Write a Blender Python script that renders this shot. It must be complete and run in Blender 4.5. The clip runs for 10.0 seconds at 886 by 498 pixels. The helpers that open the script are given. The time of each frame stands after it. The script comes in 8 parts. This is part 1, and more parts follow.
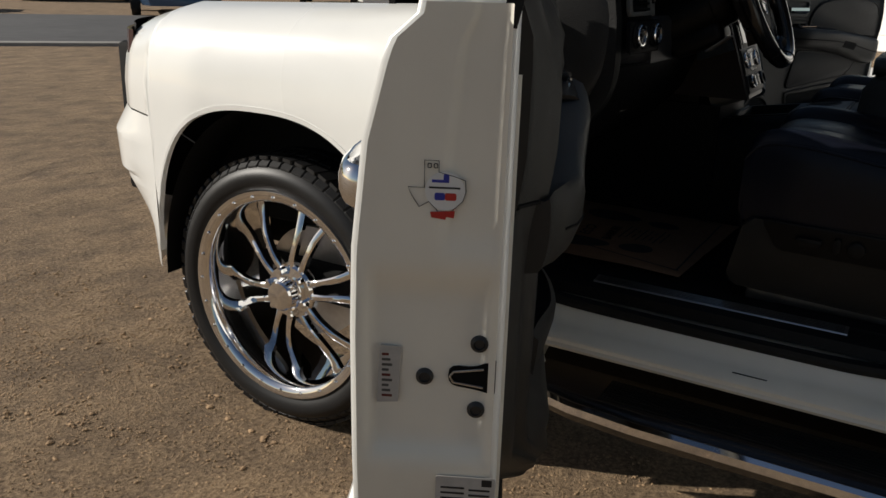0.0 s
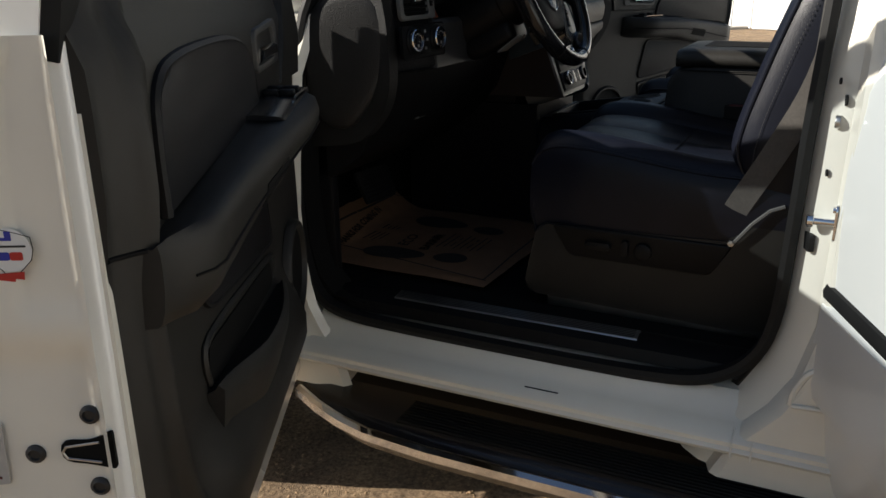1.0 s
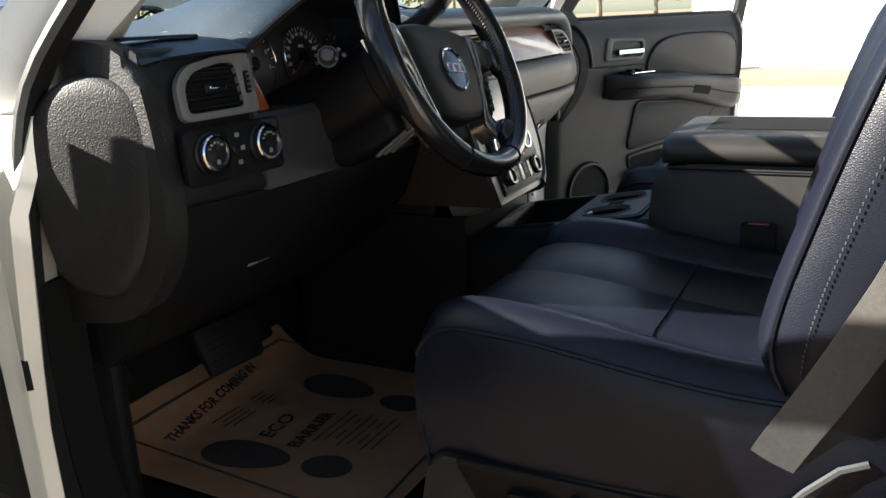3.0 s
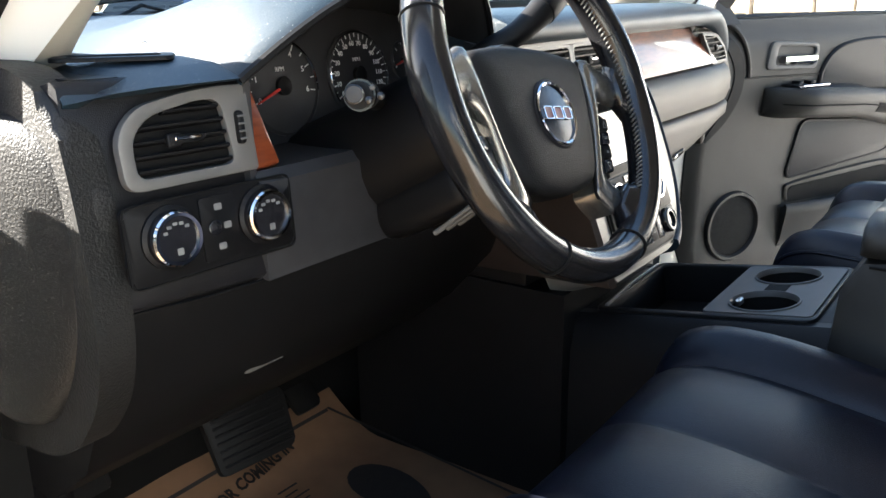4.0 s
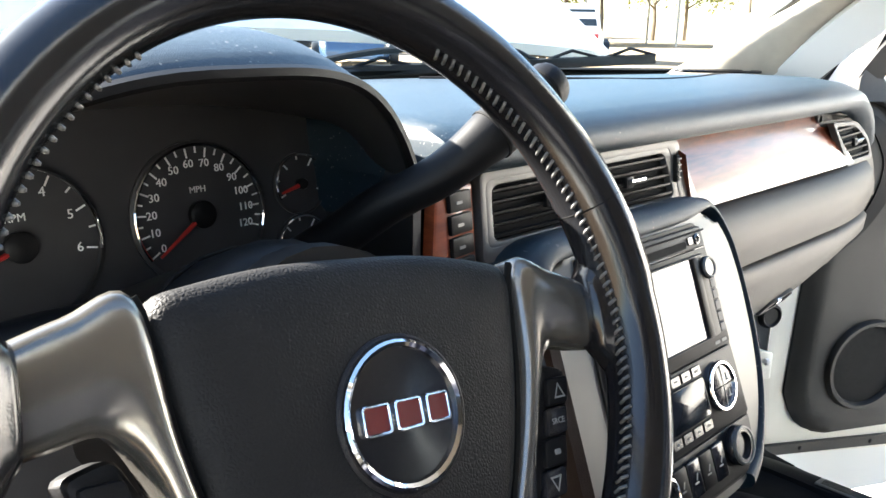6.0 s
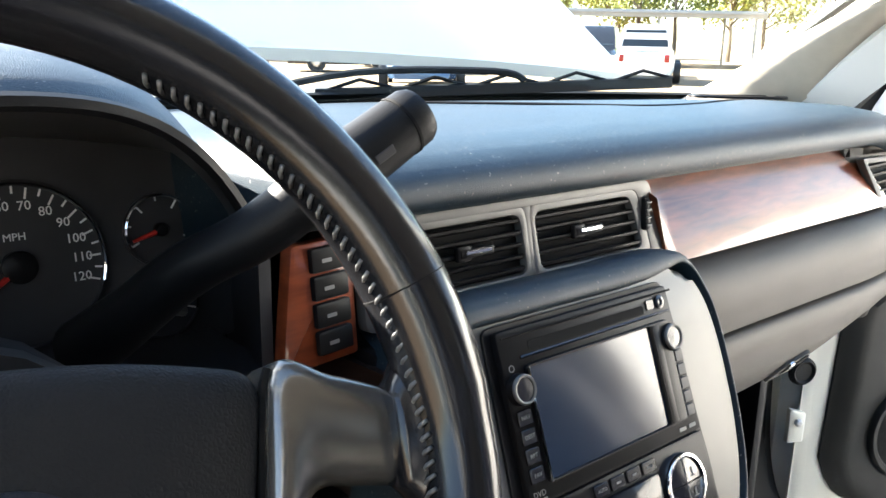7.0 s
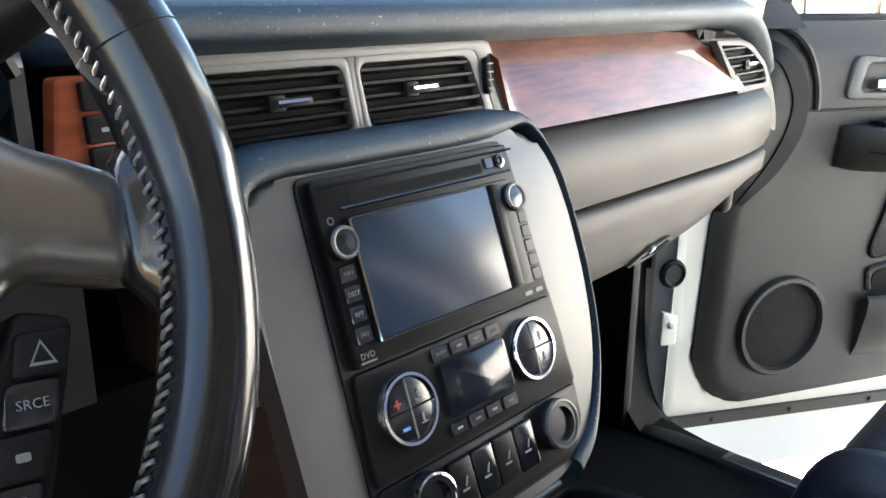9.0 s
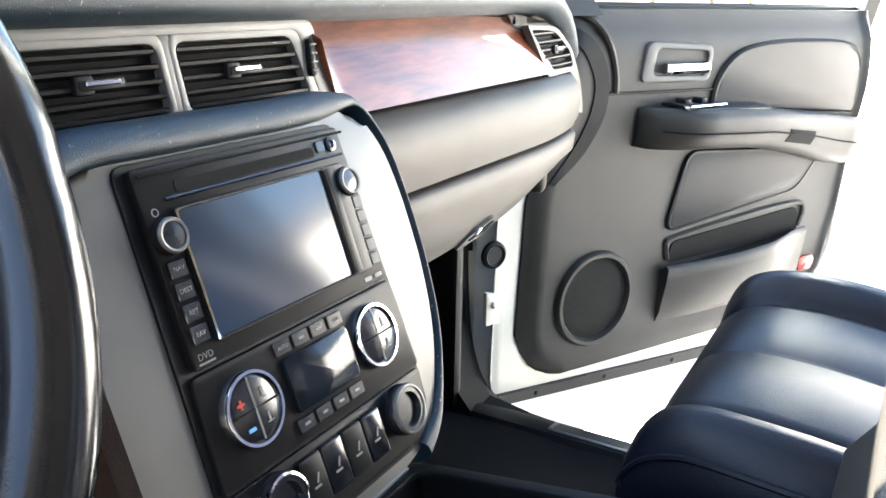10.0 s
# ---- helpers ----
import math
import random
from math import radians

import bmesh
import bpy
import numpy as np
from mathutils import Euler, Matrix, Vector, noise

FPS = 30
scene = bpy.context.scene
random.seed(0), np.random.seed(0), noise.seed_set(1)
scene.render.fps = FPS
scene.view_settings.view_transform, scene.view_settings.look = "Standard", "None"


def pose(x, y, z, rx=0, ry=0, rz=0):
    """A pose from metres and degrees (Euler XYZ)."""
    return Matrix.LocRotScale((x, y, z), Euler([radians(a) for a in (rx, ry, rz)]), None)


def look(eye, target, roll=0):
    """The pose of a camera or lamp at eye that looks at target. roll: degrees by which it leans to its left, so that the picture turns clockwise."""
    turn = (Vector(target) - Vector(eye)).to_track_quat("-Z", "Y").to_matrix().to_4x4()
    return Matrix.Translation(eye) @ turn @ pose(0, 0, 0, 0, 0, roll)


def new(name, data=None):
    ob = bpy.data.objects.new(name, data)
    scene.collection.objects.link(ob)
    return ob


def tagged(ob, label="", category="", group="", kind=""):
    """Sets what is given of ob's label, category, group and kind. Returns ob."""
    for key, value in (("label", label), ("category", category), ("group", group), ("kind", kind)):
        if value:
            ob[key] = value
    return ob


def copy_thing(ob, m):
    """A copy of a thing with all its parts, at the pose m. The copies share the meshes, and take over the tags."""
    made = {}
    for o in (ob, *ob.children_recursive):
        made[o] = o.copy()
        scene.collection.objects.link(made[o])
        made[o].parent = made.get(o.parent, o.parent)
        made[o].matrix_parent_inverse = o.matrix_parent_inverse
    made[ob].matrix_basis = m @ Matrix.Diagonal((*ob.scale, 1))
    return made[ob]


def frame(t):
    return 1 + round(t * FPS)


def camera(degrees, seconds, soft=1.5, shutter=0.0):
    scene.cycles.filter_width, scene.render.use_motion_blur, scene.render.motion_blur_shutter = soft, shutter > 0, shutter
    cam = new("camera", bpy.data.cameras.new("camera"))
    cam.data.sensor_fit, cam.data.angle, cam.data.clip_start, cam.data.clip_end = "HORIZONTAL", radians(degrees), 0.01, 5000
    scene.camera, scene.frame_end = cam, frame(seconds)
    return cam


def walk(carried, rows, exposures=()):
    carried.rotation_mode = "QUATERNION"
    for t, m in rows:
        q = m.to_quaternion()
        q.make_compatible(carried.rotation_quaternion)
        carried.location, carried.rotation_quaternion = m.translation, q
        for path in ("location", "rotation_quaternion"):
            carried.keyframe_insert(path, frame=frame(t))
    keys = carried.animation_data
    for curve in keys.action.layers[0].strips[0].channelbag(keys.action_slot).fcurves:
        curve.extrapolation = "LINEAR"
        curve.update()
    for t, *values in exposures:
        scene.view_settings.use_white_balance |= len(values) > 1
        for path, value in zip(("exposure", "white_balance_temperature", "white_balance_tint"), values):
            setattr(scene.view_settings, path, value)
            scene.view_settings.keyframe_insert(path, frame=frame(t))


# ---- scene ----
cam = camera(56.2, 10.0)
PATH = [
    (0, (-2.606, -0.524, 1.288), (-0.966, 0.432, 0.657), 1.7),
    (0.5, (-2.53, -0.665, 1.311), (-0.839, 0.189, 0.669), 0.7),
    (0.6, (-2.489, -0.698, 1.307), (-0.797, 0.156, 0.666), 0.5),
    (1, (-2.352, -0.774, 1.311), (-0.649, 0.058, 0.672), -0.7),
    (1.5, (-2.171, -0.821, 1.319), (-0.455, -0.001, 0.7), -2.1),
    (2, (-1.967, -0.773, 1.325), (-0.212, -0.007, 0.747), -2.4),
    (2.2, (-1.886, -0.744, 1.328), (-0.123, 0.011, 0.76), -2.2),
    (3.3, (-1.43, -0.635, 1.317), (0.241, 0.325, 0.781), -2.7),
    (3.5, (-1.355, -0.61, 1.328), (0.282, 0.4, 0.779), -2.4),
    (4, (-1.159, -0.511, 1.36), (0.389, 0.613, 0.777), -1.0),
    (4.5, (-1.006, -0.472, 1.376), (0.402, 0.857, 0.875), -1.7),
    (5, (-0.861, -0.436, 1.388), (0.414, 1.043, 0.955), -2.7),
    (5.5, (-0.746, -0.383, 1.4), (0.545, 1.071, 0.929), -2.1),
    (6, (-0.653, -0.369, 1.418), (0.706, 0.995, 0.875), 1.0),
    (6.2, (-0.608, -0.368, 1.415), (0.749, 1.004, 0.889), 1.6),
    (7.3, (-0.431, -0.362, 1.417), (0.774, 1.149, 0.905), 1.1),
    (7.5, (-0.414, -0.373, 1.417), (0.78, 1.142, 0.887), 1.5),
    (8, (-0.395, -0.387, 1.395), (0.842, 1.083, 0.837), 1.1),
    (8.5, (-0.396, -0.399, 1.363), (0.901, 1.009, 0.782), -0.0),
    (9, (-0.405, -0.379, 1.332), (0.996, 0.92, 0.742), 0.3),
    (9.5, (-0.412, -0.365, 1.327), (1.113, 0.784, 0.73), 1.3),
    (10, (-0.404, -0.356, 1.322), (1.258, 0.58, 0.719), 1.2),
]
walk(cam, [(t, look(eye, target, roll)) for t, eye, target, roll in PATH],
     [(0.0, 0.05), (0.5, 0.35), (1.0, 0.9), (1.5, 1.4), (2.0, 1.75), (3.5, 3.1), (4.5, 4.3), (5.0, 4.35), (5.5, 4.2), (7.5, 4.0), (9.0, 4.4), (9.5, 4.7), (10.0, 4.8)])
# world, sun and sky
SUN_TO = Vector((-0.383, 0.787, 0.485)).normalized()
world = bpy.data.worlds.new("world")
scene.world = world
world.use_nodes = True
wn = world.node_tree.nodes
sky = wn.new("ShaderNodeTexSky")
sky.sky_type, sky.sun_disc = "NISHITA", False
sky.sun_elevation = math.asin(SUN_TO.z)
sky.sun_rotation = math.atan2(SUN_TO.x, SUN_TO.y)
world.node_tree.links.new(sky.outputs[0], wn["Background"].inputs[0])
wn["Background"].inputs[1].default_value = 0.05
sun = new("sun", bpy.data.lights.new("sun", "SUN"))
sun.data.energy, sun.data.angle, sun.data.color = 5.0, radians(0.5), (1.0, 0.94, 0.85)
sun.matrix_world = look(SUN_TO * 30, (0, 0, 0))


# ---- materials ----
def mat(name, col, rough=0.5, metal=0.0, var=0.12, scale=25.0, bump=0.0, bscale=500.0, coat=0.0, spec=0.5, leather=False, rvar=0.08, dust=0.0):
    """A surface with two scales of colour variation, uneven gloss and fine relief."""
    m = bpy.data.materials.new(name)
    m.use_nodes = True
    nt = m.node_tree
    n, l = nt.nodes, nt.links
    b = n["Principled BSDF"]
    tc = n.new("ShaderNodeTexCoord")
    fine = n.new("ShaderNodeTexNoise")
    fine.inputs["Scale"].default_value, fine.inputs["Detail"].default_value = scale, 5
    wide = n.new("ShaderNodeTexNoise")
    wide.inputs["Scale"].default_value, wide.inputs["Detail"].default_value = scale / 7, 3
    for t in (fine, wide):
        l.new(tc.outputs["Object"], t.inputs["Vector"])
    add = n.new("ShaderNodeMath")
    add.operation = "ADD"
    l.new(fine.outputs["Fac"], add.inputs[0])
    l.new(wide.outputs["Fac"], add.inputs[1])
    ramp = n.new("ShaderNodeMapRange")
    ramp.inputs["From Min"].default_value, ramp.inputs["From Max"].default_value = 0.6, 1.4
    l.new(add.outputs[0], ramp.inputs["Value"])
    mix = n.new("ShaderNodeMix")
    mix.data_type = "RGBA"
    mix.inputs["A"].default_value = (*[c * (1 - var) for c in col], 1)
    mix.inputs["B"].default_value = (*[min(1, c * (1 + var)) for c in col], 1)
    l.new(ramp.outputs[0], mix.inputs["Factor"])
    if dust:
        sp = n.new("ShaderNodeTexNoise")
        sp.inputs["Scale"].default_value, sp.inputs["Detail"].default_value = 330, 1
        l.new(tc.outputs["Object"], sp.inputs["Vector"])
        cut = n.new("ShaderNodeMapRange")
        cut.inputs["From Min"].default_value, cut.inputs["From Max"].default_value = 0.70, 0.76
        cut.inputs["To Max"].default_value = dust
        l.new(sp.outputs["Fac"], cut.inputs["Value"])
        dm = n.new("ShaderNodeMix")
        dm.data_type = "RGBA"
        dm.inputs["B"].default_value = (0.32, 0.31, 0.28, 1)
        l.new(cut.outputs[0], dm.inputs["Factor"])
        l.new(mix.outputs["Result"], dm.inputs["A"])
        l.new(dm.outputs["Result"], b.inputs["Base Color"])
    else:
        l.new(mix.outputs["Result"], b.inputs["Base Color"])
    rr = n.new("ShaderNodeMapRange")
    rr.inputs["To Min"].default_value, rr.inputs["To Max"].default_value = max(0.02, rough - rvar), min(1, rough + rvar)
    l.new(wide.outputs["Fac"], rr.inputs["Value"])
    l.new(rr.outputs[0], b.inputs["Roughness"])
    b.inputs["Metallic"].default_value = metal
    b.inputs["Coat Weight"].default_value = coat
    b.inputs["Coat Roughness"].default_value = 0.04
    b.inputs["Specular IOR Level"].default_value = spec
    if bump:
        if leather:
            g = n.new("ShaderNodeTexVoronoi")
            g.feature = "DISTANCE_TO_EDGE"
            out = "Distance"
        else:
            g = n.new("ShaderNodeTexNoise")
            g.inputs["Detail"].default_value = 4
            out = "Fac"
        g.inputs["Scale"].default_value = bscale
        l.new(tc.outputs["Object"], g.inputs["Vector"])
        bp = n.new("ShaderNodeBump")
        bp.inputs["Strength"].default_value, bp.inputs["Distance"].default_value = bump, 0.001
        l.new(g.outputs[out], bp.inputs["Height"])
        l.new(bp.outputs[0], b.inputs["Normal"])
    return m


def wood_mat(name, dark, light, seam):
    """Lacquered veneer: fine long grain in broad uneven figure."""
    m = bpy.data.materials.new(name)
    m.use_nodes = True
    n, l = m.node_tree.nodes, m.node_tree.links
    b = n["Principled BSDF"]
    tc = n.new("ShaderNodeTexCoord")

    def grain(scale, detail, stretch):
        mp = n.new("ShaderNodeMapping")
        mp.inputs["Scale"].default_value = stretch
        mp.inputs["Rotation"].default_value = (0, 0.12, 0)
        t = n.new("ShaderNodeTexNoise")
        t.inputs["Scale"].default_value, t.inputs["Detail"].default_value, t.inputs["Distortion"].default_value = scale, detail, seam
        l.new(tc.outputs["Object"], mp.inputs["Vector"])
        l.new(mp.outputs[0], t.inputs["Vector"])
        return t

    fine, broad = grain(20, 8, (1.2, 3, 9)), grain(7, 3, (1.0, 1.5, 3.0))
    mul = n.new("ShaderNodeMath")
    mul.operation = "MULTIPLY_ADD"
    mul.inputs[1].default_value = 0.55
    hal = n.new("ShaderNodeMath")
    hal.operation = "MULTIPLY"
    hal.inputs[1].default_value = 0.55
    l.new(broad.outputs["Fac"], hal.inputs[0])
    l.new(fine.outputs["Fac"], mul.inputs[0])
    l.new(hal.outputs[0], mul.inputs[2])
    r = n.new("ShaderNodeValToRGB")
    r.color_ramp.elements[0].color, r.color_ramp.elements[1].color = (*dark, 1), (*light, 1)
    r.color_ramp.elements[0].position, r.color_ramp.elements[1].position = 0.38, 0.74
    l.new(mul.outputs[0], r.inputs["Fac"])
    l.new(r.outputs[0], b.inputs["Base Color"])
    b.inputs["Roughness"].default_value = 0.28
    b.inputs["Specular IOR Level"].default_value = 0.3
    b.inputs["Coat Weight"].default_value = 0.5
    b.inputs["Coat IOR"].default_value = 1.5
    b.inputs["Coat Roughness"].default_value = 0.04
    return m


def glass_mat(name, tint, gloss=0.02):
    """Thin clear glass: lets light straight through, mirrors at a slant."""
    m = bpy.data.materials.new(name)
    m.use_nodes = True
    n, l = m.node_tree.nodes, m.node_tree.links
    n.remove(n["Principled BSDF"])
    t = n.new("ShaderNodeBsdfTransparent")
    t.inputs[0].default_value = (*tint, 1)
    g = n.new("ShaderNodeBsdfGlossy")
    g.inputs["Roughness"].default_value = gloss
    f = n.new("ShaderNodeLayerWeight")
    f.inputs["Blend"].default_value = 0.5
    pw = n.new("ShaderNodeMath")
    pw.operation = "POWER"
    pw.inputs[1].default_value = 5.0
    l.new(f.outputs["Facing"], pw.inputs[0])
    sc = n.new("ShaderNodeMath")
    sc.operation = "MULTIPLY_ADD"
    sc.inputs[1].default_value, sc.inputs[2].default_value = 0.7, 0.03
    l.new(pw.outputs[0], sc.inputs[0])
    mx = n.new("ShaderNodeMixShader")
    l.new(sc.outputs[0], mx.inputs[0])
    l.new(t.outputs[0], mx.inputs[1])
    l.new(g.outputs[0], mx.inputs[2])
    l.new(mx.outputs[0], n["Material Output"].inputs[0])
    return m


def dirt_mat(name):
    """Dry sandy dirt with gravel grain, darker damp patches and faint ruts."""
    m = bpy.data.materials.new(name)
    m.use_nodes = True
    n, l = m.node_tree.nodes, m.node_tree.links
    b = n["Principled BSDF"]
    tc = n.new("ShaderNodeTexCoord")

    def nz(scale, detail, rough=0.6):
        t = n.new("ShaderNodeTexNoise")
        t.inputs["Scale"].default_value, t.inputs["Detail"].default_value, t.inputs["Roughness"].default_value = scale, detail, rough
        l.new(tc.outputs["Object"], t.inputs["Vector"])
        return t

    grain, patch, wide = nz(75, 10, 0.80), nz(3.5, 7, 0.7), nz(0.35, 4)
    mp = n.new("ShaderNodeMapping")
    mp.inputs["Scale"].default_value = (0.8, 1.25, 1)
    mp.inputs["Rotation"].default_value = (0, 0, 0.5)
    l.new(tc.outputs["Object"], mp.inputs["Vector"])
    l.new(mp.outputs[0], patch.inputs["Vector"])
    r1 = n.new("ShaderNodeValToRGB")
    e = r1.color_ramp.elements
    e[0].position, e[0].color = 0.36, (0.115, 0.068, 0.034, 1)
    e[1].position, e[1].color = 0.64, (0.60, 0.43, 0.26, 1)
    l.new(grain.outputs["Fac"], r1.inputs["Fac"])
    r2 = n.new("ShaderNodeValToRGB")
    e = r2.color_ramp.elements
    e[0].position, e[0].color = 0.34, (0.36, 0.34, 0.34, 1)
    e[1].position, e[1].color = 0.60, (1.0, 0.97, 0.92, 1)
    l.new(patch.outputs["Fac"], r2.inputs["Fac"])
    mx = n.new("ShaderNodeMix")
    mx.data_type, mx.blend_type = "RGBA", "MULTIPLY"
    mx.inputs["Factor"].default_value = 0.75
    l.new(r1.outputs[0], mx.inputs["A"])
    l.new(r2.outputs[0], mx.inputs["B"])
    mw = n.new("ShaderNodeMix")
    mw.data_type, mw.blend_type = "RGBA", "MULTIPLY"
    mw.inputs["Factor"].default_value = 0.35
    l.new(mx.outputs["Result"], mw.inputs["A"])
    l.new(wide.outputs["Fac"], mw.inputs["B"])
    l.new(mw.outputs["Result"], b.inputs["Base Color"])
    b.inputs["Roughness"].default_value = 0.95
    ad = n.new("ShaderNodeMath")
    ad.operation = "MULTIPLY_ADD"
    ad.inputs[1].default_value = 2.5
    l.new(patch.outputs["Fac"], ad.inputs[0])
    l.new(grain.outputs["Fac"], ad.inputs[2])
    bp = n.new("ShaderNodeBump")
    bp.inputs["Strength"].default_value, bp.inputs["Distance"].default_value = 1.0, 0.016
    l.new(ad.outputs[0], bp.inputs["Height"])
    l.new(bp.outputs[0], b.inputs["Normal"])
    return m


PAINT = mat("white_paint", (0.80, 0.80, 0.77), 0.28, var=0.03, scale=6, coat=0.7, rvar=0.03)
JAMB = mat("jamb_paint", (0.76, 0.73, 0.64), 0.36, var=0.05, scale=14, coat=0.85, bump=0.06, bscale=250)
VINYL = mat("black_vinyl", (0.009, 0.009, 0.0105), 0.44, var=0.18, scale=18, bump=0.4, bscale=600, leather=True, spec=0.25)
# black vinyl; its blue-green base colour paints in the reflected sky
PAD = mat("sky_tinted_pad_vinyl", (0.0065, 0.0195, 0.032), 0.47, var=0.25, scale=14, bump=0.45, bscale=760, leather=True, spec=0.5, dust=0.5)
TRIMV = mat("door_trim_vinyl", (0.0205, 0.0192, 0.0170), 0.50, var=0.28, scale=12, bump=0.3, bscale=700, leather=True, spec=0.3)
PADVINYL = mat("airbag_vinyl", (0.0130, 0.0130, 0.0135), 0.50, var=0.15, scale=18, bump=0.5, bscale=480, leather=True, spec=0.10)
SPOKE = mat("satin_spoke_paint", (0.225, 0.212, 0.190), 0.24, metal=0.8, var=0.06, scale=40, rvar=0.04)
ENDPL = mat("matt_black_plastic", (0.0085, 0.0083, 0.008), 0.52, var=0.25, scale=60, bump=1.0, bscale=420, spec=0.45)
BROWNV = mat("dark_brown_vinyl", (0.016, 0.009, 0.007), 0.5, var=0.25, scale=20, bump=0.4, bscale=500, leather=True, spec=0.3)
PLASTIC = mat("black_plastic", (0.006, 0.006, 0.0065), 0.46, var=0.2, scale=40, bump=0.12, bscale=900, spec=0.18)
CLUSTER = mat("cluster_plastic", (0.034, 0.034, 0.036), 0.45, var=0.2, scale=40, bump=0.12, bscale=900, spec=0.35)
# dark vinyl, lighter and tan to paint in sunlight bounced off the ground
WARMLITV = mat("ground_lit_dash_vinyl", (0.046, 0.038, 0.029), 0.50, var=0.30, scale=10, bump=0.35, bscale=620, leather=True, spec=0.3)
GLOSSBLK = mat("gloss_black_plastic", (0.012, 0.012, 0.014), 0.18, var=0.1, scale=40)
LEATHER = mat("black_leather", (0.0052, 0.0063, 0.0115), 0.36, var=0.25, scale=22, bump=0.3, bscale=420, leather=True, spec=0.24)
WHEELLTH = mat("wheel_leather", (0.010, 0.010, 0.011), 0.17, var=0.2, scale=30, bump=0.04, bscale=800, leather=True, rvar=0.06)
CARPET = mat("dark_carpet", (0.006, 0.006, 0.0065), 0.95, var=0.4, scale=220, bump=1.0, bscale=900, spec=0.1)
SILVER = mat("satin_silver_plastic", (0.14, 0.137, 0.127), 0.42, metal=0.45, var=0.05, scale=40, rvar=0.04)
SATIN = mat("satin_grey_plastic", (0.135, 0.132, 0.125), 0.48, metal=0.3, var=0.06, scale=40, rvar=0.04)
CHROME = mat("chrome", (0.82, 0.82, 0.83), 0.06, metal=1.0, var=0.03, scale=12, rvar=0.03)
STEEL = mat("zinc_steel", (0.55, 0.54, 0.52), 0.35, metal=1.0, var=0.12, scale=60)
WOOD = wood_mat("lacquered_burl", (0.06, 0.013, 0.006), (0.24, 0.068, 0.028), 0.6)
WOODRED = wood_mat("lacquered_red_wood", (0.10, 0.018, 0.007), (0.27, 0.060, 0.020), 0.4)
RUBBER = mat("tyre_rubber", (0.009, 0.009, 0.0095), 0.48, var=0.25, scale=30, bump=0.3, bscale=300, spec=0.35)
SEAL = mat("rubber_seal", (0.009, 0.009, 0.009), 0.55, var=0.2, scale=60, spec=0.25)
GLASS = glass_mat("window_glass", (0.86, 0.95, 0.96))
TINTED = glass_mat("tinted_window_glass", (0.38, 0.42, 0.45))
LENS = mat("display_glass", (0.010, 0.013, 0.018), 0.12, var=0.1, scale=8, rvar=0.03, spec=0.25)
DISPLAY = mat("screen_glass", (0.012, 0.024, 0.046), 0.12, var=0.25, scale=5, rvar=0.04, spec=0.55)
WHITEMARK = mat("white_print", (0.17, 0.17, 0.165), 0.5, var=0.05, scale=80)
DIALMARK = mat("dial_print", (0.80, 0.80, 0.78), 0.5, var=0.05, scale=80)
REDMARK = mat("red_print", (0.42, 0.02, 0.015), 0.45, var=0.08, scale=80)
BLUEMARK = mat("blue_print", (0.02, 0.03, 0.30), 0.45, var=0.08, scale=80)
BLACKMARK = mat("black_print", (0.02, 0.02, 0.02), 0.5, var=0.1, scale=80)
LABEL = mat("printed_label", (0.42, 0.40, 0.37), 0.55, var=0.15, scale=90)
STICKER = mat("clear_sticker", (0.72, 0.72, 0.70), 0.3, var=0.05, scale=40)
KRAFT = mat("brown_kraft_paper", (0.19, 0.103, 0.053), 0.85, var=0.16, scale=30, bump=0.4, bscale=60)
GREYTRIM = mat("grey_plastic", (0.066, 0.064, 0.060), 0.55, var=0.1, scale=40)
DEEPRED = mat("deep_red_plastic", (0.10, 0.008, 0.008), 0.4, var=0.1, scale=60)
INK = mat("black_ink", (0.018, 0.014, 0.012), 0.8, var=0.3, scale=60)
STITCH = mat("stitching_thread", (0.10, 0.097, 0.092), 0.35, var=0.3, scale=300)
BELT = mat("seat_belt_webbing", (0.085, 0.078, 0.07), 0.7, var=0.2, scale=200, bump=0.5, bscale=1500)
HEADLINER = mat("pillar_fabric", (0.42, 0.38, 0.31), 0.85, var=0.08, scale=60, bump=0.4, bscale=900)
# near-black for dark parts and joints, and for shade painted into recesses
DARK = mat("black_and_recess_shade", (0.005, 0.005, 0.005), 0.8, var=0.2, scale=20, spec=0.15)
ORANGELENS = mat("red_reflector", (0.30, 0.015, 0.008), 0.15, var=0.1, scale=50)
DIRT = dirt_mat("sandy_dirt")


# ---- mesh helpers ----
def join(bm, other):
    """Adds the other bmesh to bm."""
    me = bpy.data.meshes.new("t")
    other.to_mesh(me)
    other.free()
    bm.from_mesh(me)
    bpy.data.meshes.remove(me)
    return bm


def part(name, bm, material, parent=None, label="", m=None, sharp=35):
    """Links a bmesh as one mesh object under a thing or under a part."""
    if m is not None:
        bm.transform(m)
    bmesh.ops.recalc_face_normals(bm, faces=bm.faces)
    me = bpy.data.meshes.new(name)
    bm.to_mesh(me)
    bm.free()
    me.materials.append(material)
    me.shade_smooth()
    me.set_sharp_from_angle(angle=radians(sharp))
    ob = new(name, me)
    ob.parent = parent
    if label:
        ob["label"] = label
    return ob


def thing(name, label, category, group="", at=(0, 0, 0)):
    ob = new(name)
    ob.location = at
    ob.empty_display_size = 0.1
    return tagged(ob, label, category, group)


def fr(o, right, up):
    """A frame with its u along right, v along up and w out of the surface."""
    r = Vector(right).normalized()
    u = Vector(up)
    w = r.cross(u).normalized()
    u = w.cross(r).normalized()
    m = Matrix((r, u, w)).transposed().to_4x4()
    m.translation = o
    return m


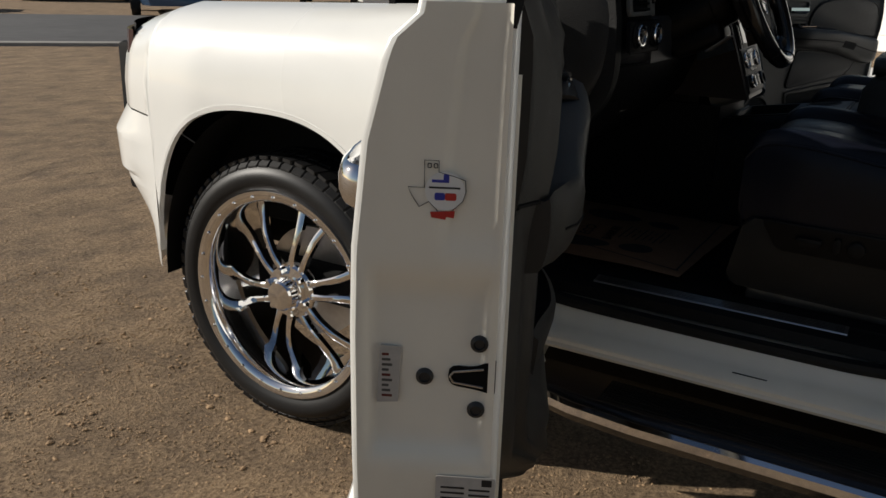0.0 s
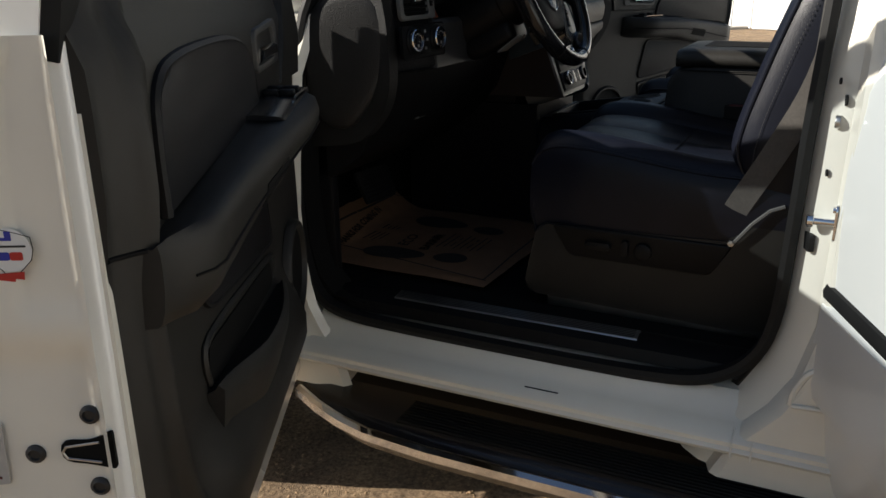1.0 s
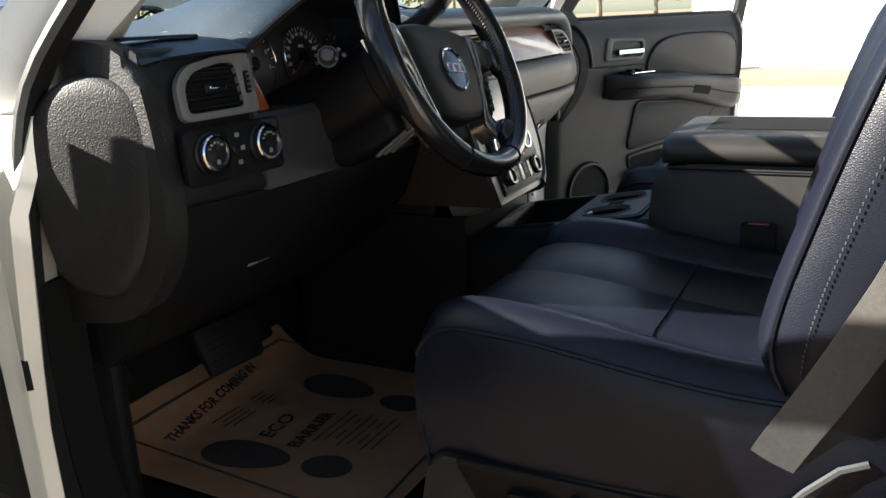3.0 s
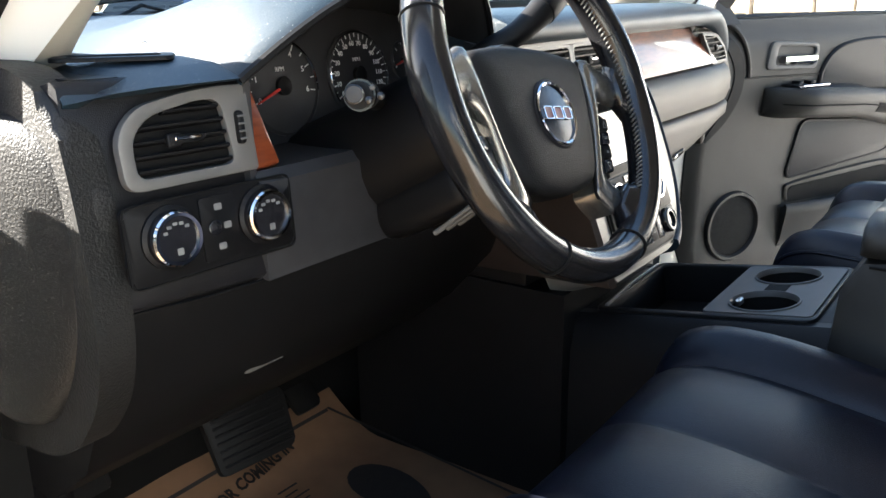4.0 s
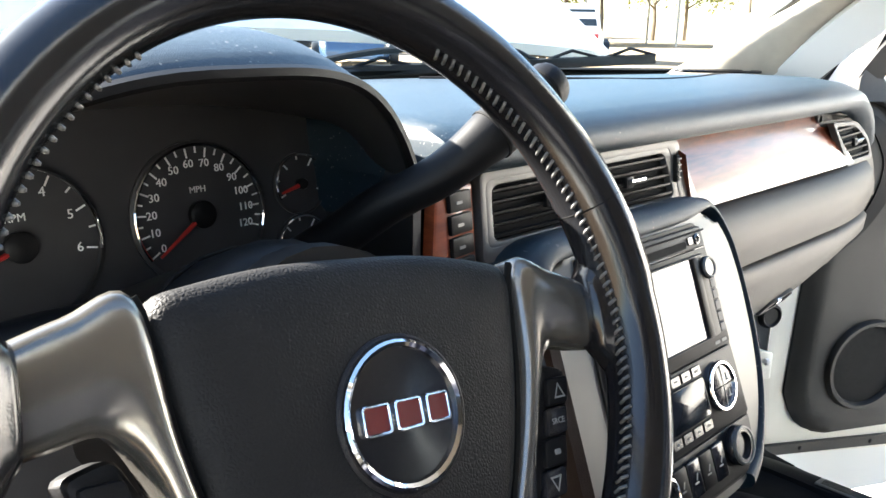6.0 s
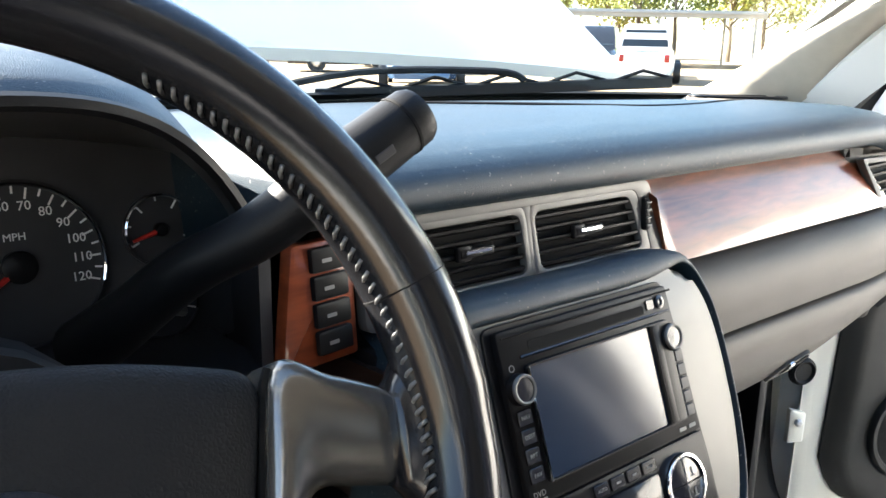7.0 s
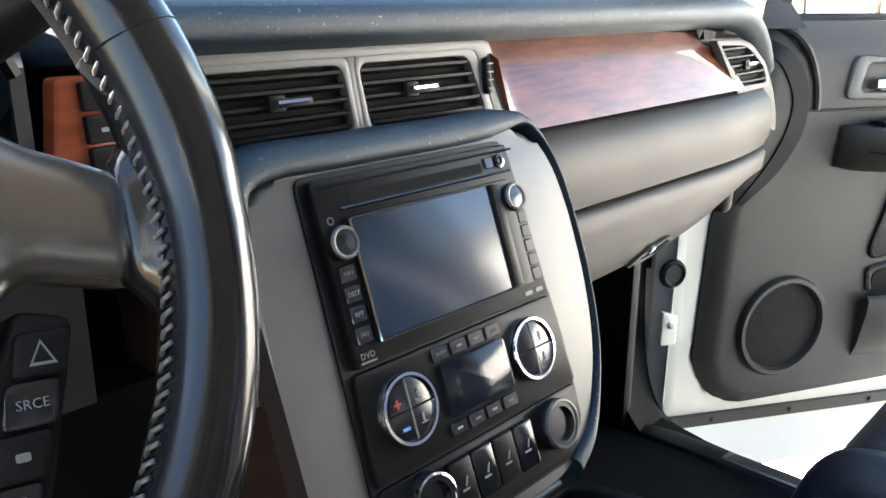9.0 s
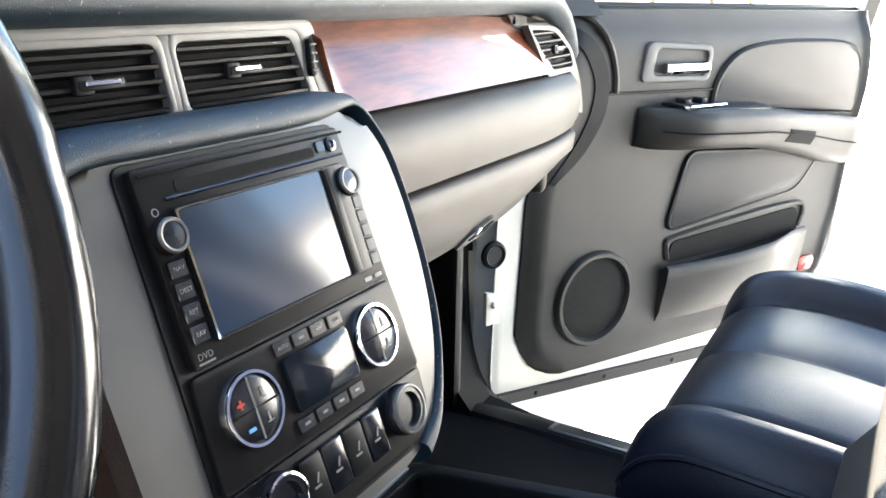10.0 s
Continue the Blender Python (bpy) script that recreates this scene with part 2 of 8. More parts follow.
def box(c, s, r=0.0, seg=2, m=None):
    bm = bmesh.new()
    bmesh.ops.create_cube(bm, size=1)
    bmesh.ops.scale(bm, vec=s, verts=bm.verts)
    if r:
        bmesh.ops.bevel(bm, geom=list(bm.edges), offset=min(r, min(s) * 0.49), segments=seg, profile=0.5, affect="EDGES")
    bmesh.ops.translate(bm, vec=c, verts=bm.verts)
    if m is not None:
        bm.transform(m)
    return bm


def rpoly(pts, r, n=4):
    """The outline of a polygon with its corners rounded; r is one radius or one a corner."""
    out, k = [], len(pts)
    for i, p in enumerate(pts):
        p = Vector((p[0], p[1]))
        a, b = Vector(pts[i - 1][:2]) - p, Vector(pts[(i + 1) % k][:2]) - p
        ri = r[i] if isinstance(r, (list, tuple)) else r
        d = min(ri, a.length * 0.48, b.length * 0.48)
        p0, p2 = p + a.normalized() * d, p + b.normalized() * d
        for j in range(n + 1):
            t = j / n
            out.append(tuple((1 - t) ** 2 * p0 + 2 * t * (1 - t) * p + t * t * p2))
    return out


def rrect(u0, v0, u1, v1, r, n=4):
    return rpoly([(u0, v0), (u1, v0), (u1, v1), (u0, v1)], r, n)


def circle(cu, cv, r, n=24, ry=None):
    ry = ry or r
    return [(cu + r * math.cos(2 * math.pi * i / n), cv + ry * math.sin(2 * math.pi * i / n)) for i in range(n)]


def prism(outline, w0, w1, m=None, r=0.0, seg=2):
    """An outline in u and v pulled out from w0 to w1, the front edge rounded by r."""
    bm = bmesh.new()
    a = [bm.verts.new((u, v, w0)) for u, v in outline]
    b = [bm.verts.new((u, v, w1)) for u, v in outline]
    k = len(outline)
    bm.faces.new(a[::-1])
    bm.faces.new(b)
    for i in range(k):
        bm.faces.new((a[i], a[(i + 1) % k], b[(i + 1) % k], b[i]))
    if r:
        es = [e for e in bm.edges if all(abs(v.co.z - w1) < 1e-7 for v in e.verts)]
        bmesh.ops.bevel(bm, geom=es, offset=r, segments=seg, profile=0.5, affect="EDGES")
    if m is not None:
        bm.transform(m)
    return bm


def ringp(outer, inner, w0, w1, m=None, r=0.0, seg=2):
    """A flat frame between two outlines of the same count."""
    bm = bmesh.new()
    k = len(outer)
    vs = [[bm.verts.new((u, v, w)) for u, v in o] for o, w in ((outer, w0), (outer, w1), (inner, w1), (inner, w0))]
    for j in range(4):
        p, q = vs[j], vs[(j + 1) % 4]
        for i in range(k):
            bm.faces.new((p[i], p[(i + 1) % k], q[(i + 1) % k], q[i]))
    if r:
        es = [e for e in bm.edges if all(abs(v.co.z - w1) < 1e-7 for v in e.verts) and all(len(set(f.verts) & set(vs[1])) != 1 for f in e.link_faces)]
        es = [e for e in es if (e.verts[0] in vs[1]) == (e.verts[1] in vs[1])]
        bmesh.ops.bevel(bm, geom=es, offset=r, segments=seg, profile=0.5, affect="EDGES")
    if m is not None:
        bm.transform(m)
    return bm


def loft(rings, closed=True, caps=True):
    bm = bmesh.new()
    vs = [[bm.verts.new(p) for p in ring] for ring in rings]
    k = len(rings[0])
    for a, b in zip(vs, vs[1:]):
        for i in range(k if closed else k - 1):
            j = (i + 1) % k
            bm.faces.new((a[i], a[j], b[j], b[i]))
    if caps and closed:
        bm.faces.new(vs[0][::-1])
        bm.faces.new(vs[-1])
    return bm


def surf(fn, us, vs, thick=None):
    """A sheet from fn(u, v); thick is a vector by which a second layer is set off."""
    bm = bmesh.new()
    g = [[bm.verts.new(fn(u, v)) for v in vs] for u in us]
    nu, nv = len(us), len(vs)
    for i in range(nu - 1):
        for j in range(nv - 1):
            bm.faces.new((g[i][j], g[i + 1][j], g[i + 1][j + 1], g[i][j + 1]))
    if thick is not None:
        t = Vector(thick)
        h = [[bm.verts.new(v.co + t) for v in row] for row in g]
        for i in range(nu - 1):
            for j in range(nv - 1):
                bm.faces.new((h[i][j], h[i][j + 1], h[i + 1][j + 1], h[i + 1][j]))
        for i in range(nu - 1):
            for j in (0, nv - 1):
                bm.faces.new((g[i][j], g[i + 1][j], h[i + 1][j], h[i][j]))
        for j in range(nv - 1):
            for i in (0, nu - 1):
                bm.faces.new((g[i][j], g[i][j + 1], h[i][j + 1], h[i][j]))
    return bm


def steps(a, b, n):
    return [a + (b - a) * i / n for i in range(n + 1)]


def tube(pts, rad, n=10, closed=False, prof=None, up=None):
    """A round bar, or one of section prof, along points; rad is one radius or one a point."""
    pts = [Vector(p) for p in pts]
    k = len(pts)
    rads = rad if isinstance(rad, (list, tuple)) else [rad] * k
    prof = prof or [(math.cos(2 * math.pi * i / n), math.sin(2 * math.pi * i / n)) for i in range(n)]
    rings, nrm = [], None
    for i, p in enumerate(pts):
        a = pts[i - 1] if (i or closed) else p
        b = pts[(i + 1) % k] if (i < k - 1 or closed) else p
        t = (b - a).normalized()
        if up is not None:
            nrm = Vector(up)
        elif nrm is None:
            nrm = Vector((0, 0, 1)) if abs(t.z) < 0.9 else Vector((1, 0, 0))
        nrm = (nrm - t * nrm.dot(t)).normalized()
        s = t.cross(nrm)
        rings.append([p + (nrm * x + s * y) * rads[i] for x, y in prof])
    bm = loft(rings, True, not closed)
    if closed:
        bm.verts.ensure_lookup_table()
        q = len(prof)
        base = (k - 1) * q
        for i in range(q):
            j = (i + 1) % q
            bm.faces.new((bm.verts[base + i], bm.verts[base + j], bm.verts[j], bm.verts[i]))
    return bm


def lathe(prof, m=None, n=32, caps=True):
    """A profile of (radius, height) turned about w."""
    rings = [[(r * math.cos(2 * math.pi * i / n), r * math.sin(2 * math.pi * i / n), w) for i in range(n)] for r, w in prof]
    bm = loft(rings, True, caps)
    if m is not None:
        bm.transform(m)
    return bm


def smooth(pts, n=6):
    """More points on a curve through the given ones."""
    pts = [Vector(p) for p in pts]
    out = []
    for i in range(len(pts) - 1):
        p0, p1, p2, p3 = pts[max(i - 1, 0)], pts[i], pts[i + 1], pts[min(i + 2, len(pts) - 1)]
        for j in range(n):
            t = j / n
            out.append(0.5 * ((2 * p1) + (p2 - p0) * t + (2 * p0 - 5 * p1 + 4 * p2 - p3) * t * t + (3 * p1 - p0 - 3 * p2 + p3) * t ** 3))
    out.append(pts[-1])
    return out


def lerp(a, b, t):
    return a + (b - a) * t


def curve(x, *knots):
    """A piecewise line through (x, y) knots."""
    if x <= knots[0][0]:
        return knots[0][1]
    for (a, b), (c, d) in zip(knots, knots[1:]):
        if x <= c:
            return lerp(b, d, (x - a) / (c - a))
    return knots[-1][1]


def sstep(a, b, x):
    """A smooth step from 0 at a to 1 at b."""
    t = max(0.0, min(1.0, (x - a) / (b - a)))
    return t * t * (3 - 2 * t)


def words(text, size, m, material, parent, name="lettering", depth=0.0004, label="", bold=0.0):
    """Raised lettering as a mesh, centred on the frame m."""
    cu = bpy.data.curves.new(name, "FONT")
    cu.body, cu.size, cu.extrude = text, size, depth
    cu.align_x, cu.align_y = "CENTER", "CENTER"
    cu.resolution_u, cu.offset = 2, bold
    tmp = bpy.data.objects.new(name, cu)
    scene.collection.objects.link(tmp)
    dg = bpy.context.evaluated_depsgraph_get()
    me = bpy.data.meshes.new_from_object(tmp.evaluated_get(dg))
    bpy.data.objects.remove(tmp)
    bpy.data.curves.remove(cu)
    me.transform(m)
    me.materials.clear()
    me.materials.append(material)
    ob = new(name, me)
    ob.parent = parent
    if label:
        ob["label"] = label
    return ob


# ---- ground ----
def uneven(x, y):
    near = max(0.0, 1 - math.hypot(x, y) / 14)
    return near * (0.018 * noise.noise(Vector((x * 1.3, y * 1.3, 0.3))) + 0.008 * noise.noise(Vector((x * 5, y * 5, 2)))) - 0.006


gx = [-600, -250, -100, -50, -25, -12] + steps(-8, 9, 120) + [12, 20, 40, 90, 250, 600]
ground = part("ground", surf(lambda x, y: (x, y, uneven(x, y)), gx, [-600, -200, -60, -20] + steps(-8, 9, 120) + [11, 14, 20, 30, 60, 150, 600]), DIRT, sharp=180)
tagged(ground, "dry brown sandy dirt lot with gravel and ruts", "ground", kind="structure")

rnd = random.Random(4)
one = bmesh.new()
bmesh.ops.create_icosphere(one, subdivisions=1, radius=1)
stone_v = [v.co.copy() for v in one.verts]
stone_f = [[v.index for v in f.verts] for f in one.faces]
one.free()
gv, gf = [], []
for i in range(24000):
    near = i % 5 < 4
    x, y = (rnd.uniform(-3.0, -0.5), rnd.uniform(-0.2, 4.2)) if near else (rnd.uniform(-4.0, 1.5), rnd.uniform(1.0, 8.0))
    r = rnd.uniform(0.0016, 0.0048) * (2.2 if rnd.random() < 0.04 else 1)
    sc = (r * rnd.uniform(0.7, 1.4), r * rnd.uniform(0.7, 1.4), r * rnd.uniform(0.4, 0.8))
    z, k = uneven(x, y) + r * 0.2, len(gv)
    gv += [(x + v.x * sc[0], y + v.y * sc[1], z + v.z * sc[2]) for v in stone_v]
    gf += [[q + k for q in f] for f in stone_f]
gravel_mesh = bpy.data.meshes.new("gravel")
gravel_mesh.from_pydata(gv, [], gf)
GRAVEL = mat("gravel_stone", (0.31, 0.205, 0.115), 0.95, var=0.55, scale=45)
gravel_mesh.materials.append(GRAVEL)
tagged(new("gravel", gravel_mesh), "small loose brown gravel stones on the dirt", "gravel", kind="stuff")

# ---- the car ----
car = thing("suv_car", "white full-size SUV with open doors, raised hood and black leather interior", "car")


def plan(y):
    """Half width of the body at y, front corner rounded."""
    return curve(y, (-2.6, 0.95), (-1.5, 0.985), (1.25, 0.985), (1.45, 0.957), (1.6, 0.895), (1.7, 0.825), (1.78, 0.75), (1.86, 0.65), (1.92, 0.52), (1.96, 0.3), (1.98, 0.0))


def arch(y):
    t = abs((y - 1.0) / 0.44)
    return 0.40 + 0.53 * (1 - t ** 2.6) ** (1 / 2.6) if t < 1 else 0.40


def side_in(z):
    """How far the body side lies inside its widest line at height z."""
    return curve(z, (0.4, 0.03), (0.5, 0.008), (0.65, 0.0), (0.95, 0.0), (1.05, 0.012), (1.13, 0.035), (1.18, 0.075), (1.21, 0.13), (1.225, 0.2))


def fender(s, parent):
    ys = steps(0.36, 0.55, 3) + [0.57, 0.58, 0.59, 0.61, 0.64] + steps(0.68, 1.32, 16) + [1.36, 1.39, 1.41, 1.42, 1.43, 1.439]
    ys += steps(1.45, 1.70, 10)

    def low(y):
        return arch(y) if y < 1.4395 else 0.87
    top = lambda y: curve(y, (0.3, 1.225), (1.4, 1.19), (1.78, 1.10))

    def f(y, v):
        z = lerp(low(y), top(y), v)
        zz = z + (1.225 - top(y)) * sstep(0.9, 1.2, z)
        return (s * (plan(y) - side_in(zz)), y, z)
    vs = [0, 0.02, 0.05, 0.1, 0.2, 0.3, 0.4, 0.5, 0.6, 0.7, 0.78, 0.85, 0.9, 0.94, 0.97, 1]
    bm = surf(f, ys, vs)
    ob = part("front_fender", bm, PAINT, parent, "glossy white front fender", sharp=60)
    # turned-in lip along the arch
    rim = [0.5605] + steps(0.57, 1.43, 40) + [1.4395]
    lip = loft([[(s * (plan(y) + 0.001), y, arch(y) - 0.002), (s * (plan(y) + 0.002), y, arch(y) + 0.012), (s * (plan(y) - 0.016), y, arch(y) + 0.010), (s * (plan(y) - 0.016), y, arch(y) - 0.002)] for y in rim])
    part("arch_lip", lip, PAINT, ob)
    # dark liner behind the wheel
    liner = surf(lambda a, w: (s * lerp(0.915, 0.45, w), 1.0 + 0.452 * math.cos(a), 0.38 + 0.556 * math.sin(a)), steps(-0.02, math.pi + 0.05, 26), [-0.03, 0.0, 0.5, 1])
    join(liner, prism([(1.0 + 0.5 * math.cos(a), 0.36 + 0.58 * math.sin(a)) for a in steps(0.0, math.pi, 24)], 0, 0.01, Matrix(((0, 0, s, s * 0.45), (1, 0, 0, 0), (0, 1, 0, 0), (0, 0, 0, 1)))))
    part("wheel_liner", liner, DARK, ob, "black plastic wheel-arch liner")
    return ob


for s in (-1, 1):
    fender(s, car)
# front bumper, one sheet round the nose
bys = steps(-1, 1, 60)


def nose(t):
    """A point of the bumper's line: t from the driver's end of it to the other."""
    a = abs(t)
    y = curve(a, (0, 2.02), (0.3, 2.0), (0.55, 1.93), (0.75, 1.80), (0.88, 1.62), (1, 1.4395))
    return math.copysign(plan(min(y, 1.975)) if a > 0.55 else lerp(0, 0.52, a / 0.55), t), y


def bump_f(t, v):
    x, y = nose(t)
    z = lerp(0.40, 0.865, v)
    tuck = curve(v, (0, -0.10), (0.3, -0.035), (0.52, 0.014), (0.56, 0.014), (0.60, 0.034), (0.84, 0.040), (1.0, 0.0))
    out = tuck * (1 - sstep(0.86, 1.0, abs(t)))
    d = Vector((x, y - 1.0, 0)).normalized()
    return (x + d.x * out, y + d.y * out, z)


bumper = part("front_bumper", surf(bump_f, bys, steps(0, 0.5, 6) + [0.52, 0.56, 0.60, 0.7, 0.80, 0.84, 0.88, 0.94, 1.0]), PAINT, car, "white painted front bumper", sharp=22)
nose_mesh = surf(lambda t, v: (nose(t)[0] * 0.985, nose(t)[1] - 0.02 - 0.03 * v, lerp(0.86, 1.12, v)), steps(-0.86, 0.86, 40), steps(0, 1, 6))
part("grille", nose_mesh, GLOSSBLK, bumper, "black grille and lamp band")
for s in (-1, 1):
    lamp = surf(lambda t, v: (s * nose(t)[0] * 1.0, nose(t)[1] - 0.01 - 0.02 * v, lerp(0.88, 1.10, v)), steps(0.60, 0.86, 14), steps(0, 1, 6), (0, -0.02, 0))
    part("headlight", lamp, mat("lamp_glass", (0.09, 0.05, 0.045), 0.08, var=0.4, scale=8, rvar=0.02) if s < 0 else bpy.data.materials["lamp_glass"], bumper, "dark clear headlight with amber edge")

# raised hood
HOOD_A = radians(33)


def hood_f(x, v):
    yr = 0.92 - 0.30 * (x / 0.8) ** 2
    run = v * (1.86 - 0.35 * (x / 0.8) ** 2 - yr)
    crown = 0.05 * (1 - (x / 0.8) ** 2) + 0.02 * math.sin(math.pi * v)
    c, sn = math.cos(HOOD_A), math.sin(HOOD_A)
    return (x, yr + run * c - crown * sn, 1.352 + run * sn + crown * c)


hood = part("hood", surf(hood_f, steps(-0.8, 0.8, 24), steps(0, 1, 16), (0, 0.012, -0.02)), PAINT, car, "white hood propped open", sharp=50)
part("hood_lining", surf(lambda x, v: Vector(hood_f(x, v)) + Vector((0, 0.018, -0.03)), steps(-0.7, 0.7, 16), steps(0.08, 0.94, 10), (0, 0.006, -0.012)), DARK, hood, "black insulating pad under the hood")
# engine bay, a dark tray between the fenders
bay = box((0, 1.15, 0.80), (1.5, 1.35, 0.5), 0.02)
part("engine_bay", bay, DARK, car, "dark engine bay")
cowl = surf(lambda x, v: (x, lerp(0.69, 0.95, v) - 0.28 * (x / 0.8) ** 2, 1.310 - 0.020 * v), steps(-0.80, 0.80, 20), steps(0, 1, 4), (0, 0, -0.03))
cowl_panel = part("cowl_panel", cowl, PLASTIC, car, "black plastic cowl panel under the windshield")

# windshield, seal and wipers
WS0 = lambda x: Vector((x, 0.71 - 0.31 * (abs(x) / 0.78) ** 2.4, 1.316))
WS1 = lambda x: Vector((x * 0.84, -0.30 - 0.14 * (x / 0.78) ** 2, 1.83 - 0.03 * (x / 0.78) ** 2))


def ws(x, v):
    return WS0(x).lerp(WS1(x), v) + Vector((0, 0.02, 0.03)) * math.sin(math.pi * v)


pane = part("windshield", surf(ws, steps(-0.77, 0.77, 24), steps(0, 1, 12)), GLASS, car, "clear windshield")
pane.visible_shadow = False
sealpts = [ws(x, 0) for x in steps(0.77, -0.77, 30)] + [ws(-0.77, v) for v in steps(0.05, 1, 12)] + [ws(x, 1) for x in steps(-0.75, 0.77, 20)] + [ws(0.77, v) for v in steps(0.95, 0.05, 12)]
part("windshield_seal", tube([p + Vector((0, 0.004, 0.006)) for p in sealpts], 0.009, 6, True), SEAL, pane)
part("frit_band", surf(lambda x, v: ws(x, 0.018 * v) + Vector((0, 0.001, 0.002)), steps(-0.76, 0.76, 24), [0, 1]), SEAL, pane, "black ceramic band along the glass")


def wiper(a, b):
    a, b = Vector(a), Vector(b)
    w = part("wiper_arm", tube(smooth([a, a.lerp(b, 0.3) + Vector((0, 0.01, 0.030)), a.lerp(b, 0.62) + Vector((0, 0.0, 0.026)), b.lerp(a, 0.3) + Vector((0, 0, 0.012))], 5), 0.0055, 6), PLASTIC, cowl_panel, "black wiper arm")
    d = (b - a).normalized()
    p0, p1 = b - d * 0.52, b + d * 0.06
    up = Vector((0, 0.25, 0.97))
    part("wiper_blade", tube([p0, p1], 1, prof=[(-0.009, -0.004), (0.006, -0.005), (0.009, 0), (0.006, 0.005), (-0.009, 0.004)], up=up), SEAL, w)
    for t in (0.12, 0.32, 0.52, 0.72, 0.92):
        q = p0.lerp(p1, t) + up * 0.012
        part("wiper_claw", tube([q - d * 0.05 - up * 0.006, q + up * 0.008, q + d * 0.05 - up * 0.006], 0.0030, 5), PLASTIC, w)


wiper((0.08, 0.775, 1.322), tuple(ws(0.66, 0.03) + Vector((0, 0.012, 0.012))))
wiper((-0.60, 0.60, 1.322), tuple(ws(-0.02, 0.04) + Vector((0, 0.012, 0.012))))

# roof, pillars and the closed rear
for s in (-1, 1):
    ap = smooth([(s * 0.82, 0.40, 1.20), (s * 0.785, 0.24, 1.36), (s * 0.745, 0.02, 1.53), (s * 0.69, -0.25, 1.72), (s * 0.655, -0.42, 1.82)], 5)
    part("a_pillar", tube(ap, 1, prof=[(0.035, -0.05), (0.045, 0.0), (0.035, 0.05), (-0.03, 0.055), (-0.04, 0), (-0.03, -0.055)], up=(-s * 0.4, -0.5, 0.75)), PAINT, car, "white windshield pillar")
    front = smooth([(s * 0.700, 0.440, 1.316), (s * 0.672, 0.250, 1.412), (s * 0.640, 0.02, 1.530), (s * 0.600, -0.25, 1.672), (s * 0.575, -0.42, 1.765)], 5)
    rear = smooth([(s * 0.765, 0.250, 1.295), (s * 0.728, 0.150, 1.435), (s * 0.690, -0.06, 1.575), (s * 0.640, -0.30, 1.715), (s * 0.610, -0.45, 1.790)], 5)
    if s < 0:
        front = smooth([(-0.730, 0.245, 1.307), (-0.708, 0.150, 1.407), (-0.668, -0.06, 1.53), (-0.615, -0.29, 1.672), (-0.58, -0.44, 1.765)], 5)
        rear = smooth([(-0.790, 0.235, 1.300), (-0.757, 0.150, 1.40), (-0.708, -0.06, 1.56), (-0.645, -0.30, 1.715), (-0.61, -0.45, 1.79)], 5)
    trim_rings = []
    for f, r in zip(front, rear):
        n = Vector((-s * 0.55, -0.45, -0.25))
        trim_rings.append([f, f.lerp(r, 0.10) + n * 0.016, f.lerp(r, 0.35) + n * 0.030, f.lerp(r, 0.65) + n * 0.032, f.lerp(r, 0.90) + n * 0.018, r, r.lerp(f, 0.2) - n * 0.03, f - n * 0.008])
    part("pillar_trim", loft(trim_rings), HEADLINER, car, "beige fabric trim on the windshield pillar", sharp=60)
    # hinge post and door jamb
    jx = lambda z: curve(z, (0.4, 0.93), (0.6, 0.915), (1.1, 0.895), (1.25, 0.85), (1.4, 0.82))
    jy0 = lambda z: curve(z, (0.40, 0.20), (0.50, 0.24), (0.57, 0.29), (0.66, 0.318), (0.82, 0.33), (1.1, 0.31), (1.25, 0.275), (1.38, 0.19))
    zs = [0.40, 0.46, 0.5, 0.54, 0.58, 0.63, 0.7, 0.8, 0.9, 1.0, 1.1, 1.16, 1.20, 1.225]
    lip = 0.036 if s < 0 else 0.0
    post = loft([[(s * (jx(z) - 0.005), jy0(z) + 0.16, z), (s * jx(z), jy0(z) + 0.12, z), (s * jx(z), jy0(z) + 0.075 - lip, z), (s * (jx(z) - 0.012), jy0(z) + 0.055 - lip, z), (s * (jx(z) - 0.012), jy0(z) + 0.02 - lip, z), (s * (jx(z) - 0.030), jy0(z) + 0.008 - lip, z), (s * (jx(z) - 0.045), jy0(z) - lip * 0.3, z), (s * 0.78, jy0(z) + 0.01, z), (s * 0.78, jy0(z) + 0.16, z)] for z in zs])
    hp = part("hinge_post", post, JAMB, car, "white painted door jamb post")
    for hz in (0.70, 1.03):
        part("door_hinge", join(box((s * 0.915, 0.345, hz), (0.05, 0.05, 0.075), 0.006), lathe([(0.009, -0.05), (0.009, 0.05)], Matrix.Translation((s * 0.925, 0.335, hz)), 10)), JAMB, hp)
        part("hinge_bolt", lathe([(0.009, 0), (0.009, 0.006), (0.006, 0.008)], fr((s * 0.915, 0.318, hz + 0.02), (1, 0, 0), (0, 0, 1)), 8), STEEL, hp)
    part("harness_grommet", lathe([(0.036, 0), (0.034, 0.012), (0.026, 0.03), (0.022, 0.05)], fr((s * 0.885, jy0(0.88) + 0.03, 0.885), (s, 0, 0), (0, 0, 1)) if s > 0 else fr((s * 0.885, jy0(0.88) + 0.03, 0.885), (1, 0, 0), (0, 0, 1)), 16), SEAL, hp, "black rubber wiring grommet")
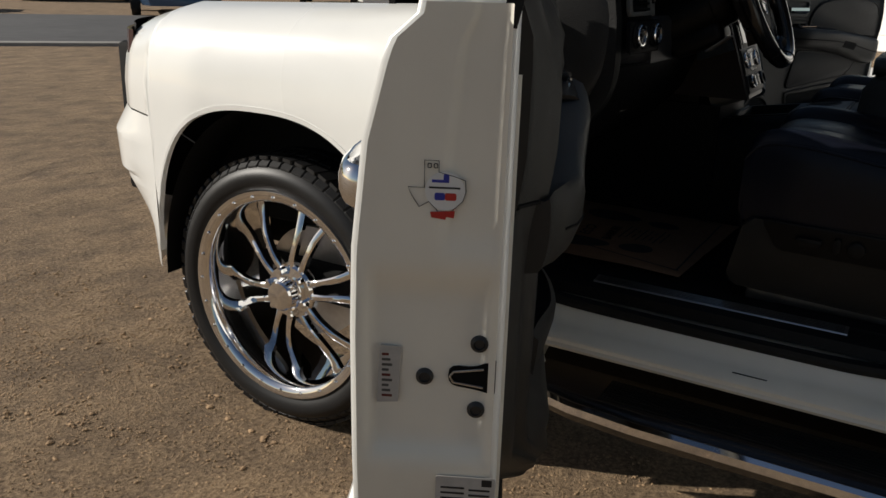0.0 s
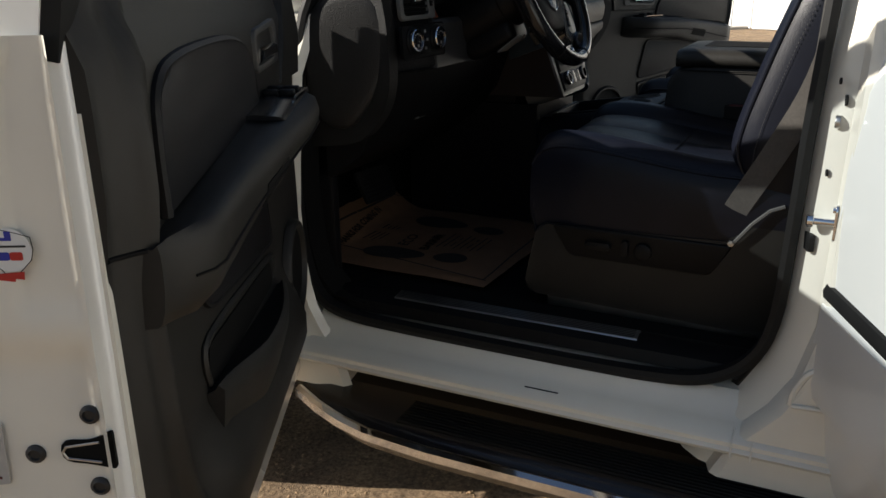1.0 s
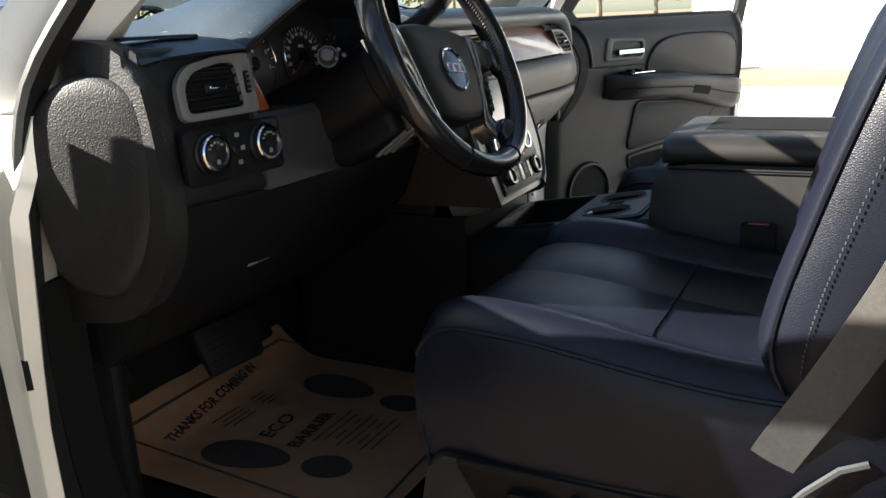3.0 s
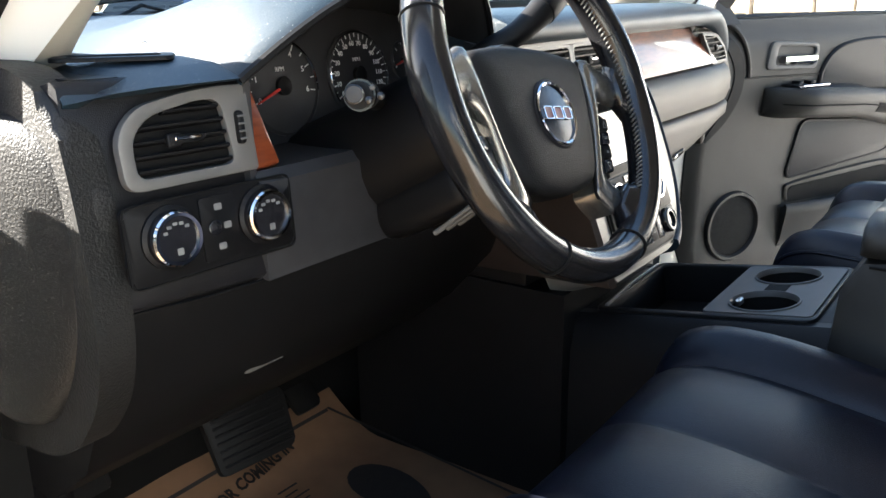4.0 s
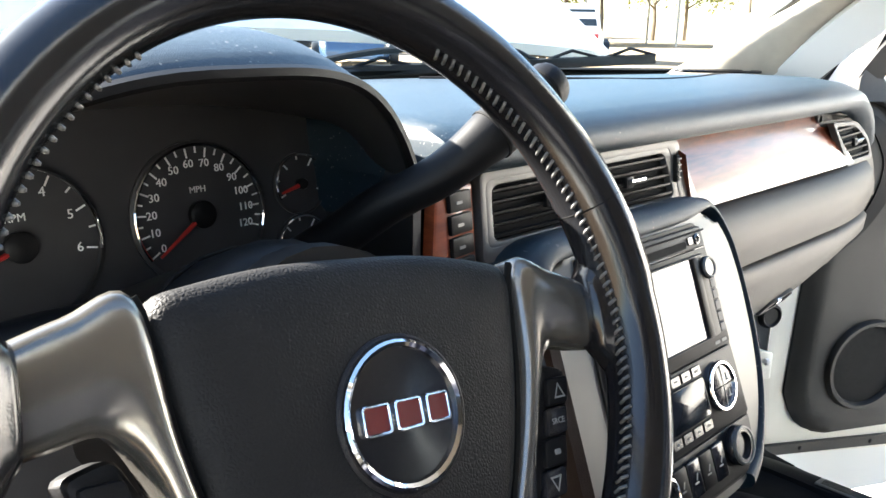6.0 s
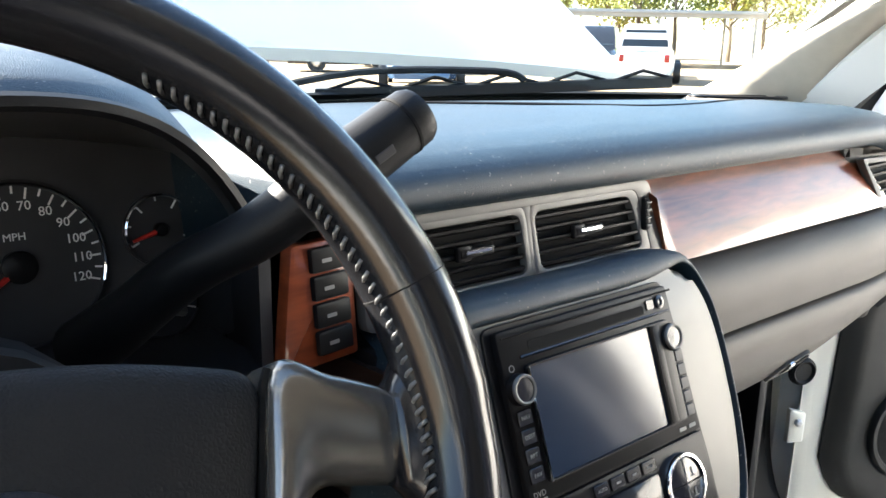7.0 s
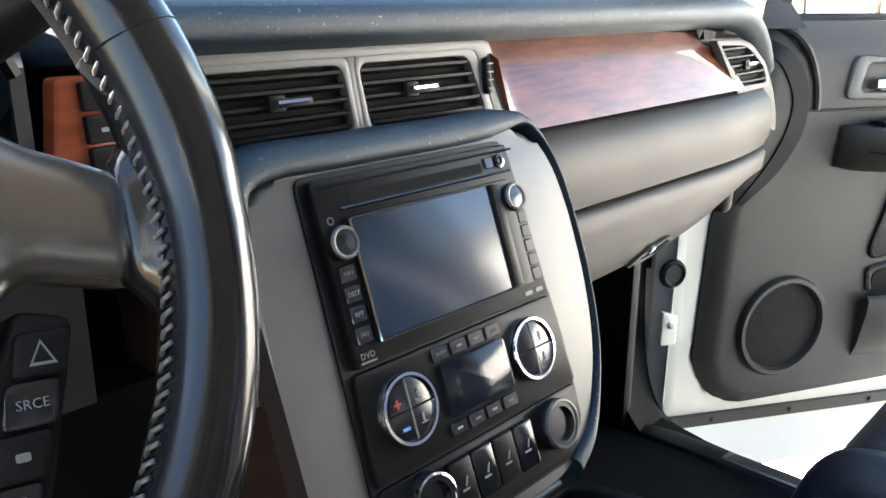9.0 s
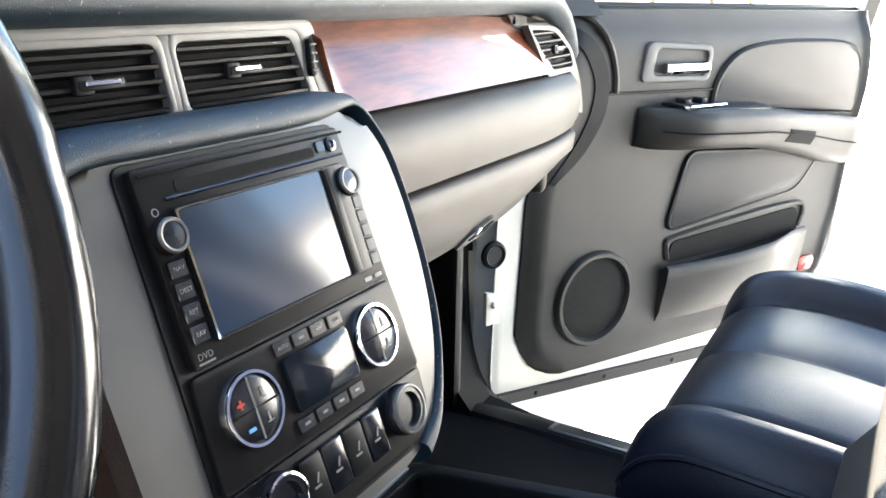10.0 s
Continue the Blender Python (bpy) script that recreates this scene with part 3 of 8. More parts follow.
    # rocker
    rk = loft([[(s * 0.940, y, 0.469), (s * 0.958, y, 0.474), (s * 0.962, y, 0.481), (s * 0.958, y, 0.485), (s * 0.955, y, 0.487), (s * 0.955, y, 0.495), (s * 0.950, y, 0.501), (s * 0.912, y, 0.513), (s * 0.895, y, 0.522), (s * 0.882, y, 0.538), (s * 0.862, y, 0.556), (s * 0.78, y, 0.565), (s * 0.76, y, 0.43)] for y in (0.44, 0.2, -0.2, -0.6, -1.0, -2.0)])
    rocker = part("rocker_panel", rk, JAMB, car, "cream-white painted door sill")
    for y in (-0.665, -0.700):
        part("sill_bead", tube([(s * 0.9635, y, 0.470), (s * 0.9605, y, 0.482), (s * 0.9565, y, 0.496), (s * 0.925, y, 0.511)], 0.0022, 6), JAMB, rocker)
    part("weld_seam", tube([(s * 0.930, -0.26, 0.5085), (s * 0.930, -0.33, 0.5085)], 0.0014, 5), DARK, rocker)
    # seal round the door opening
    jb = [(0.17, 1.38), (0.265, 1.26), (0.298, 1.12), (0.318, 0.95), (0.318, 0.8), (0.305, 0.68), (0.27, 0.597), (0.2, 0.565), (0.05, 0.556), (-0.3, 0.553), (-0.5, 0.557), (-0.6, 0.573), (-0.67, 0.62), (-0.705, 0.70), (-0.715, 0.85), (-0.722, 1.05), (-0.735, 1.3), (-0.74, 1.55), (-0.735, 1.72)]
    sx = lambda z: curve(z, (0.5, 0.865), (1.2, 0.85), (1.38, 0.81), (1.75, 0.66))
    part("door_seal", tube(smooth([(s * sx(z), y, z) for y, z in jb], 4), 1, prof=[(0.014, -0.010), (0.017, 0), (0.012, 0.012), (-0.010, 0.013), (-0.016, 0.004), (-0.012, -0.010)], up=(s, 0, 0.01)), SEAL, car, "black rubber door seal")
    # B-pillar
    bx = lambda z: curve(z, (0.42, 0.955), (0.6, 0.935), (1.1, 0.915), (1.25, 0.885), (1.78, 0.70))
    by = lambda z: curve(z, (0.42, -0.56), (0.5, -0.60), (0.56, -0.655), (0.62, -0.69), (0.72, -0.715), (0.9, -0.72), (1.78, -0.745))
    zs = [0.42, 0.46, 0.5, 0.53, 0.56, 0.59, 0.62, 0.67, 0.72, 0.8, 0.9, 1.0, 1.1, 1.25, 1.4, 1.6, 1.78]
    bp = loft([[(s * (bx(z) - 0.09), by(z) - 0.002, z), (s * (bx(z) - 0.075), by(z) - 0.012, z), (s * (bx(z) - 0.045), by(z) - 0.045, z), (s * (bx(z) - 0.04), by(z) - 0.06, z), (s * (bx(z) - 0.01), by(z) - 0.07, z), (s * bx(z), by(z) - 0.085, z), (s * bx(z), -0.93, z), (s * (bx(z) - 0.10), -0.93, z)] for z in zs])
    bpo = part("b_pillar", bp, JAMB, car, "white painted pillar between the doors")
    st = fr((s * 0.886, -0.784, 0.905), (-1, 0, 0), (0, 0, 1))
    part("striker", join(join(prism(rrect(-0.013, -0.032, 0.013, 0.032, 0.012), 0, 0.004, st, 0.001), lathe([(0.0065, 0), (0.0065, 0.035), (0.011, 0.036), (0.011, 0.045), (0.007, 0.047)], st, 12)), prism(circle(0, 0.022, 0.006, 8), 0.004, 0.008, st)), CHROME, bpo, "shiny steel door striker")
    part("jamb_plug", prism(rrect(-0.022, -0.015, 0.022, 0.015, 0.005), -0.004, 0.005, fr((s * 0.860, -0.744, 0.862), (-1, 0.35 * s, 0), (0, 0, 1)), 0.002), SEAL, bpo, "black rubber plug")
    for hy, hz, hr in ((-0.760, 1.135, 0.0055), (-0.772, 1.105, 0.009), (-0.758, 0.985, 0.006)):
        part("jamb_hole", prism(circle(0, 0, hr, 12), -0.002, 0.0012, fr((s * 0.872, hy, hz), (-1, 0.2 * s, 0), (0, 0, 1))), SEAL, bpo)
    part("seat_anchor", prism(circle(0, 0, 0.011, 12), 0, 0.008, fr((s * 0.872, -0.768, 1.07), (-1, 0, 0), (0, 0, 1)), 0.002), STEEL, bpo)
    press = smooth([(-0.752, 0.583, 0), (-0.757, 0.612, 0), (-0.778, 0.648, 0), (-0.812, 0.662, 0), (-0.850, 0.664, 0)], 4)
    part("jamb_pressing", tube([(s * (bx(p.y) - 0.004 - 0.05 * max(0.0, p.x + 0.775)), p.x, p.y) for p in press], 0.0065, 8), JAMB, bpo, "stamped edge in the white pillar")
    part("jamb_pressing", tube([(s * (bx(0.583) + 0.001), y, 0.583 - 0.05 * (y + 0.75)) for y in (-0.755, -0.80, -0.85)], 0.005, 8), JAMB, bpo)
    part("pillar_cover", loft([[(s * (bx(z) - 0.088), by(z) - 0.0, z), (s * (bx(z) - 0.10), by(z) + 0.012, z), (s * (bx(z) - 0.14), by(z) + 0.006, z), (s * (bx(z) - 0.15), -0.90, z), (s * (bx(z) - 0.10), -0.90, z)] for z in zs[4:]]), TRIMV, bpo, "dark grey plastic pillar cover")
    # rear body side
    rs = surf(lambda y, v: (s * (plan(y) - side_in(lerp(0.42, 1.22, v)) * 0.6), y, lerp(0.42, 1.22, v)), [-1.80, -2.2, -2.6, -3.1], steps(0, 1, 10), (-s * 0.04, 0, 0))
    part("rear_quarter", rs, PAINT, car, "white rear body side", sharp=60)
    part("rear_pillar", loft([[(s * x, y0, z), (s * x, y1, z), (s * (x - 0.05), y1, z), (s * (x - 0.05), y0, z)] for x, y0, y1, z in ((0.90, -1.80, -3.05, 1.22), (0.83, -1.82, -2.98, 1.5), (0.70, -1.84, -2.9, 1.80))]), PAINT, car, "white rear pillar")
part("roof", surf(lambda x, y: (x, y - 0.14 * (x / 0.72) ** 2 * (1 if y > -1 else 0), 1.84 + 0.05 * math.sin(math.pi * (y + 3.0) / 2.8) - 0.09 * abs(x / 0.72) ** 4), steps(-0.72, 0.72, 16), steps(-2.95, -0.30, 14), (0, 0, -0.03)), PAINT, car, "white roof", sharp=60)
part("headliner", surf(lambda x, y: (x, y, 1.795 + 0.045 * math.sin(math.pi * (y + 3.0) / 2.8) - 0.10 * abs(x / 0.72) ** 4), steps(-0.68, 0.68, 16), steps(-2.9, -0.42, 14), (0, 0, 0.012)), HEADLINER, car, "beige fabric headliner", sharp=60)
for s in (-1, 1):
    part("quarter_trim", loft([[(s * x, -1.84, z), (s * x, -2.98, z), (s * (x - 0.03), -2.98, z), (s * (x - 0.03), -1.84, z)] for x, z in ((0.90, 0.60), (0.90, 1.20), (0.80, 1.50), (0.66, 1.76))]), TRIMV, car, "dark grey rear quarter trim")
part("tailgate", box((0, -3.05, 0.95), (1.7, 0.08, 1.1), 0.03), PAINT, car, "white closed tailgate")
part("rear_glass", box((0, -2.98, 1.62), (1.5, 0.02, 0.35), 0.005), LENS, car, "dark tinted rear glass")

# running board on the driver's side
bo = lambda y: curve(y, (-1.75, 1.065), (-0.1, 1.065), (0.05, 1.052), (0.13, 1.03), (0.21, 0.995), (0.29, 0.95))
bys = [0.29, 0.27, 0.25, 0.23, 0.21, 0.18, 0.15, 0.12, 0.09, 0.05, 0.0, -0.1, -0.5, -1.0, -1.75]
rb = loft([[(-0.88, y, 0.402), (-bo(y) + 0.05, y, 0.404), (-bo(y) + 0.018, y, 0.396), (-bo(y), y, 0.372), (-bo(y) + 0.02, y, 0.345), (-0.88, y, 0.34)] for y in bys])
board = part("running_board", rb, GLOSSBLK, car, "black running board with a chrome edge", sharp=50)
part("chrome_strip", tube([(-bo(y) + 0.006, y, 0.385) for y in bys], 1, prof=[(0.012, -0.006), (0.014, 0.002), (0.007, 0.011), (-0.010, 0.012), (-0.016, 0.0)], up=(0, 0, 1)), CHROME, board)
for i in range(9):
    part("step_rib", box((-0.915 - i * 0.011, -0.85, 0.4055), (0.005, 1.7, 0.004), 0.0015), SEAL, board)
part("underbody", box((0, -0.7, 0.40), (1.6, 3.8, 0.12), 0.02), DARK, car, "dark underbody")
part("floor_pan", box((0, -1.2, 0.54), (1.56, 3.3, 0.10), 0.01), CARPET, car, "dark carpeted floor")


# ---- wheel ----
def wheel(cx, cy, s, parent):
    """Chrome deep-dish wheel on a low tyre; w points outwards."""
    m = fr((cx, cy, 0.39), (0, s, 0), (0, 0, 1))
    R, r = 0.406, 0.308
    tp = [(r - 0.012, -0.27), (r + 0.02, -0.285), (r + 0.06, -0.29), (R - 0.02, -0.28), (R - 0.008, -0.262), (R - 0.004, -0.20), (R - 0.004, -0.14), (R - 0.004, -0.08), (R - 0.008, -0.036), (R - 0.016, -0.018), (R - 0.032, -0.002), (r + 0.055, 0.006), (r + 0.04, 0.010), (r + 0.018, 0.004), (r + 0.006, -0.004), (r - 0.012, -0.012)]
    ty = part("tyre", lathe(tp, m, 72, False), RUBBER, parent, "black low-profile tyre with chunky tread", sharp=40)
    # tread blocks
    blk = prism(rpoly([(-0.0190, 0), (0.0165, 0), (0.0190, 0.054), (-0.0165, 0.054)], 0.003, 1), -0.006, 0.004)
    me = bpy.data.meshes.new("tread_block")
    blk.to_mesh(me)
    blk.free()
    me.materials.append(RUBBER)
    n = 60
    for i in range(n):
        a = 2 * math.pi * i / n
        for k, (w, tilt) in enumerate(((-0.072, 0.12), (-0.134, -0.2), (-0.196, 0.2), (-0.258, -0.12))):
            aa = a + (0.5 if k % 2 else 0) * 2 * math.pi / n
            rad = Vector((math.cos(aa), math.sin(aa), 0))
            tan = Vector((-math.sin(aa), math.cos(aa), 0))
            ax = Vector((0, 0, 1)) * math.cos(tilt) + tan * math.sin(tilt)
            loc = Matrix((ax.cross(rad), ax, rad)).transposed().to_4x4()
            loc.translation = rad * (R - 0.003) + Vector((0, 0, w))
            ob = new("tread_block", me)
            ob.parent = ty
            ob.matrix_basis = m @ loc
    # shoulder lugs on the sidewall
    lug = bmesh.new()
    for i in range(n):
        a = 2 * math.pi * i / n
        rad = Vector((math.cos(a), math.sin(a), 0))
        tan = Vector((-math.sin(a), math.cos(a), 0))
        loc = Matrix((tan, rad, Vector((0, 0, 1)))).transposed().to_4x4()
        loc = loc @ Matrix.Rotation(radians(-52), 4, "X")
        loc.translation = rad * (R - 0.0175) + Vector((0, 0, -0.019))
        join(lug, box((0, 0, 0), (0.037, 0.036, 0.008), 0.003, 1, m @ loc))
    part("shoulder_tread", lug, RUBBER, ty)["kind"] = "stuff"
    lip = part("rim", lathe([(r - 0.03, -0.26), (r - 0.04, -0.20), (r - 0.045, -0.12), (r - 0.034, -0.06), (r - 0.028, -0.012), (r - 0.022, -0.003), (r - 0.008, 0.003), (r + 0.004, 0.004), (r + 0.007, -0.002), (r + 0.003, -0.012)], m, 72, False), CHROME, parent, "polished chrome deep-dish rim", sharp=50)
    part("brake_disc", lathe([(0.0, -0.17), (0.17, -0.17), (0.17, -0.19), (0.0, -0.19)], m, 32), STEEL, lip)
    # six pairs of curved spokes
    def spoke(side):
        pts = smooth([(0.045, side * 0.016, -0.055), (0.11, side * 0.022, -0.052), (0.18, side * 0.030, -0.066), (0.235, side * 0.046, -0.085), (r - 0.036, side * 0.066, -0.092)], 4)
        k = len(pts)
        rings = []
        for i, p in enumerate(pts):
            t = i / (k - 1)
            hw = curve(t, (0, 0.013), (0.3, 0.009), (0.75, 0.013), (1, 0.022))
            d = 0.022
            rings.append([(p.x, p.y - hw, p.z - d), (p.x, p.y - hw, p.z - 0.004), (p.x, p.y - hw * 0.55, p.z), (p.x, p.y + hw * 0.55, p.z), (p.x, p.y + hw, p.z - 0.004), (p.x, p.y + hw, p.z - d)])
        return loft(rings)
    shapes = []
    for side in (-1, 1):
        me = bpy.data.meshes.new("spoke")
        b = spoke(side)
        bmesh.ops.recalc_face_normals(b, faces=b.faces)
        b.to_mesh(me)
        b.free()
        me.materials.append(CHROME)
        me.shade_smooth()
        me.set_sharp_from_angle(angle=radians(40))
        shapes.append(me)
    for i in range(6):
        for me in shapes:
            ob = new("spoke", me)
            ob.parent = lip
            ob.matrix_basis = m @ Matrix.Rotation(2 * math.pi * (i + 0.22) / 6, 4, "Z")
    part("hub", lathe([(0.085, -0.085), (0.085, -0.06), (0.078, -0.052), (0.05, -0.048), (0.045, -0.040), (0.045, -0.012), (0.040, -0.006), (0.0, -0.003)], m, 36), CHROME, lip, "chrome centre cap")
    for i in range(6):
        a = 2 * math.pi * (i + 0.72) / 6
        part("lug_nut", lathe([(0.012, -0.055), (0.012, -0.035), (0.008, -0.030), (0, -0.029)], m @ Matrix.Translation((0.067 * math.cos(a), 0.067 * math.sin(a), 0)), 8), CHROME, lip)
    riv = lathe([(0.0055, 0), (0.005, 0.004), (0.0, 0.006)], None, 8)
    me = bpy.data.meshes.new("rim_rivet")
    riv.to_mesh(me)
    riv.free()
    me.materials.append(CHROME)
    for i in range(24):
        a = 2 * math.pi * i / 24
        ob = new("rim_rivet", me)
        ob.parent = lip
        ob.matrix_basis = m @ Matrix.Translation(((r - 0.012) * math.cos(a), (r - 0.012) * math.sin(a), 0.001))
    return ty


def small_wheel(cx, cy, s):
    m = fr((cx, cy, 0.40), (0, s, 0), (0, 0, 1))
    t = part("tyre", lathe([(0.29, -0.27), (0.36, -0.285), (0.40, -0.25), (0.40, -0.03), (0.36, 0.0), (0.29, -0.01)], m, 40, False), RUBBER, car, "black tyre")
    part("rim", lathe([(0.0, -0.06), (0.2, -0.07), (0.28, -0.09), (0.28, -0.02), (0.3, 0.0)], m, 40, False), CHROME, t)


wheel(-0.93, 1.0, -1, car)
small_wheel(0.93, 1.0, 1)
small_wheel(-0.93, -2.2, -1)
small_wheel(0.93, -2.2, 1)


# ---- doors ----
def door_space(s, hinge, angle):
    """P(L, n, z): a point L along the closed door from its hinge, n inwards of the hinge line; and the swing that opens it."""
    hx, hy = hinge

    def P(L, n, z):
        return Vector((s * (hx - n), hy - L, z))
    swing = Matrix.Translation((s * hx, hy, 0)) @ Matrix.Rotation(radians(s * angle), 4, "Z") @ Matrix.Translation((-s * hx, -hy, 0))
    return P, swing


OUT = lambda z: curve(z, (0.44, -0.062), (0.5, -0.078), (0.62, -0.09), (0.90, -0.092), (1.0, -0.090), (1.12, -0.078), (1.20, -0.058), (1.225, -0.05), (1.25, -0.022), (1.27, -0.018))


def door_shell(P, X, L1, parent, low=0.44, label="white painted open car door"):
    """The white outer skin with its jamb edge; the latch edge has a stamped hollow."""
    rear = lambda z: L1 - curve(z, (0.44, 0.20), (0.47, 0.13), (0.52, 0.07), (0.58, 0.03), (0.66, 0.008), (0.74, 0.0))
    zs = [0.44, 0.455, 0.47, 0.5, 0.52, 0.55, 0.58, 0.62, 0.66, 0.70, 0.74, 0.8, 0.86, 0.9, 0.95, 1.0, 1.06, 1.12, 1.16, 1.20, 1.225, 1.24, 1.25, 1.27]
    rings = []
    for z in zs:
        R, o = rear(z), OUT(z)
        ring = [P(lerp(0.0, R - 0.012, t), o, z) for t in steps(0, 1, 8)]
        ring += [P(R - 0.003, o + 0.001, z), P(R, o + 0.006, z), P(R, 0.078, z), P(R - 0.006, 0.084, z), P(0.06, 0.084, z), P(0.0, 0.05, z)]
        rings.append(ring)
    sh = part("door_skin", loft(rings), PAINT, parent, label, X, sharp=50)

    def edge(u, z):
        n = lerp(OUT(z) + 0.010, 0.076, u)
        d = 0.012 * sstep(0.04, 0.13, u) * (1 - sstep(0.945, 0.985, u)) * sstep(0.735, 0.775, z) * (1 - sstep(0.945, 0.99, z))
        d += 0.004 * sstep(0.58, 0.60, u) * (1 - sstep(0.97, 1.0, u)) * sstep(1.0, 1.02, z)
        return P(rear(z) + 0.014 - d, n, z)
    part("door_edge", surf(edge, steps(0, 1, 26), [z for z in steps(0.56, 1.262, 60)], None), JAMB, sh, "white door edge with latch", X, sharp=80)
    return sh, rear


def window_frame(P, X, parent, L1, front, tint=TINTED):
    """The slim frame above the belt, its glass and the seal."""
    nn = lambda z: curve(z, (1.25, 0.02), (1.5, 0.08), (1.78, 0.185))
    fz = front
    path = [(L1 - 0.022, 1.24), (L1 - 0.018, 1.5), (L1 - 0.022, 1.70), (L1 - 0.07, 1.765), (fz + 0.52, 1.76), (fz + 0.40, 1.72), (fz + 0.22, 1.54), (fz + 0.05, 1.36), (fz, 1.25)]
    pts = smooth([P(L, nn(z) + 0.02, z) for L, z in path], 4)
    fo = part("window_frame", tube(pts, 1, prof=[(0.028, -0.022), (0.034, 0.0), (0.028, 0.022), (-0.022, 0.026), (-0.028, 0), (-0.022, -0.024)], up=P(0, 0, 0) - P(0, 1, 0)), PAINT, parent, "white window frame", X)
    part("window_run", tube([p + (P(0, 0.030, 0) - P(0, 0, 0)) for p in pts], 1, prof=[(0.010, -0.024), (0.012, 0.024), (-0.010, 0.024), (-0.012, -0.024)], up=P(0, 0, 0) - P(0, 1, 0)), SEAL, fo, "", X)
    gl = [(fz + 0.02, 1.24), (L1 - 0.03, 1.24), (L1 - 0.03, 1.74), (fz + 0.5, 1.74), (fz + 0.2, 1.52)]
    bm = bmesh.new()
    bm.faces.new([bm.verts.new(P(L, nn(z) + 0.022, z)) for L, z in gl])
    part("window_pane", bm, tint, fo, "tinted side window glass", X)
    return fo


def front_door(s, angle):
    driver = s < 0
    P, X = door_space(s, (0.922, 0.390) if driver else (0.90, 0.34), angle)
    L1 = 1.06
    skin, rear = door_shell(P, X, L1, car, label="white front door standing open, black trim inside")
    # make w point inwards on both sides
    def F(n):
        m = fr(P(0, n, 0), P(1, 0, 0) - P(0, 0, 0), (0, 0, 1))
        if (m.to_3x3() @ Vector((0, 0, 1))).dot(P(0, 1, 0) - P(0, 0, 0)) < 0:
            m = m @ Matrix.Diagonal((1, 1, -1, 1))
        return X @ m
    window_frame(P, X, skin, L1, 0.13, TINTED if driver else GLASS)
    # inner sheet-metal border
    out = rpoly([(0.015, 0.56), (0.88, 0.50), (1.02, 0.60), (1.05, 0.72), (1.05, 1.24), (0.02, 1.24)], [0.06, 0.10, 0.05, 0.05, 0.02, 0.02], 4)
    part("inner_metal", prism(out, 0.0, 0.004, F(0.084), 0.0015), JAMB, skin, "white inner door metal")
    part("bottom_seal", tube([X @ P(L, 0.092, curve(L, (0.03, 0.575), (0.5, 0.552), (0.88, 0.535))) for L in steps(0.03, 0.9, 10)], 1, prof=[(0.011, -0.006), (0.011, 0.006), (-0.011, 0.006), (-0.011, -0.006)], up=X.to_3x3() @ Vector((0, 0, 1))), TRIMV, skin, "grey rubber strip along the door bottom")
    for L in (0.12, 0.3, 0.5, 0.7):
        part("seal_clip", lathe([(0.005, 0), (0.004, 0.003), (0, 0.004)], F(0.098) @ Matrix.Translation((L, curve(L, (0.03, 0.575), (0.5, 0.552), (0.88, 0.535)), 0)), 8), SEAL, skin)
    if not driver:
        part("harness_grommet", lathe([(0.026, 0), (0.025, 0.006), (0.020, 0.010), (0.016, 0.006), (0, 0.006)], F(0.088) @ Matrix.Translation((0.010, 0.868, 0)), 20), SEAL, skin, "black rubber wiring grommet")
        brk = part("check_bracket", prism(rpoly([(-0.006, 0.735), (0.026, 0.735), (0.026, 0.790), (-0.006, 0.800)], 0.004, 2), 0, 0.010, F(0.086), 0.003), JAMB, skin, "white painted hinge bracket")
        part("bracket_bolt", lathe([(0.007, 0), (0.007, 0.005), (0.004, 0.007), (0, 0.007)], F(0.096) @ Matrix.Translation((0.010, 0.775, 0)), 6), STEEL, brk)
    # trim panel: a gently curved sheet with a thickness
    left = lambda z: curve(z, (0.60, 0.14), (0.64, 0.09), (0.70, 0.065), (0.95, 0.075), (1.10, 0.10), (1.18, 0.11), (1.29, 0.12))
    right = lambda z: curve(z, (0.60, 0.80), (0.63, 0.92), (0.68, 1.01), (0.75, 1.04), (1.28, 1.052))
    low = 0.60

    belly = 0.045 if driver else 0.0
    ridge = lambda z: curve(z, (0.60, 0.90), (0.70, 0.945), (0.83, 0.982), (1.04, 1.0), (1.17, 1.004), (1.29, 0.985))

    def n_of(L, z):
        n = 0.112 + 0.012 * sstep(1.0, 1.12, z) - 0.02 * sstep(1.22, 1.29, z)
        e = min(L - left(z), right(z) - L)
        n -= 0.018 * (1 - sstep(0.0, 0.035, e))
        n -= 0.010 * (1 - sstep(0.60, 0.63, z))
        # moulded ridge, with the flatter rear band behind it
        # the driver's map pocket swells out of the lower panel
        n += belly * sstep(0.60, 0.65, z) * (1 - sstep(0.70, 0.80, z)) * sstep(0.25, 0.36, L) * (1 - sstep(0.88, 0.96, L))
        d = L - ridge(z)
        n += 0.009 * math.exp(-(d / 0.009) ** 2) - 0.008 * sstep(0.0, 0.02, d)
        return n

    def panel(u, z):
        L = lerp(left(z), right(z), u)
        return P(L, n_of(L, z), z)
    pan = part("trim_panel", surf(panel, [0, 0.012, 0.03, 0.05] + steps(0.08, 0.88, 22) + steps(0.89, 0.99, 18) + [0.995, 1], [0.60, 0.612, 0.63, 0.66] + steps(0.70, 1.20, 16) + [1.23, 1.255, 1.275, 1.29], (P(0, -0.024, 0) - P(0, 0, 0))), TRIMV, skin, "dark grey moulded vinyl door trim", X, sharp=60)
    part("band_seam", tube([X @ P(L, n_of(L, 1.047) + 0.0005, 1.047 + 0.05 * (L - 1.0)) for L in steps(ridge(1.047), right(1.047), 6)], 0.0030, 6), DARK, pan)
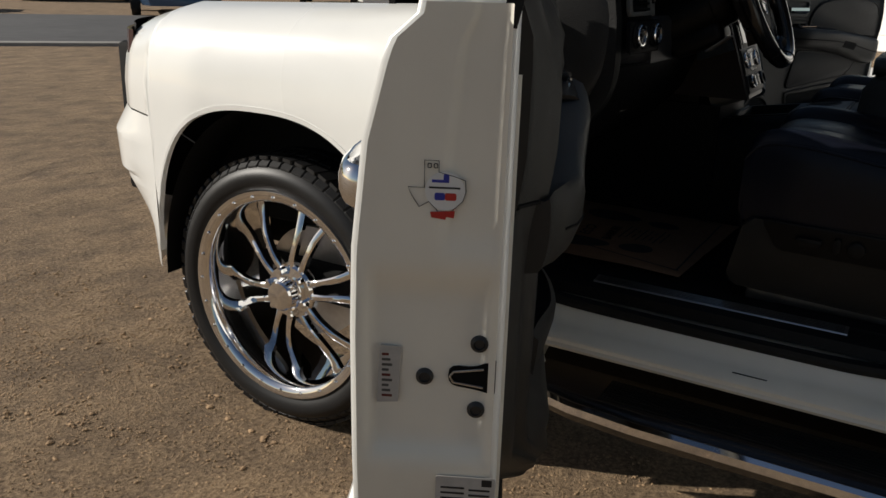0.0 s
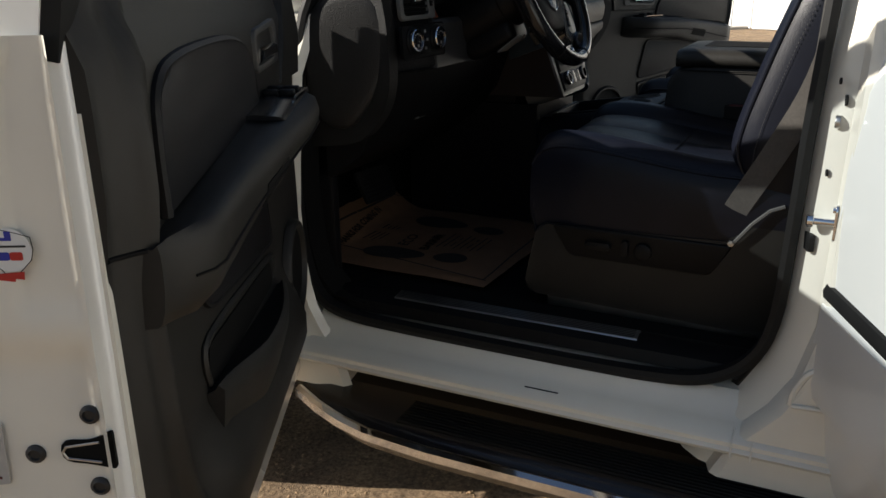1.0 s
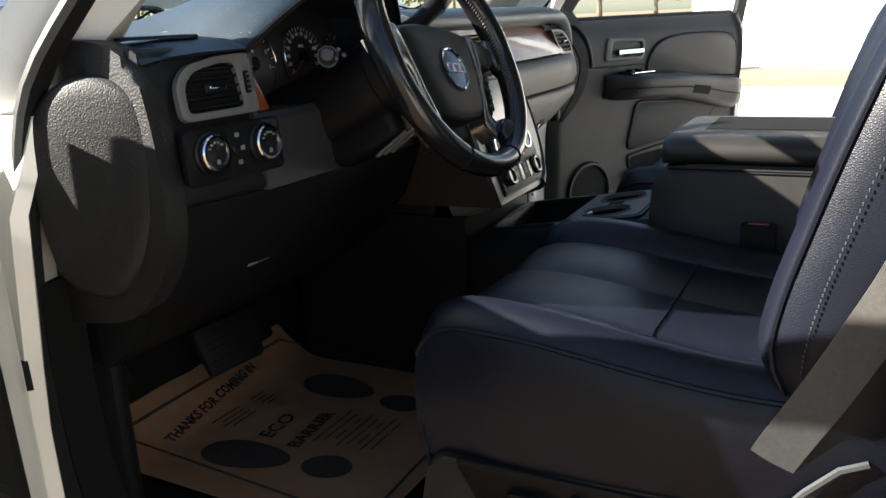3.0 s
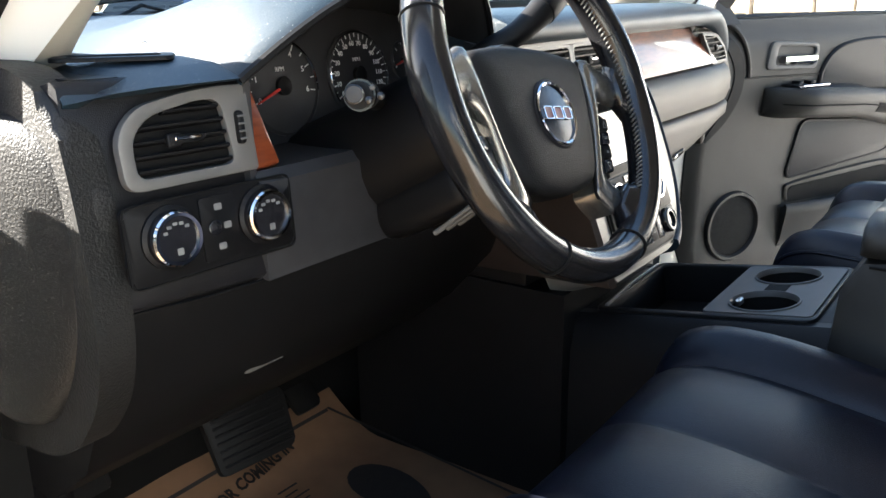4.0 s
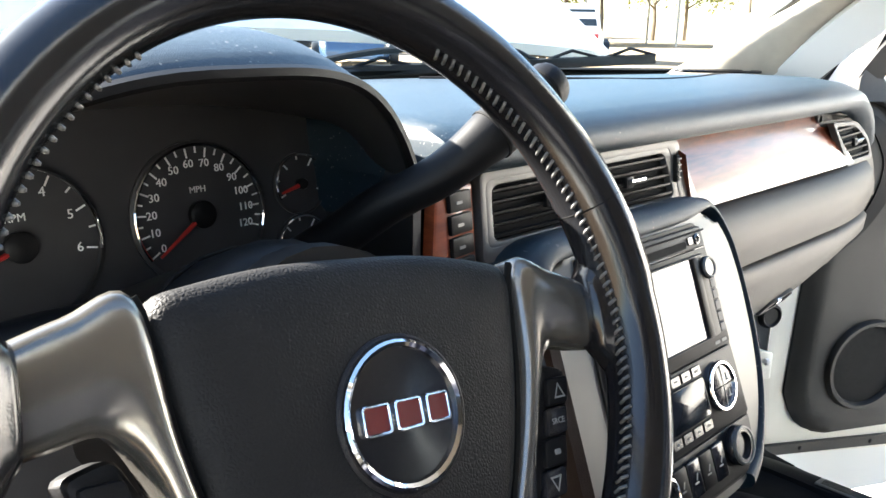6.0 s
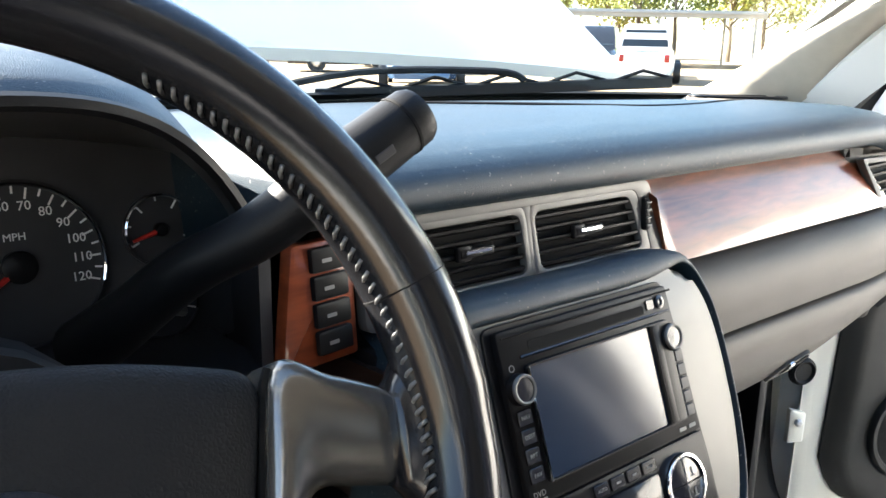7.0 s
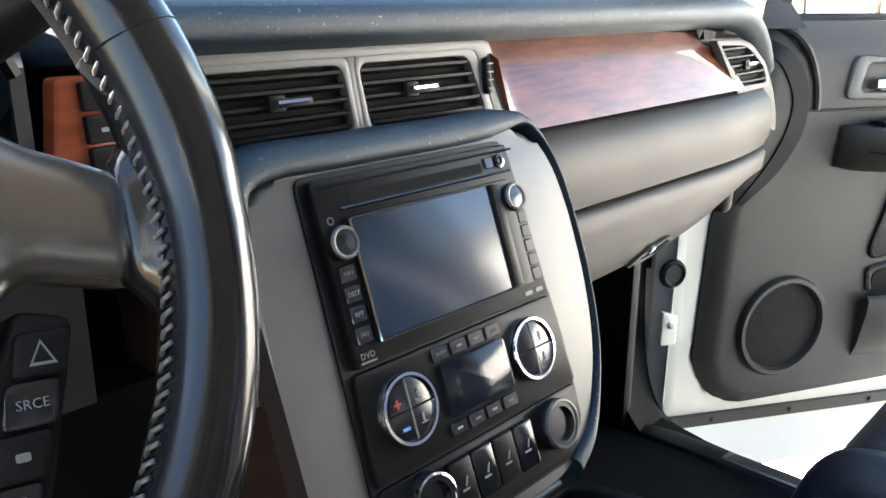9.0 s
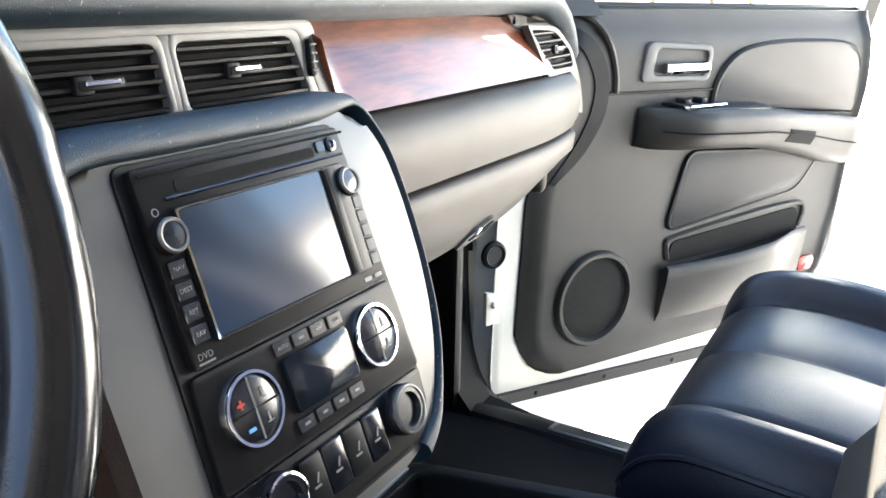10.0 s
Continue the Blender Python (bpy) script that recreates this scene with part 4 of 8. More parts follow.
    if not driver:
        arc = smooth([(0.095, 1.275, 0), (0.164, 1.252, 0), (0.204, 1.208, 0), (0.219, 1.160, 0), (0.212, 1.103, 0), (0.175, 1.036, 0), (0.116, 0.987, 0)], 4)
        inner = smooth([(0.095, 1.250, 0), (0.148, 1.230, 0), (0.178, 1.192, 0), (0.190, 1.155, 0), (0.180, 1.105, 0), (0.152, 1.046, 0), (0.108, 0.990, 0)], 4)
        band = loft([[P(o.x, n_of(o.x, o.y) + 0.001, o.y), P(o.x, n_of(o.x, o.y) + 0.006, o.y), P(i.x, n_of(i.x, i.y) + 0.003, i.y), P(i.x, n_of(i.x, i.y) - 0.002, i.y)] for o, i in zip(arc, inner)])
        part("dash_end_band", band, PLASTIC, pan, "dark moulded band beside the dash end", X, sharp=40)
        part("sail_edge", tube([X @ P(p.x + 0.020 * sstep(0.08, 0.16, p.x), n_of(p.x, p.y) + 0.001, p.y + 0.022 * sstep(1.15, 1.27, p.y)) for p in arc[:14]], 0.007, 8), TRIMV, pan)
        part("trim_groove", tube([X @ P(L, n_of(L, 1.146) + 0.001, 1.146 - 0.012 * (L - 0.2)) for L in steps(0.195, 0.50, 14)], 0.0028, 6), PLASTIC, pan)
    # padded upper insert
    ins = smooth([(0.500, 1.105, 0), (0.505, 1.150, 0), (0.540, 1.194, 0), (0.60, 1.217, 0), (0.72, 1.226, 0), (0.89, 1.222, 0), (0.955, 1.20, 0), (0.968, 1.15, 0), (0.965, 1.07, 0)], 4)
    outl = [(p.x, p.y) for p in ins]
    part("upper_insert", prism(outl, 0.0, 0.012, F(0.120), 0.008, 3), VINYL, pan, "padded vinyl insert")
    part("insert_groove", tube([F(0.124) @ Vector((u, v, 0)) for u, v in outl], 0.0085, 8), PLASTIC, pan)
    # armrest: a long soft block, deep at the front where the switches are
    def arm_ring(L):
        t = (L - 0.30) / 0.735
        dep = 0.098 * math.sin(min(1.0, t * 5.5 + 0.12) * math.pi / 2) * (1 - 0.40 * sstep(0.25, 0.90, t)) * (1 - 0.75 * sstep(0.93, 1.012, L))
        zt = curve(L, (0.30, 1.118), (0.42, 1.116), (0.60, 1.106), (0.80, 1.084), (0.95, 1.062), (1.02, 1.050))
        zb = curve(L, (0.30, 1.045), (0.34, 1.036), (0.60, 1.022), (0.74, 0.998), (0.86, 0.968), (0.95, 0.954), (1.02, 0.965))
        return [P(L, 0.10, zt + 0.004), P(L, 0.115 + dep * 0.45, zt - 0.003), P(L, 0.115 + dep * 0.80, zt + 0.001), P(L, 0.115 + dep * 0.95, zt - 0.006), P(L, 0.115 + dep, zt - 0.022), P(L, 0.115 + dep * 0.97, lerp(zt, zb, 0.55)), P(L, 0.115 + dep * 0.80, lerp(zt, zb, 0.80)), P(L, 0.115 + dep * 0.5, zb + 0.004), P(L, 0.115 + dep * 0.25, zb), P(L, 0.10, zb - 0.002)]
    arm = [arm_ring(L) for L in steps(0.30, 0.70, 14) + steps(0.73, 1.012, 14)]
    ar = part("armrest", loft(arm), TRIMV, pan, "soft vinyl armrest sweeping down to the rear", X, sharp=60)
    part("armrest_seam", tube([X @ (q[5].lerp(q[4], 0.12) + (q[4] - q[0]).normalized() * 0.0006) for q in arm[1:-2]], 0.0018, 5), DARK, ar)
    off = P(0, 0.0015, 0) - P(0, 0, 0)
    # pull pocket: a dark sheet on the armrest painted as its shade
    cup = []
    for L in steps(0.655, 0.755, 6):
        q = arm_ring(L)
        cup.append([X @ (p + off) for p in (q[4].lerp(q[5], 0.55), q[5], q[5].lerp(q[6], 0.7))] + [X @ (p - off * 3) for p in (q[5].lerp(q[6], 0.7), q[5], q[4].lerp(q[5], 0.55))])
    part("pull_cup", loft(cup), DARK, ar, "dark sheet for the shade in the armrest's pull pocket")
    sw = loft([[P(L, n, curve(L, (0.30, 1.118), (0.42, 1.116), (0.60, 1.106)) + dz) for n, dz in ((0.12, 0), (0.12, 0.006), (0.145, 0.009), (0.18, 0.006), (0.19, 0))] for L in steps(0.36, 0.60, 6)])
    swp = part("switch_panel", sw, GLOSSBLK, ar, "armrest switch panel with window buttons", X)
    for i in range(4 if driver else 2):
        part("window_switch", box((0, 0, 0), (0.026, 0.016, 0.010), 0.003, 2, X @ Matrix.Translation(P(0.40 + (i % 2) * 0.045, 0.14 + (i // 2) * 0.026, 1.1255))), PLASTIC, swp)
    part("chrome_switch_trim", tube([X @ P(0.37 + 0.1 * t, 0.187 - 0.004 * t, 1.1225) for t in steps(0, 1, 4)], 0.0022, 6), CHROME, swp)
    # inner handle in its bezel
    hz = 1.196
    part("handle_bezel", ringp(rpoly([(0.295, hz - 0.034), (0.480, hz - 0.038), (0.485, hz + 0.030), (0.31, hz + 0.040)], 0.018), rpoly([(0.325, hz - 0.022), (0.468, hz - 0.026), (0.472, hz + 0.020), (0.335, hz + 0.027)], 0.012), -0.004, 0.008, F(0.122), 0.003), GREYTRIM, pan, "grey handle surround")
    # flat dark sheet in place of the shade behind the handle
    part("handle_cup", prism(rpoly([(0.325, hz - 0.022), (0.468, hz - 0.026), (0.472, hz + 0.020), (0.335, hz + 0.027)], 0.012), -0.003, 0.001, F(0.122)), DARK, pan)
    part("door_handle", loft([[F(0.122) @ Vector((L, hz - 0.006 + dz, w)) for dz, w in ((-0.013, 0.004), (-0.015, 0.012), (-0.008, 0.018), (0.004, 0.017), (0.007, 0.010), (0.004, 0.004))] for L in steps(0.352, 0.468, 8)]), CHROME, pan, "chrome inside door handle")
    # lower insert, map pocket, speaker
    li = rpoly([(0.415, 0.862), (0.82, 0.905), (0.90, 0.99), (0.46, 1.02)], [0.03, 0.03, 0.06, 0.03], 4)
    part("lower_insert", prism(li, 0.0, 0.008, F(0.110), 0.005), VINYL, pan, "smooth vinyl insert")
    part("lower_insert_groove", tube([F(0.1145) @ Vector((u, v, 0)) for u, v in li], 0.005, 6, True), PLASTIC, pan)
    pk = []
    for L in steps(0.415, 0.86, 14):
        t = (L - 0.415) / 0.445
        d = 0.045 * math.sin(math.pi * min(1, 0.18 + t * 1.6) / 2) ** 1.0 if t < 0.6 else 0.045 * (1 - 0.75 * sstep(0.6, 1, t))
        zt = lerp(0.79, 0.815, t)
        pk.append([P(L, 0.108, zt - 0.012), P(L, 0.112 + d, zt - 0.004), P(L, 0.116 + d, zt + 0.002), P(L, 0.124 + d, zt - 0.004), P(L, 0.122 + d, zt - 0.03), P(L, 0.115 + d * 0.6, 0.69), P(L, 0.108, 0.655)])
    pko = part("map_pocket", loft(pk), TRIMV, pan, "moulded map pocket", X, sharp=60)
    # pocket opening drawn as a dark sheet, its shade put in the colour
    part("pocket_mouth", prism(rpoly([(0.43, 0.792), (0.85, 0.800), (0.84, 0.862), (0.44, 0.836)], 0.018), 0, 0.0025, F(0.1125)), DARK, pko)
    part("pocket_lip", tube([F(0.114) @ Vector((u, v, 0)) for u, v in [(p.x, p.y) for p in smooth([(0.43, 0.80, 0), (0.425, 0.83, 0), (0.45, 0.845, 0), (0.7, 0.868, 0), (0.84, 0.872, 0), (0.862, 0.85, 0), (0.85, 0.815, 0)], 3)]], 0.006, 6), TRIMV, pko)
    sp = F(0.118 if driver else 0.110) @ Matrix.Translation((0.238, 0.750, 0))
    part("speaker_ring", lathe([(0.098, -0.004), (0.097, 0.008), (0.093, 0.013), (0.086, 0.013), (0.082, 0.006), (0.081, -0.004)], sp, 48, False), TRIMV, pan, "round speaker surround")
    part("speaker_grille", lathe([(0.083, -0.004), (0.083, 0.003), (0.06, 0.006), (0.0, 0.008)], sp, 48), mat("speaker_mesh", (0.012, 0.012, 0.012), 0.7, var=0.5, scale=900, bump=1.0, bscale=1800, spec=0.08) if driver else bpy.data.materials["speaker_mesh"], pan, "black speaker grille")
    part("courtesy_lamp", prism(rrect(0.875, 0.70, 0.93, 0.735, 0.01), 0, 0.006, F(0.112), 0.003), ORANGELENS, pan, "red door reflector")
    # sail at the mirror
    sail = loft([[P(L0, n, z), P(L1s, n, z), P(L1s - 0.01, n + 0.028, z), P(L0 + 0.012, n + 0.03, z)] for z, L0, L1s, n in ((1.12, 0.085, 0.285, 0.10), (1.2, 0.085, 0.26, 0.105), (1.28, 0.095, 0.21, 0.095), (1.32, 0.12, 0.195, 0.07), (1.40, 0.16, 0.21, 0.07)) if driver or z > 1.25])
    part("mirror_sail", sail, TRIMV, pan, "dark trim corner behind the mirror", X)
    part("belt_strip", tube([X @ P(L, 0.062, 1.292) for L in steps(0.2, 1.03, 6)], 1, prof=[(0.008, -0.012), (0.010, 0.004), (0.004, 0.012), (-0.008, 0.012), (-0.008, -0.012)], up=X.to_3x3() @ Vector((0, 0, 1))), SEAL, pan)
    part("mirror_base", prism(rpoly([(0.010, 1.245), (0.27, 1.245), (0.23, 1.40), (0.17, 1.385), (0.012, 1.335)], 0.012, 2), -0.012, 0.012, F(0.012)), PLASTIC, skin, "black mirror base at the window corner")
    # outer mirror and handle
    part("outer_handle", tube([X @ P(L, OUT(1.03) - d, 1.050 + 0.004 * math.sin(t * math.pi)) for t, L, d in ((0, 0.992, 0.002), (0.08, 0.991, 0.008), (0.15, 0.985, 0.016), (0.22, 0.972, 0.022), (0.35, 0.945, 0.026), (0.5, 0.90, 0.027), (0.7, 0.845, 0.024), (0.85, 0.82, 0.016), (1, 0.81, 0.002))], 1, prof=[(0.026 * math.cos(q2), 0.011 * math.sin(q2)) for q2 in [2 * math.pi * i / 16 for i in range(16)]], up=(0, 0, 1)), CHROME, skin, "chrome outer door handle")
    part("side_moulding", loft([[X @ P(L, OUT(0.66) - a, z) for a, z in ((-0.003, 0.60), (0.016, 0.605), (0.018, 0.63), (0.008, 0.66), (-0.003, 0.665))] for L in (0.02, 0.5, 1.045)]), PAINT, skin, "white body-side moulding")
    mir = []
    for t in steps(0, 1, 10):
        sc = math.sin(math.pi * (0.12 + 0.80 * t)) ** 0.5
        c = P(0.16 - 0.03 * t, -0.10 - 0.22 * t, 1.34)
        mir.append([X @ (c + Vector((0, 0.06 * sc * math.cos(a), 0.10 * sc * math.sin(a)))) for a in [2 * math.pi * i / 16 for i in range(16)]])
    part("side_mirror", loft(mir), PAINT, skin, "white side mirror")
    if driver:
        edge_details(P, X, rear, skin)
    return skin


def edge_details(P, X, rear, parent):
    """Latch, bolts, stickers and the data label on the driver's door edge."""
    E = X @ fr(P(1.0745, 0.013, 0), P(0, 1, 0) - P(0, 0, 0), (0, 0, 1))
    D = E @ Matrix.Translation((0, 0, -0.0118))
    for u, v in ((0.044, 0.894), (-0.017, 0.850), (0.043, 0.811)):
        part("latch_bolt", lathe([(0.0105, -0.002), (0.010, 0.002), (0.0065, 0.004), (0.0055, 0.0015), (0, 0.0015)], D @ Matrix.Translation((u, v, 0)), 16), BLACKMARK, parent, "black latch bolt")
    lat = rpoly([(0.010, 0.842), (0.040, 0.838), (0.064, 0.832), (0.064, 0.876), (0.040, 0.865), (0.010, 0.866)], [0.012, 0.008, 0.004, 0.004, 0.008, 0.012], 3)
    # the slot's inner shade is a near-black sheet
    part("latch_mouth", prism(lat, -0.002, 0.0025, D), DARK, parent, "black latch slot")
    part("latch_claw", tube([D @ Vector((u, v, 0.0035)) for u, v in ((0.050, 0.864), (0.030, 0.861), (0.016, 0.859), (0.012, 0.853), (0.016, 0.846), (0.030, 0.844), (0.050, 0.841))], 0.0014, 6), STEEL, parent)
    lb = part("warning_label", prism(rpoly([(-0.072, 0.815), (-0.047, 0.817), (-0.044, 0.886), (-0.068, 0.888)], 0.001, 1), 0, 0.0008, D @ Matrix.Translation((0, 0, 0.0025))), LABEL, parent, "small faded printed label")
    for i in range(9):
        part("print_bar", prism(rrect(-0.066, 0.823 + i * 0.0065, -0.054 - 0.002 * (i % 3), 0.826 + i * 0.0065, 0.0005, 1), 0, 0.0004, D @ Matrix.Translation((0, 0, 0.0034))), GREYTRIM if i % 4 else DEEPRED, lb)
    dl = part("data_label", prism(rrect(0.0, 0.655, 0.070, 0.728, 0.003, 2), 0, 0.0008, E @ Matrix.Translation((0, 0, 0.0006))), LABEL, parent, "grey vehicle data label")
    for i in range(8):
        part("print_bar", prism(rrect(0.006, 0.712 - i * 0.0072, 0.034, 0.7145 - i * 0.0072, 0.0004, 1), 0, 0.0004, E @ Matrix.Translation((0, 0, 0.0015))), INK, dl)
        part("print_bar", prism(rrect(0.039, 0.710 - i * 0.0072, 0.064, 0.7125 - i * 0.0072, 0.0004, 1), 0, 0.0004, E @ Matrix.Translation((0, 0, 0.0015))), INK, dl)
    part("print_bar", prism(rrect(0.054, 0.717, 0.066, 0.726, 0.0004, 1), 0, 0.0004, E @ Matrix.Translation((0, 0, 0.0015))), INK, dl)
    # badge sticker: plain shapes in its colours
    S = E @ Matrix.Translation((-0.004, 1.072, 0.0005))
    st = part("badge_sticker", prism(circle(0.005, 0.0, 0.021, 28), 0, 0.0004, S), STICKER, parent, "round sticker in white, blue and red with a black outline")
    T = S @ Matrix.Translation((0, 0, 0.0005))
    ol = [(-0.017, 0.032), (-0.002, 0.032), (-0.002, 0.020), (0.014, 0.016), (0.026, 0.012), (0.027, 0.000), (0.024, -0.010), (0.012, -0.022), (0.003, -0.030), (-0.004, -0.020), (-0.012, -0.012), (-0.022, -0.018), (-0.030, -0.006), (-0.034, 0.003), (-0.017, 0.003)]
    part("sticker_outline", tube([S @ Vector((u, v, 0.0002)) for u, v in ol], 0.0005, 5, True), BLACKMARK, st)
    part("sticker_mark", prism([(-0.009, 0.009), (0.009, 0.009), (0.009, 0.018), (0.003, 0.018), (0.003, 0.012), (-0.009, 0.012)], 0, 0.0002, T), BLUEMARK, st)
    part("sticker_mark", prism(rrect(-0.006, -0.010, 0.005, -0.002, 0.002, 2), 0, 0.0002, T), BLUEMARK, st)
    part("sticker_mark", prism(rrect(0.005, -0.010, 0.017, -0.002, 0.002, 2), 0, 0.0003, T), REDMARK, st)
    part("sticker_mark", prism([(-0.010, -0.023), (0.016, -0.021), (0.015, -0.029), (0.007, -0.028), (0.006, -0.031), (-0.009, -0.029)], 0, 0.0002, T), REDMARK, st)
    part("sticker_mark", prism(rrect(-0.012, 0.0025, 0.021, 0.0045, 0.0005, 1), 0, 0.0002, T), BLACKMARK, st)
    for u in (-0.014, -0.0075):
        part("sticker_mark", ringp(rrect(u, 0.024, u + 0.0045, 0.0295, 0.001, 1), rrect(u + 0.001, 0.025, u + 0.0035, 0.0285, 0.0005, 1), 0, 0.0002, T), BLACKMARK, st)


front_door(-1, 63.6)
front_door(1, 62)


def rear_door(s, angle):
    P, X = door_space(s, (0.868, -0.872) if angle else (0.90, -0.815), angle)
    skin, rear = door_shell(P, X, 0.96, car, label="white rear door standing open" if angle else "white closed rear door")
    fo = window_frame(P, X, skin, 0.96, -0.06)
    part("side_moulding", loft([[X @ P(L, OUT(0.75) - a, z) for a, z in ((-0.003, 0.778), (0.009, 0.780), (0.011, 0.792), (0.006, 0.803), (-0.003, 0.806))] for L in (0.0, 0.5, 0.95)]), SEAL, skin, "black rubber strip along the door")
    part("lower_cladding", loft([[X @ P(L, OUT(0.66) - a, z) for a, z in ((-0.003, 0.60), (0.016, 0.605), (0.020, 0.63), (0.010, 0.768), (-0.003, 0.773))] for L in (0.0, 0.5, 0.95)]), PAINT, skin, "white body-side moulding")
    part("trim_panel", box((0, 0, 0), (0.03, 0.80, 0.68), 0.012, 2, X @ Matrix.Translation(P(0.48, 0.10, 0.93))), TRIMV, skin, "dark grey rear door trim")
    return skin


rear_door(-1, 68)
rear_door(1, 0)


# ---- dashboard ----
def fy(x):
    """Depth of the trim band across the dashboard."""
    return 0.085 + 0.6 * max(0.0, abs(x) - 0.55) ** 2


def front_edge(x):
    return 0.69 - 0.31 * (abs(x) / 0.78) ** 2.4


def pad_section(x):
    y0, yf = fy(x) - 0.004, front_edge(x)
    sh = 0.012 * sstep(0.62, 0.80, abs(x)) + 0.068 * max(0.0, (x - 0.60) / 0.2) ** 2
    return [(x, y0 + 0.03, 1.290 - sh), (x, y0 + 0.002, 1.294 - sh), (x, y0 - 0.018, 1.302 - sh), (x, y0 - 0.022, 1.312 - sh), (x, y0 - 0.014, 1.324 - sh), (x, y0 + 0.012, 1.334 - sh), (x, y0 + 0.06, 1.339 - sh), (x, lerp(y0, yf, 0.35), 1.3385 - sh), (x, lerp(y0, yf, 0.65), 1.330 - sh), (x, yf, 1.317 - sh * 0.3), (x, yf, 1.25), (x, y0 + 0.1, 1.25)]


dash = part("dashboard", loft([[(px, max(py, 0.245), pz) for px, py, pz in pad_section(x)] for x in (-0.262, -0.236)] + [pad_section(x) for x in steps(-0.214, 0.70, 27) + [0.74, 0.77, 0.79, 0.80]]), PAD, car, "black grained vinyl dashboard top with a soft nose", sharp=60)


def pad_end(x):
    """The pad's end beside the instrument hood, rounded off into it."""
    t = sstep(-0.668, -0.618, x)
    u = 1 - sstep(-0.806, -0.755, x)
    return [(px, lerp(py, max(py, 0.13), t * 0.55) + 0.022 * u * (py < 0.2), lerp(pz, min(pz, 1.306), t) - (0.030 * u + 0.024) * max(0.0, min(1.0, (pz - 1.290) / 0.03))) for px, py, pz in pad_section(x)]


part("dash_pad", loft([pad_end(x) for x in [-0.80, -0.79, -0.77, -0.74, -0.70, -0.672, -0.66, -0.65, -0.64, -0.63, -0.62]]), PAD, dash, "black vinyl pad beside the pillar", sharp=60)


def cowl_t(x):
    """How far x lies from the crest of the instrument hood: 0 at the crest, 1 at either end."""
    return min(1.0, (-0.43 - x) / 0.228 if x < -0.43 else (x + 0.43) / 0.190)


def cowl_z(x, y):
    """Top of the hump over the instruments, steep towards the middle of the car."""
    t = cowl_t(x)
    crest = curve(y, (0.03, 0.095), (0.06, 0.100), (0.10, 0.0985), (0.16, 0.090), (0.22, 0.077), (0.32, 0.048), (0.42, 0.022), (0.52, 0.004), (0.7, -0.012))
    bow = 1 - t ** (1.9 if x < -0.43 else 4.0)
    base = 1.297 + (0.044 - 0.032 * sstep(0.20, 0.0, (x + 0.658))) * sstep(0.03, 0.13, y)
    return base + max(0.0, crest - (base - 1.297) * 0.6) * bow


def cowl_y(x, y):
    return y + 0.042 * cowl_t(x) ** 2 * (1 - sstep(0.05, 0.3, y))


xs = [-0.43 - 0.228 * (1 - i / 24) ** 0.8 for i in range(25)] + [-0.43 + 0.190 * (i / 20) ** 0.8 for i in range(1, 21)]
ys = [0.030, 0.036, 0.048, 0.065] + steps(0.09, 0.62, 20)
lid = surf(lambda x, y: (x, cowl_y(x, y), cowl_z(x, y) - (0.010 if y < 0.031 else 0.004 if y < 0.037 else 0)), xs, ys)
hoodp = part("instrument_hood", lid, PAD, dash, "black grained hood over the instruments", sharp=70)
# underside of the hood, a deep dark arch round the gauges


def under_pt(x, y):
    f = sstep(0.03, 0.235, y)
    back = -0.642 + (x + 0.658) / 0.418 * 0.457
    return (lerp(x, back, f), cowl_y(x, y), lerp(cowl_z(x, 0.03) - 0.010, 1.318 + 0.032 * (1 - cowl_t(x) ** 2), f))


part("hood_underside", surf(under_pt, xs[1:-1], [0.030] + steps(0.04, 0.235, 8)), CLUSTER, hoodp, "black inner shroud")
lipline = [(x, cowl_y(x, 0.03), cowl_z(x, 0.03) - 0.006) for x in xs]
part("hood_lip", tube(lipline, 0.0045, 6), PLASTIC, hoodp)
# fixed panel edge line near the glass
part("dash_seam", tube(smooth([(0.16, 0.50, 1.3325), (0.27, 0.36, 1.3365), (0.335, 0.275, 1.3382), (0.37, 0.245, 1.3386), (0.45, 0.238, 1.3384), (0.56, 0.255, 1.3382), (0.66, 0.27, 1.331), (0.74, 0.27, 1.315)], 5), 0.0018, 5), PLASTIC, dash)
# defroster slots
for c, w in (((-0.715, 0.172), 0.105), ((0.66, 0.33), 0.14)):
    m = fr((c[0], c[1], 1.3105), (0.75, -0.66, 0), (0.66, 0.75, 0.02)) if c[0] < 0 else fr((c[0], c[1] - 0.02, 1.334), (0.75, -0.65, 0), (0.65, 0.75, 0))
    v = part("defroster_vent", ringp(rrect(-w / 2, -0.020, w / 2, 0.020, 0.012), rrect(-w / 2 + 0.012, -0.012, w / 2 - 0.012, 0.012, 0.006), 0, 0.004, m, 0.0015), PLASTIC, dash, "slotted defroster vent")
    # shade between the slots, laid in as a dark sheet
    part("vent_slot", prism(rrect(-w / 2 + 0.010, -0.013, w / 2 - 0.010, 0.013, 0.006), 0.0, 0.0015, m), DARK, v)

# core behind the trim
core = loft([[(x, fy(x) + 0.034, 1.302), (x, fy(x) + 0.034, 1.20), (x, fy(x) + 0.02, 1.05), (x, 0.30, 1.00), (x, 0.42, 1.05), (x, 0.42, 1.302)] for x in steps(-0.18, 0.785, 14)])
part("dash_core", core, PLASTIC, dash)
part("dash_core", loft([[(x, fy(x) + 0.012, 1.30), (x, fy(x) + 0.012, 1.12), (x, 0.30, 1.05), (x, 0.42, 1.1), (x, 0.42, 1.31)] for x in (-0.785, -0.7, -0.64)]), PLASTIC, dash)
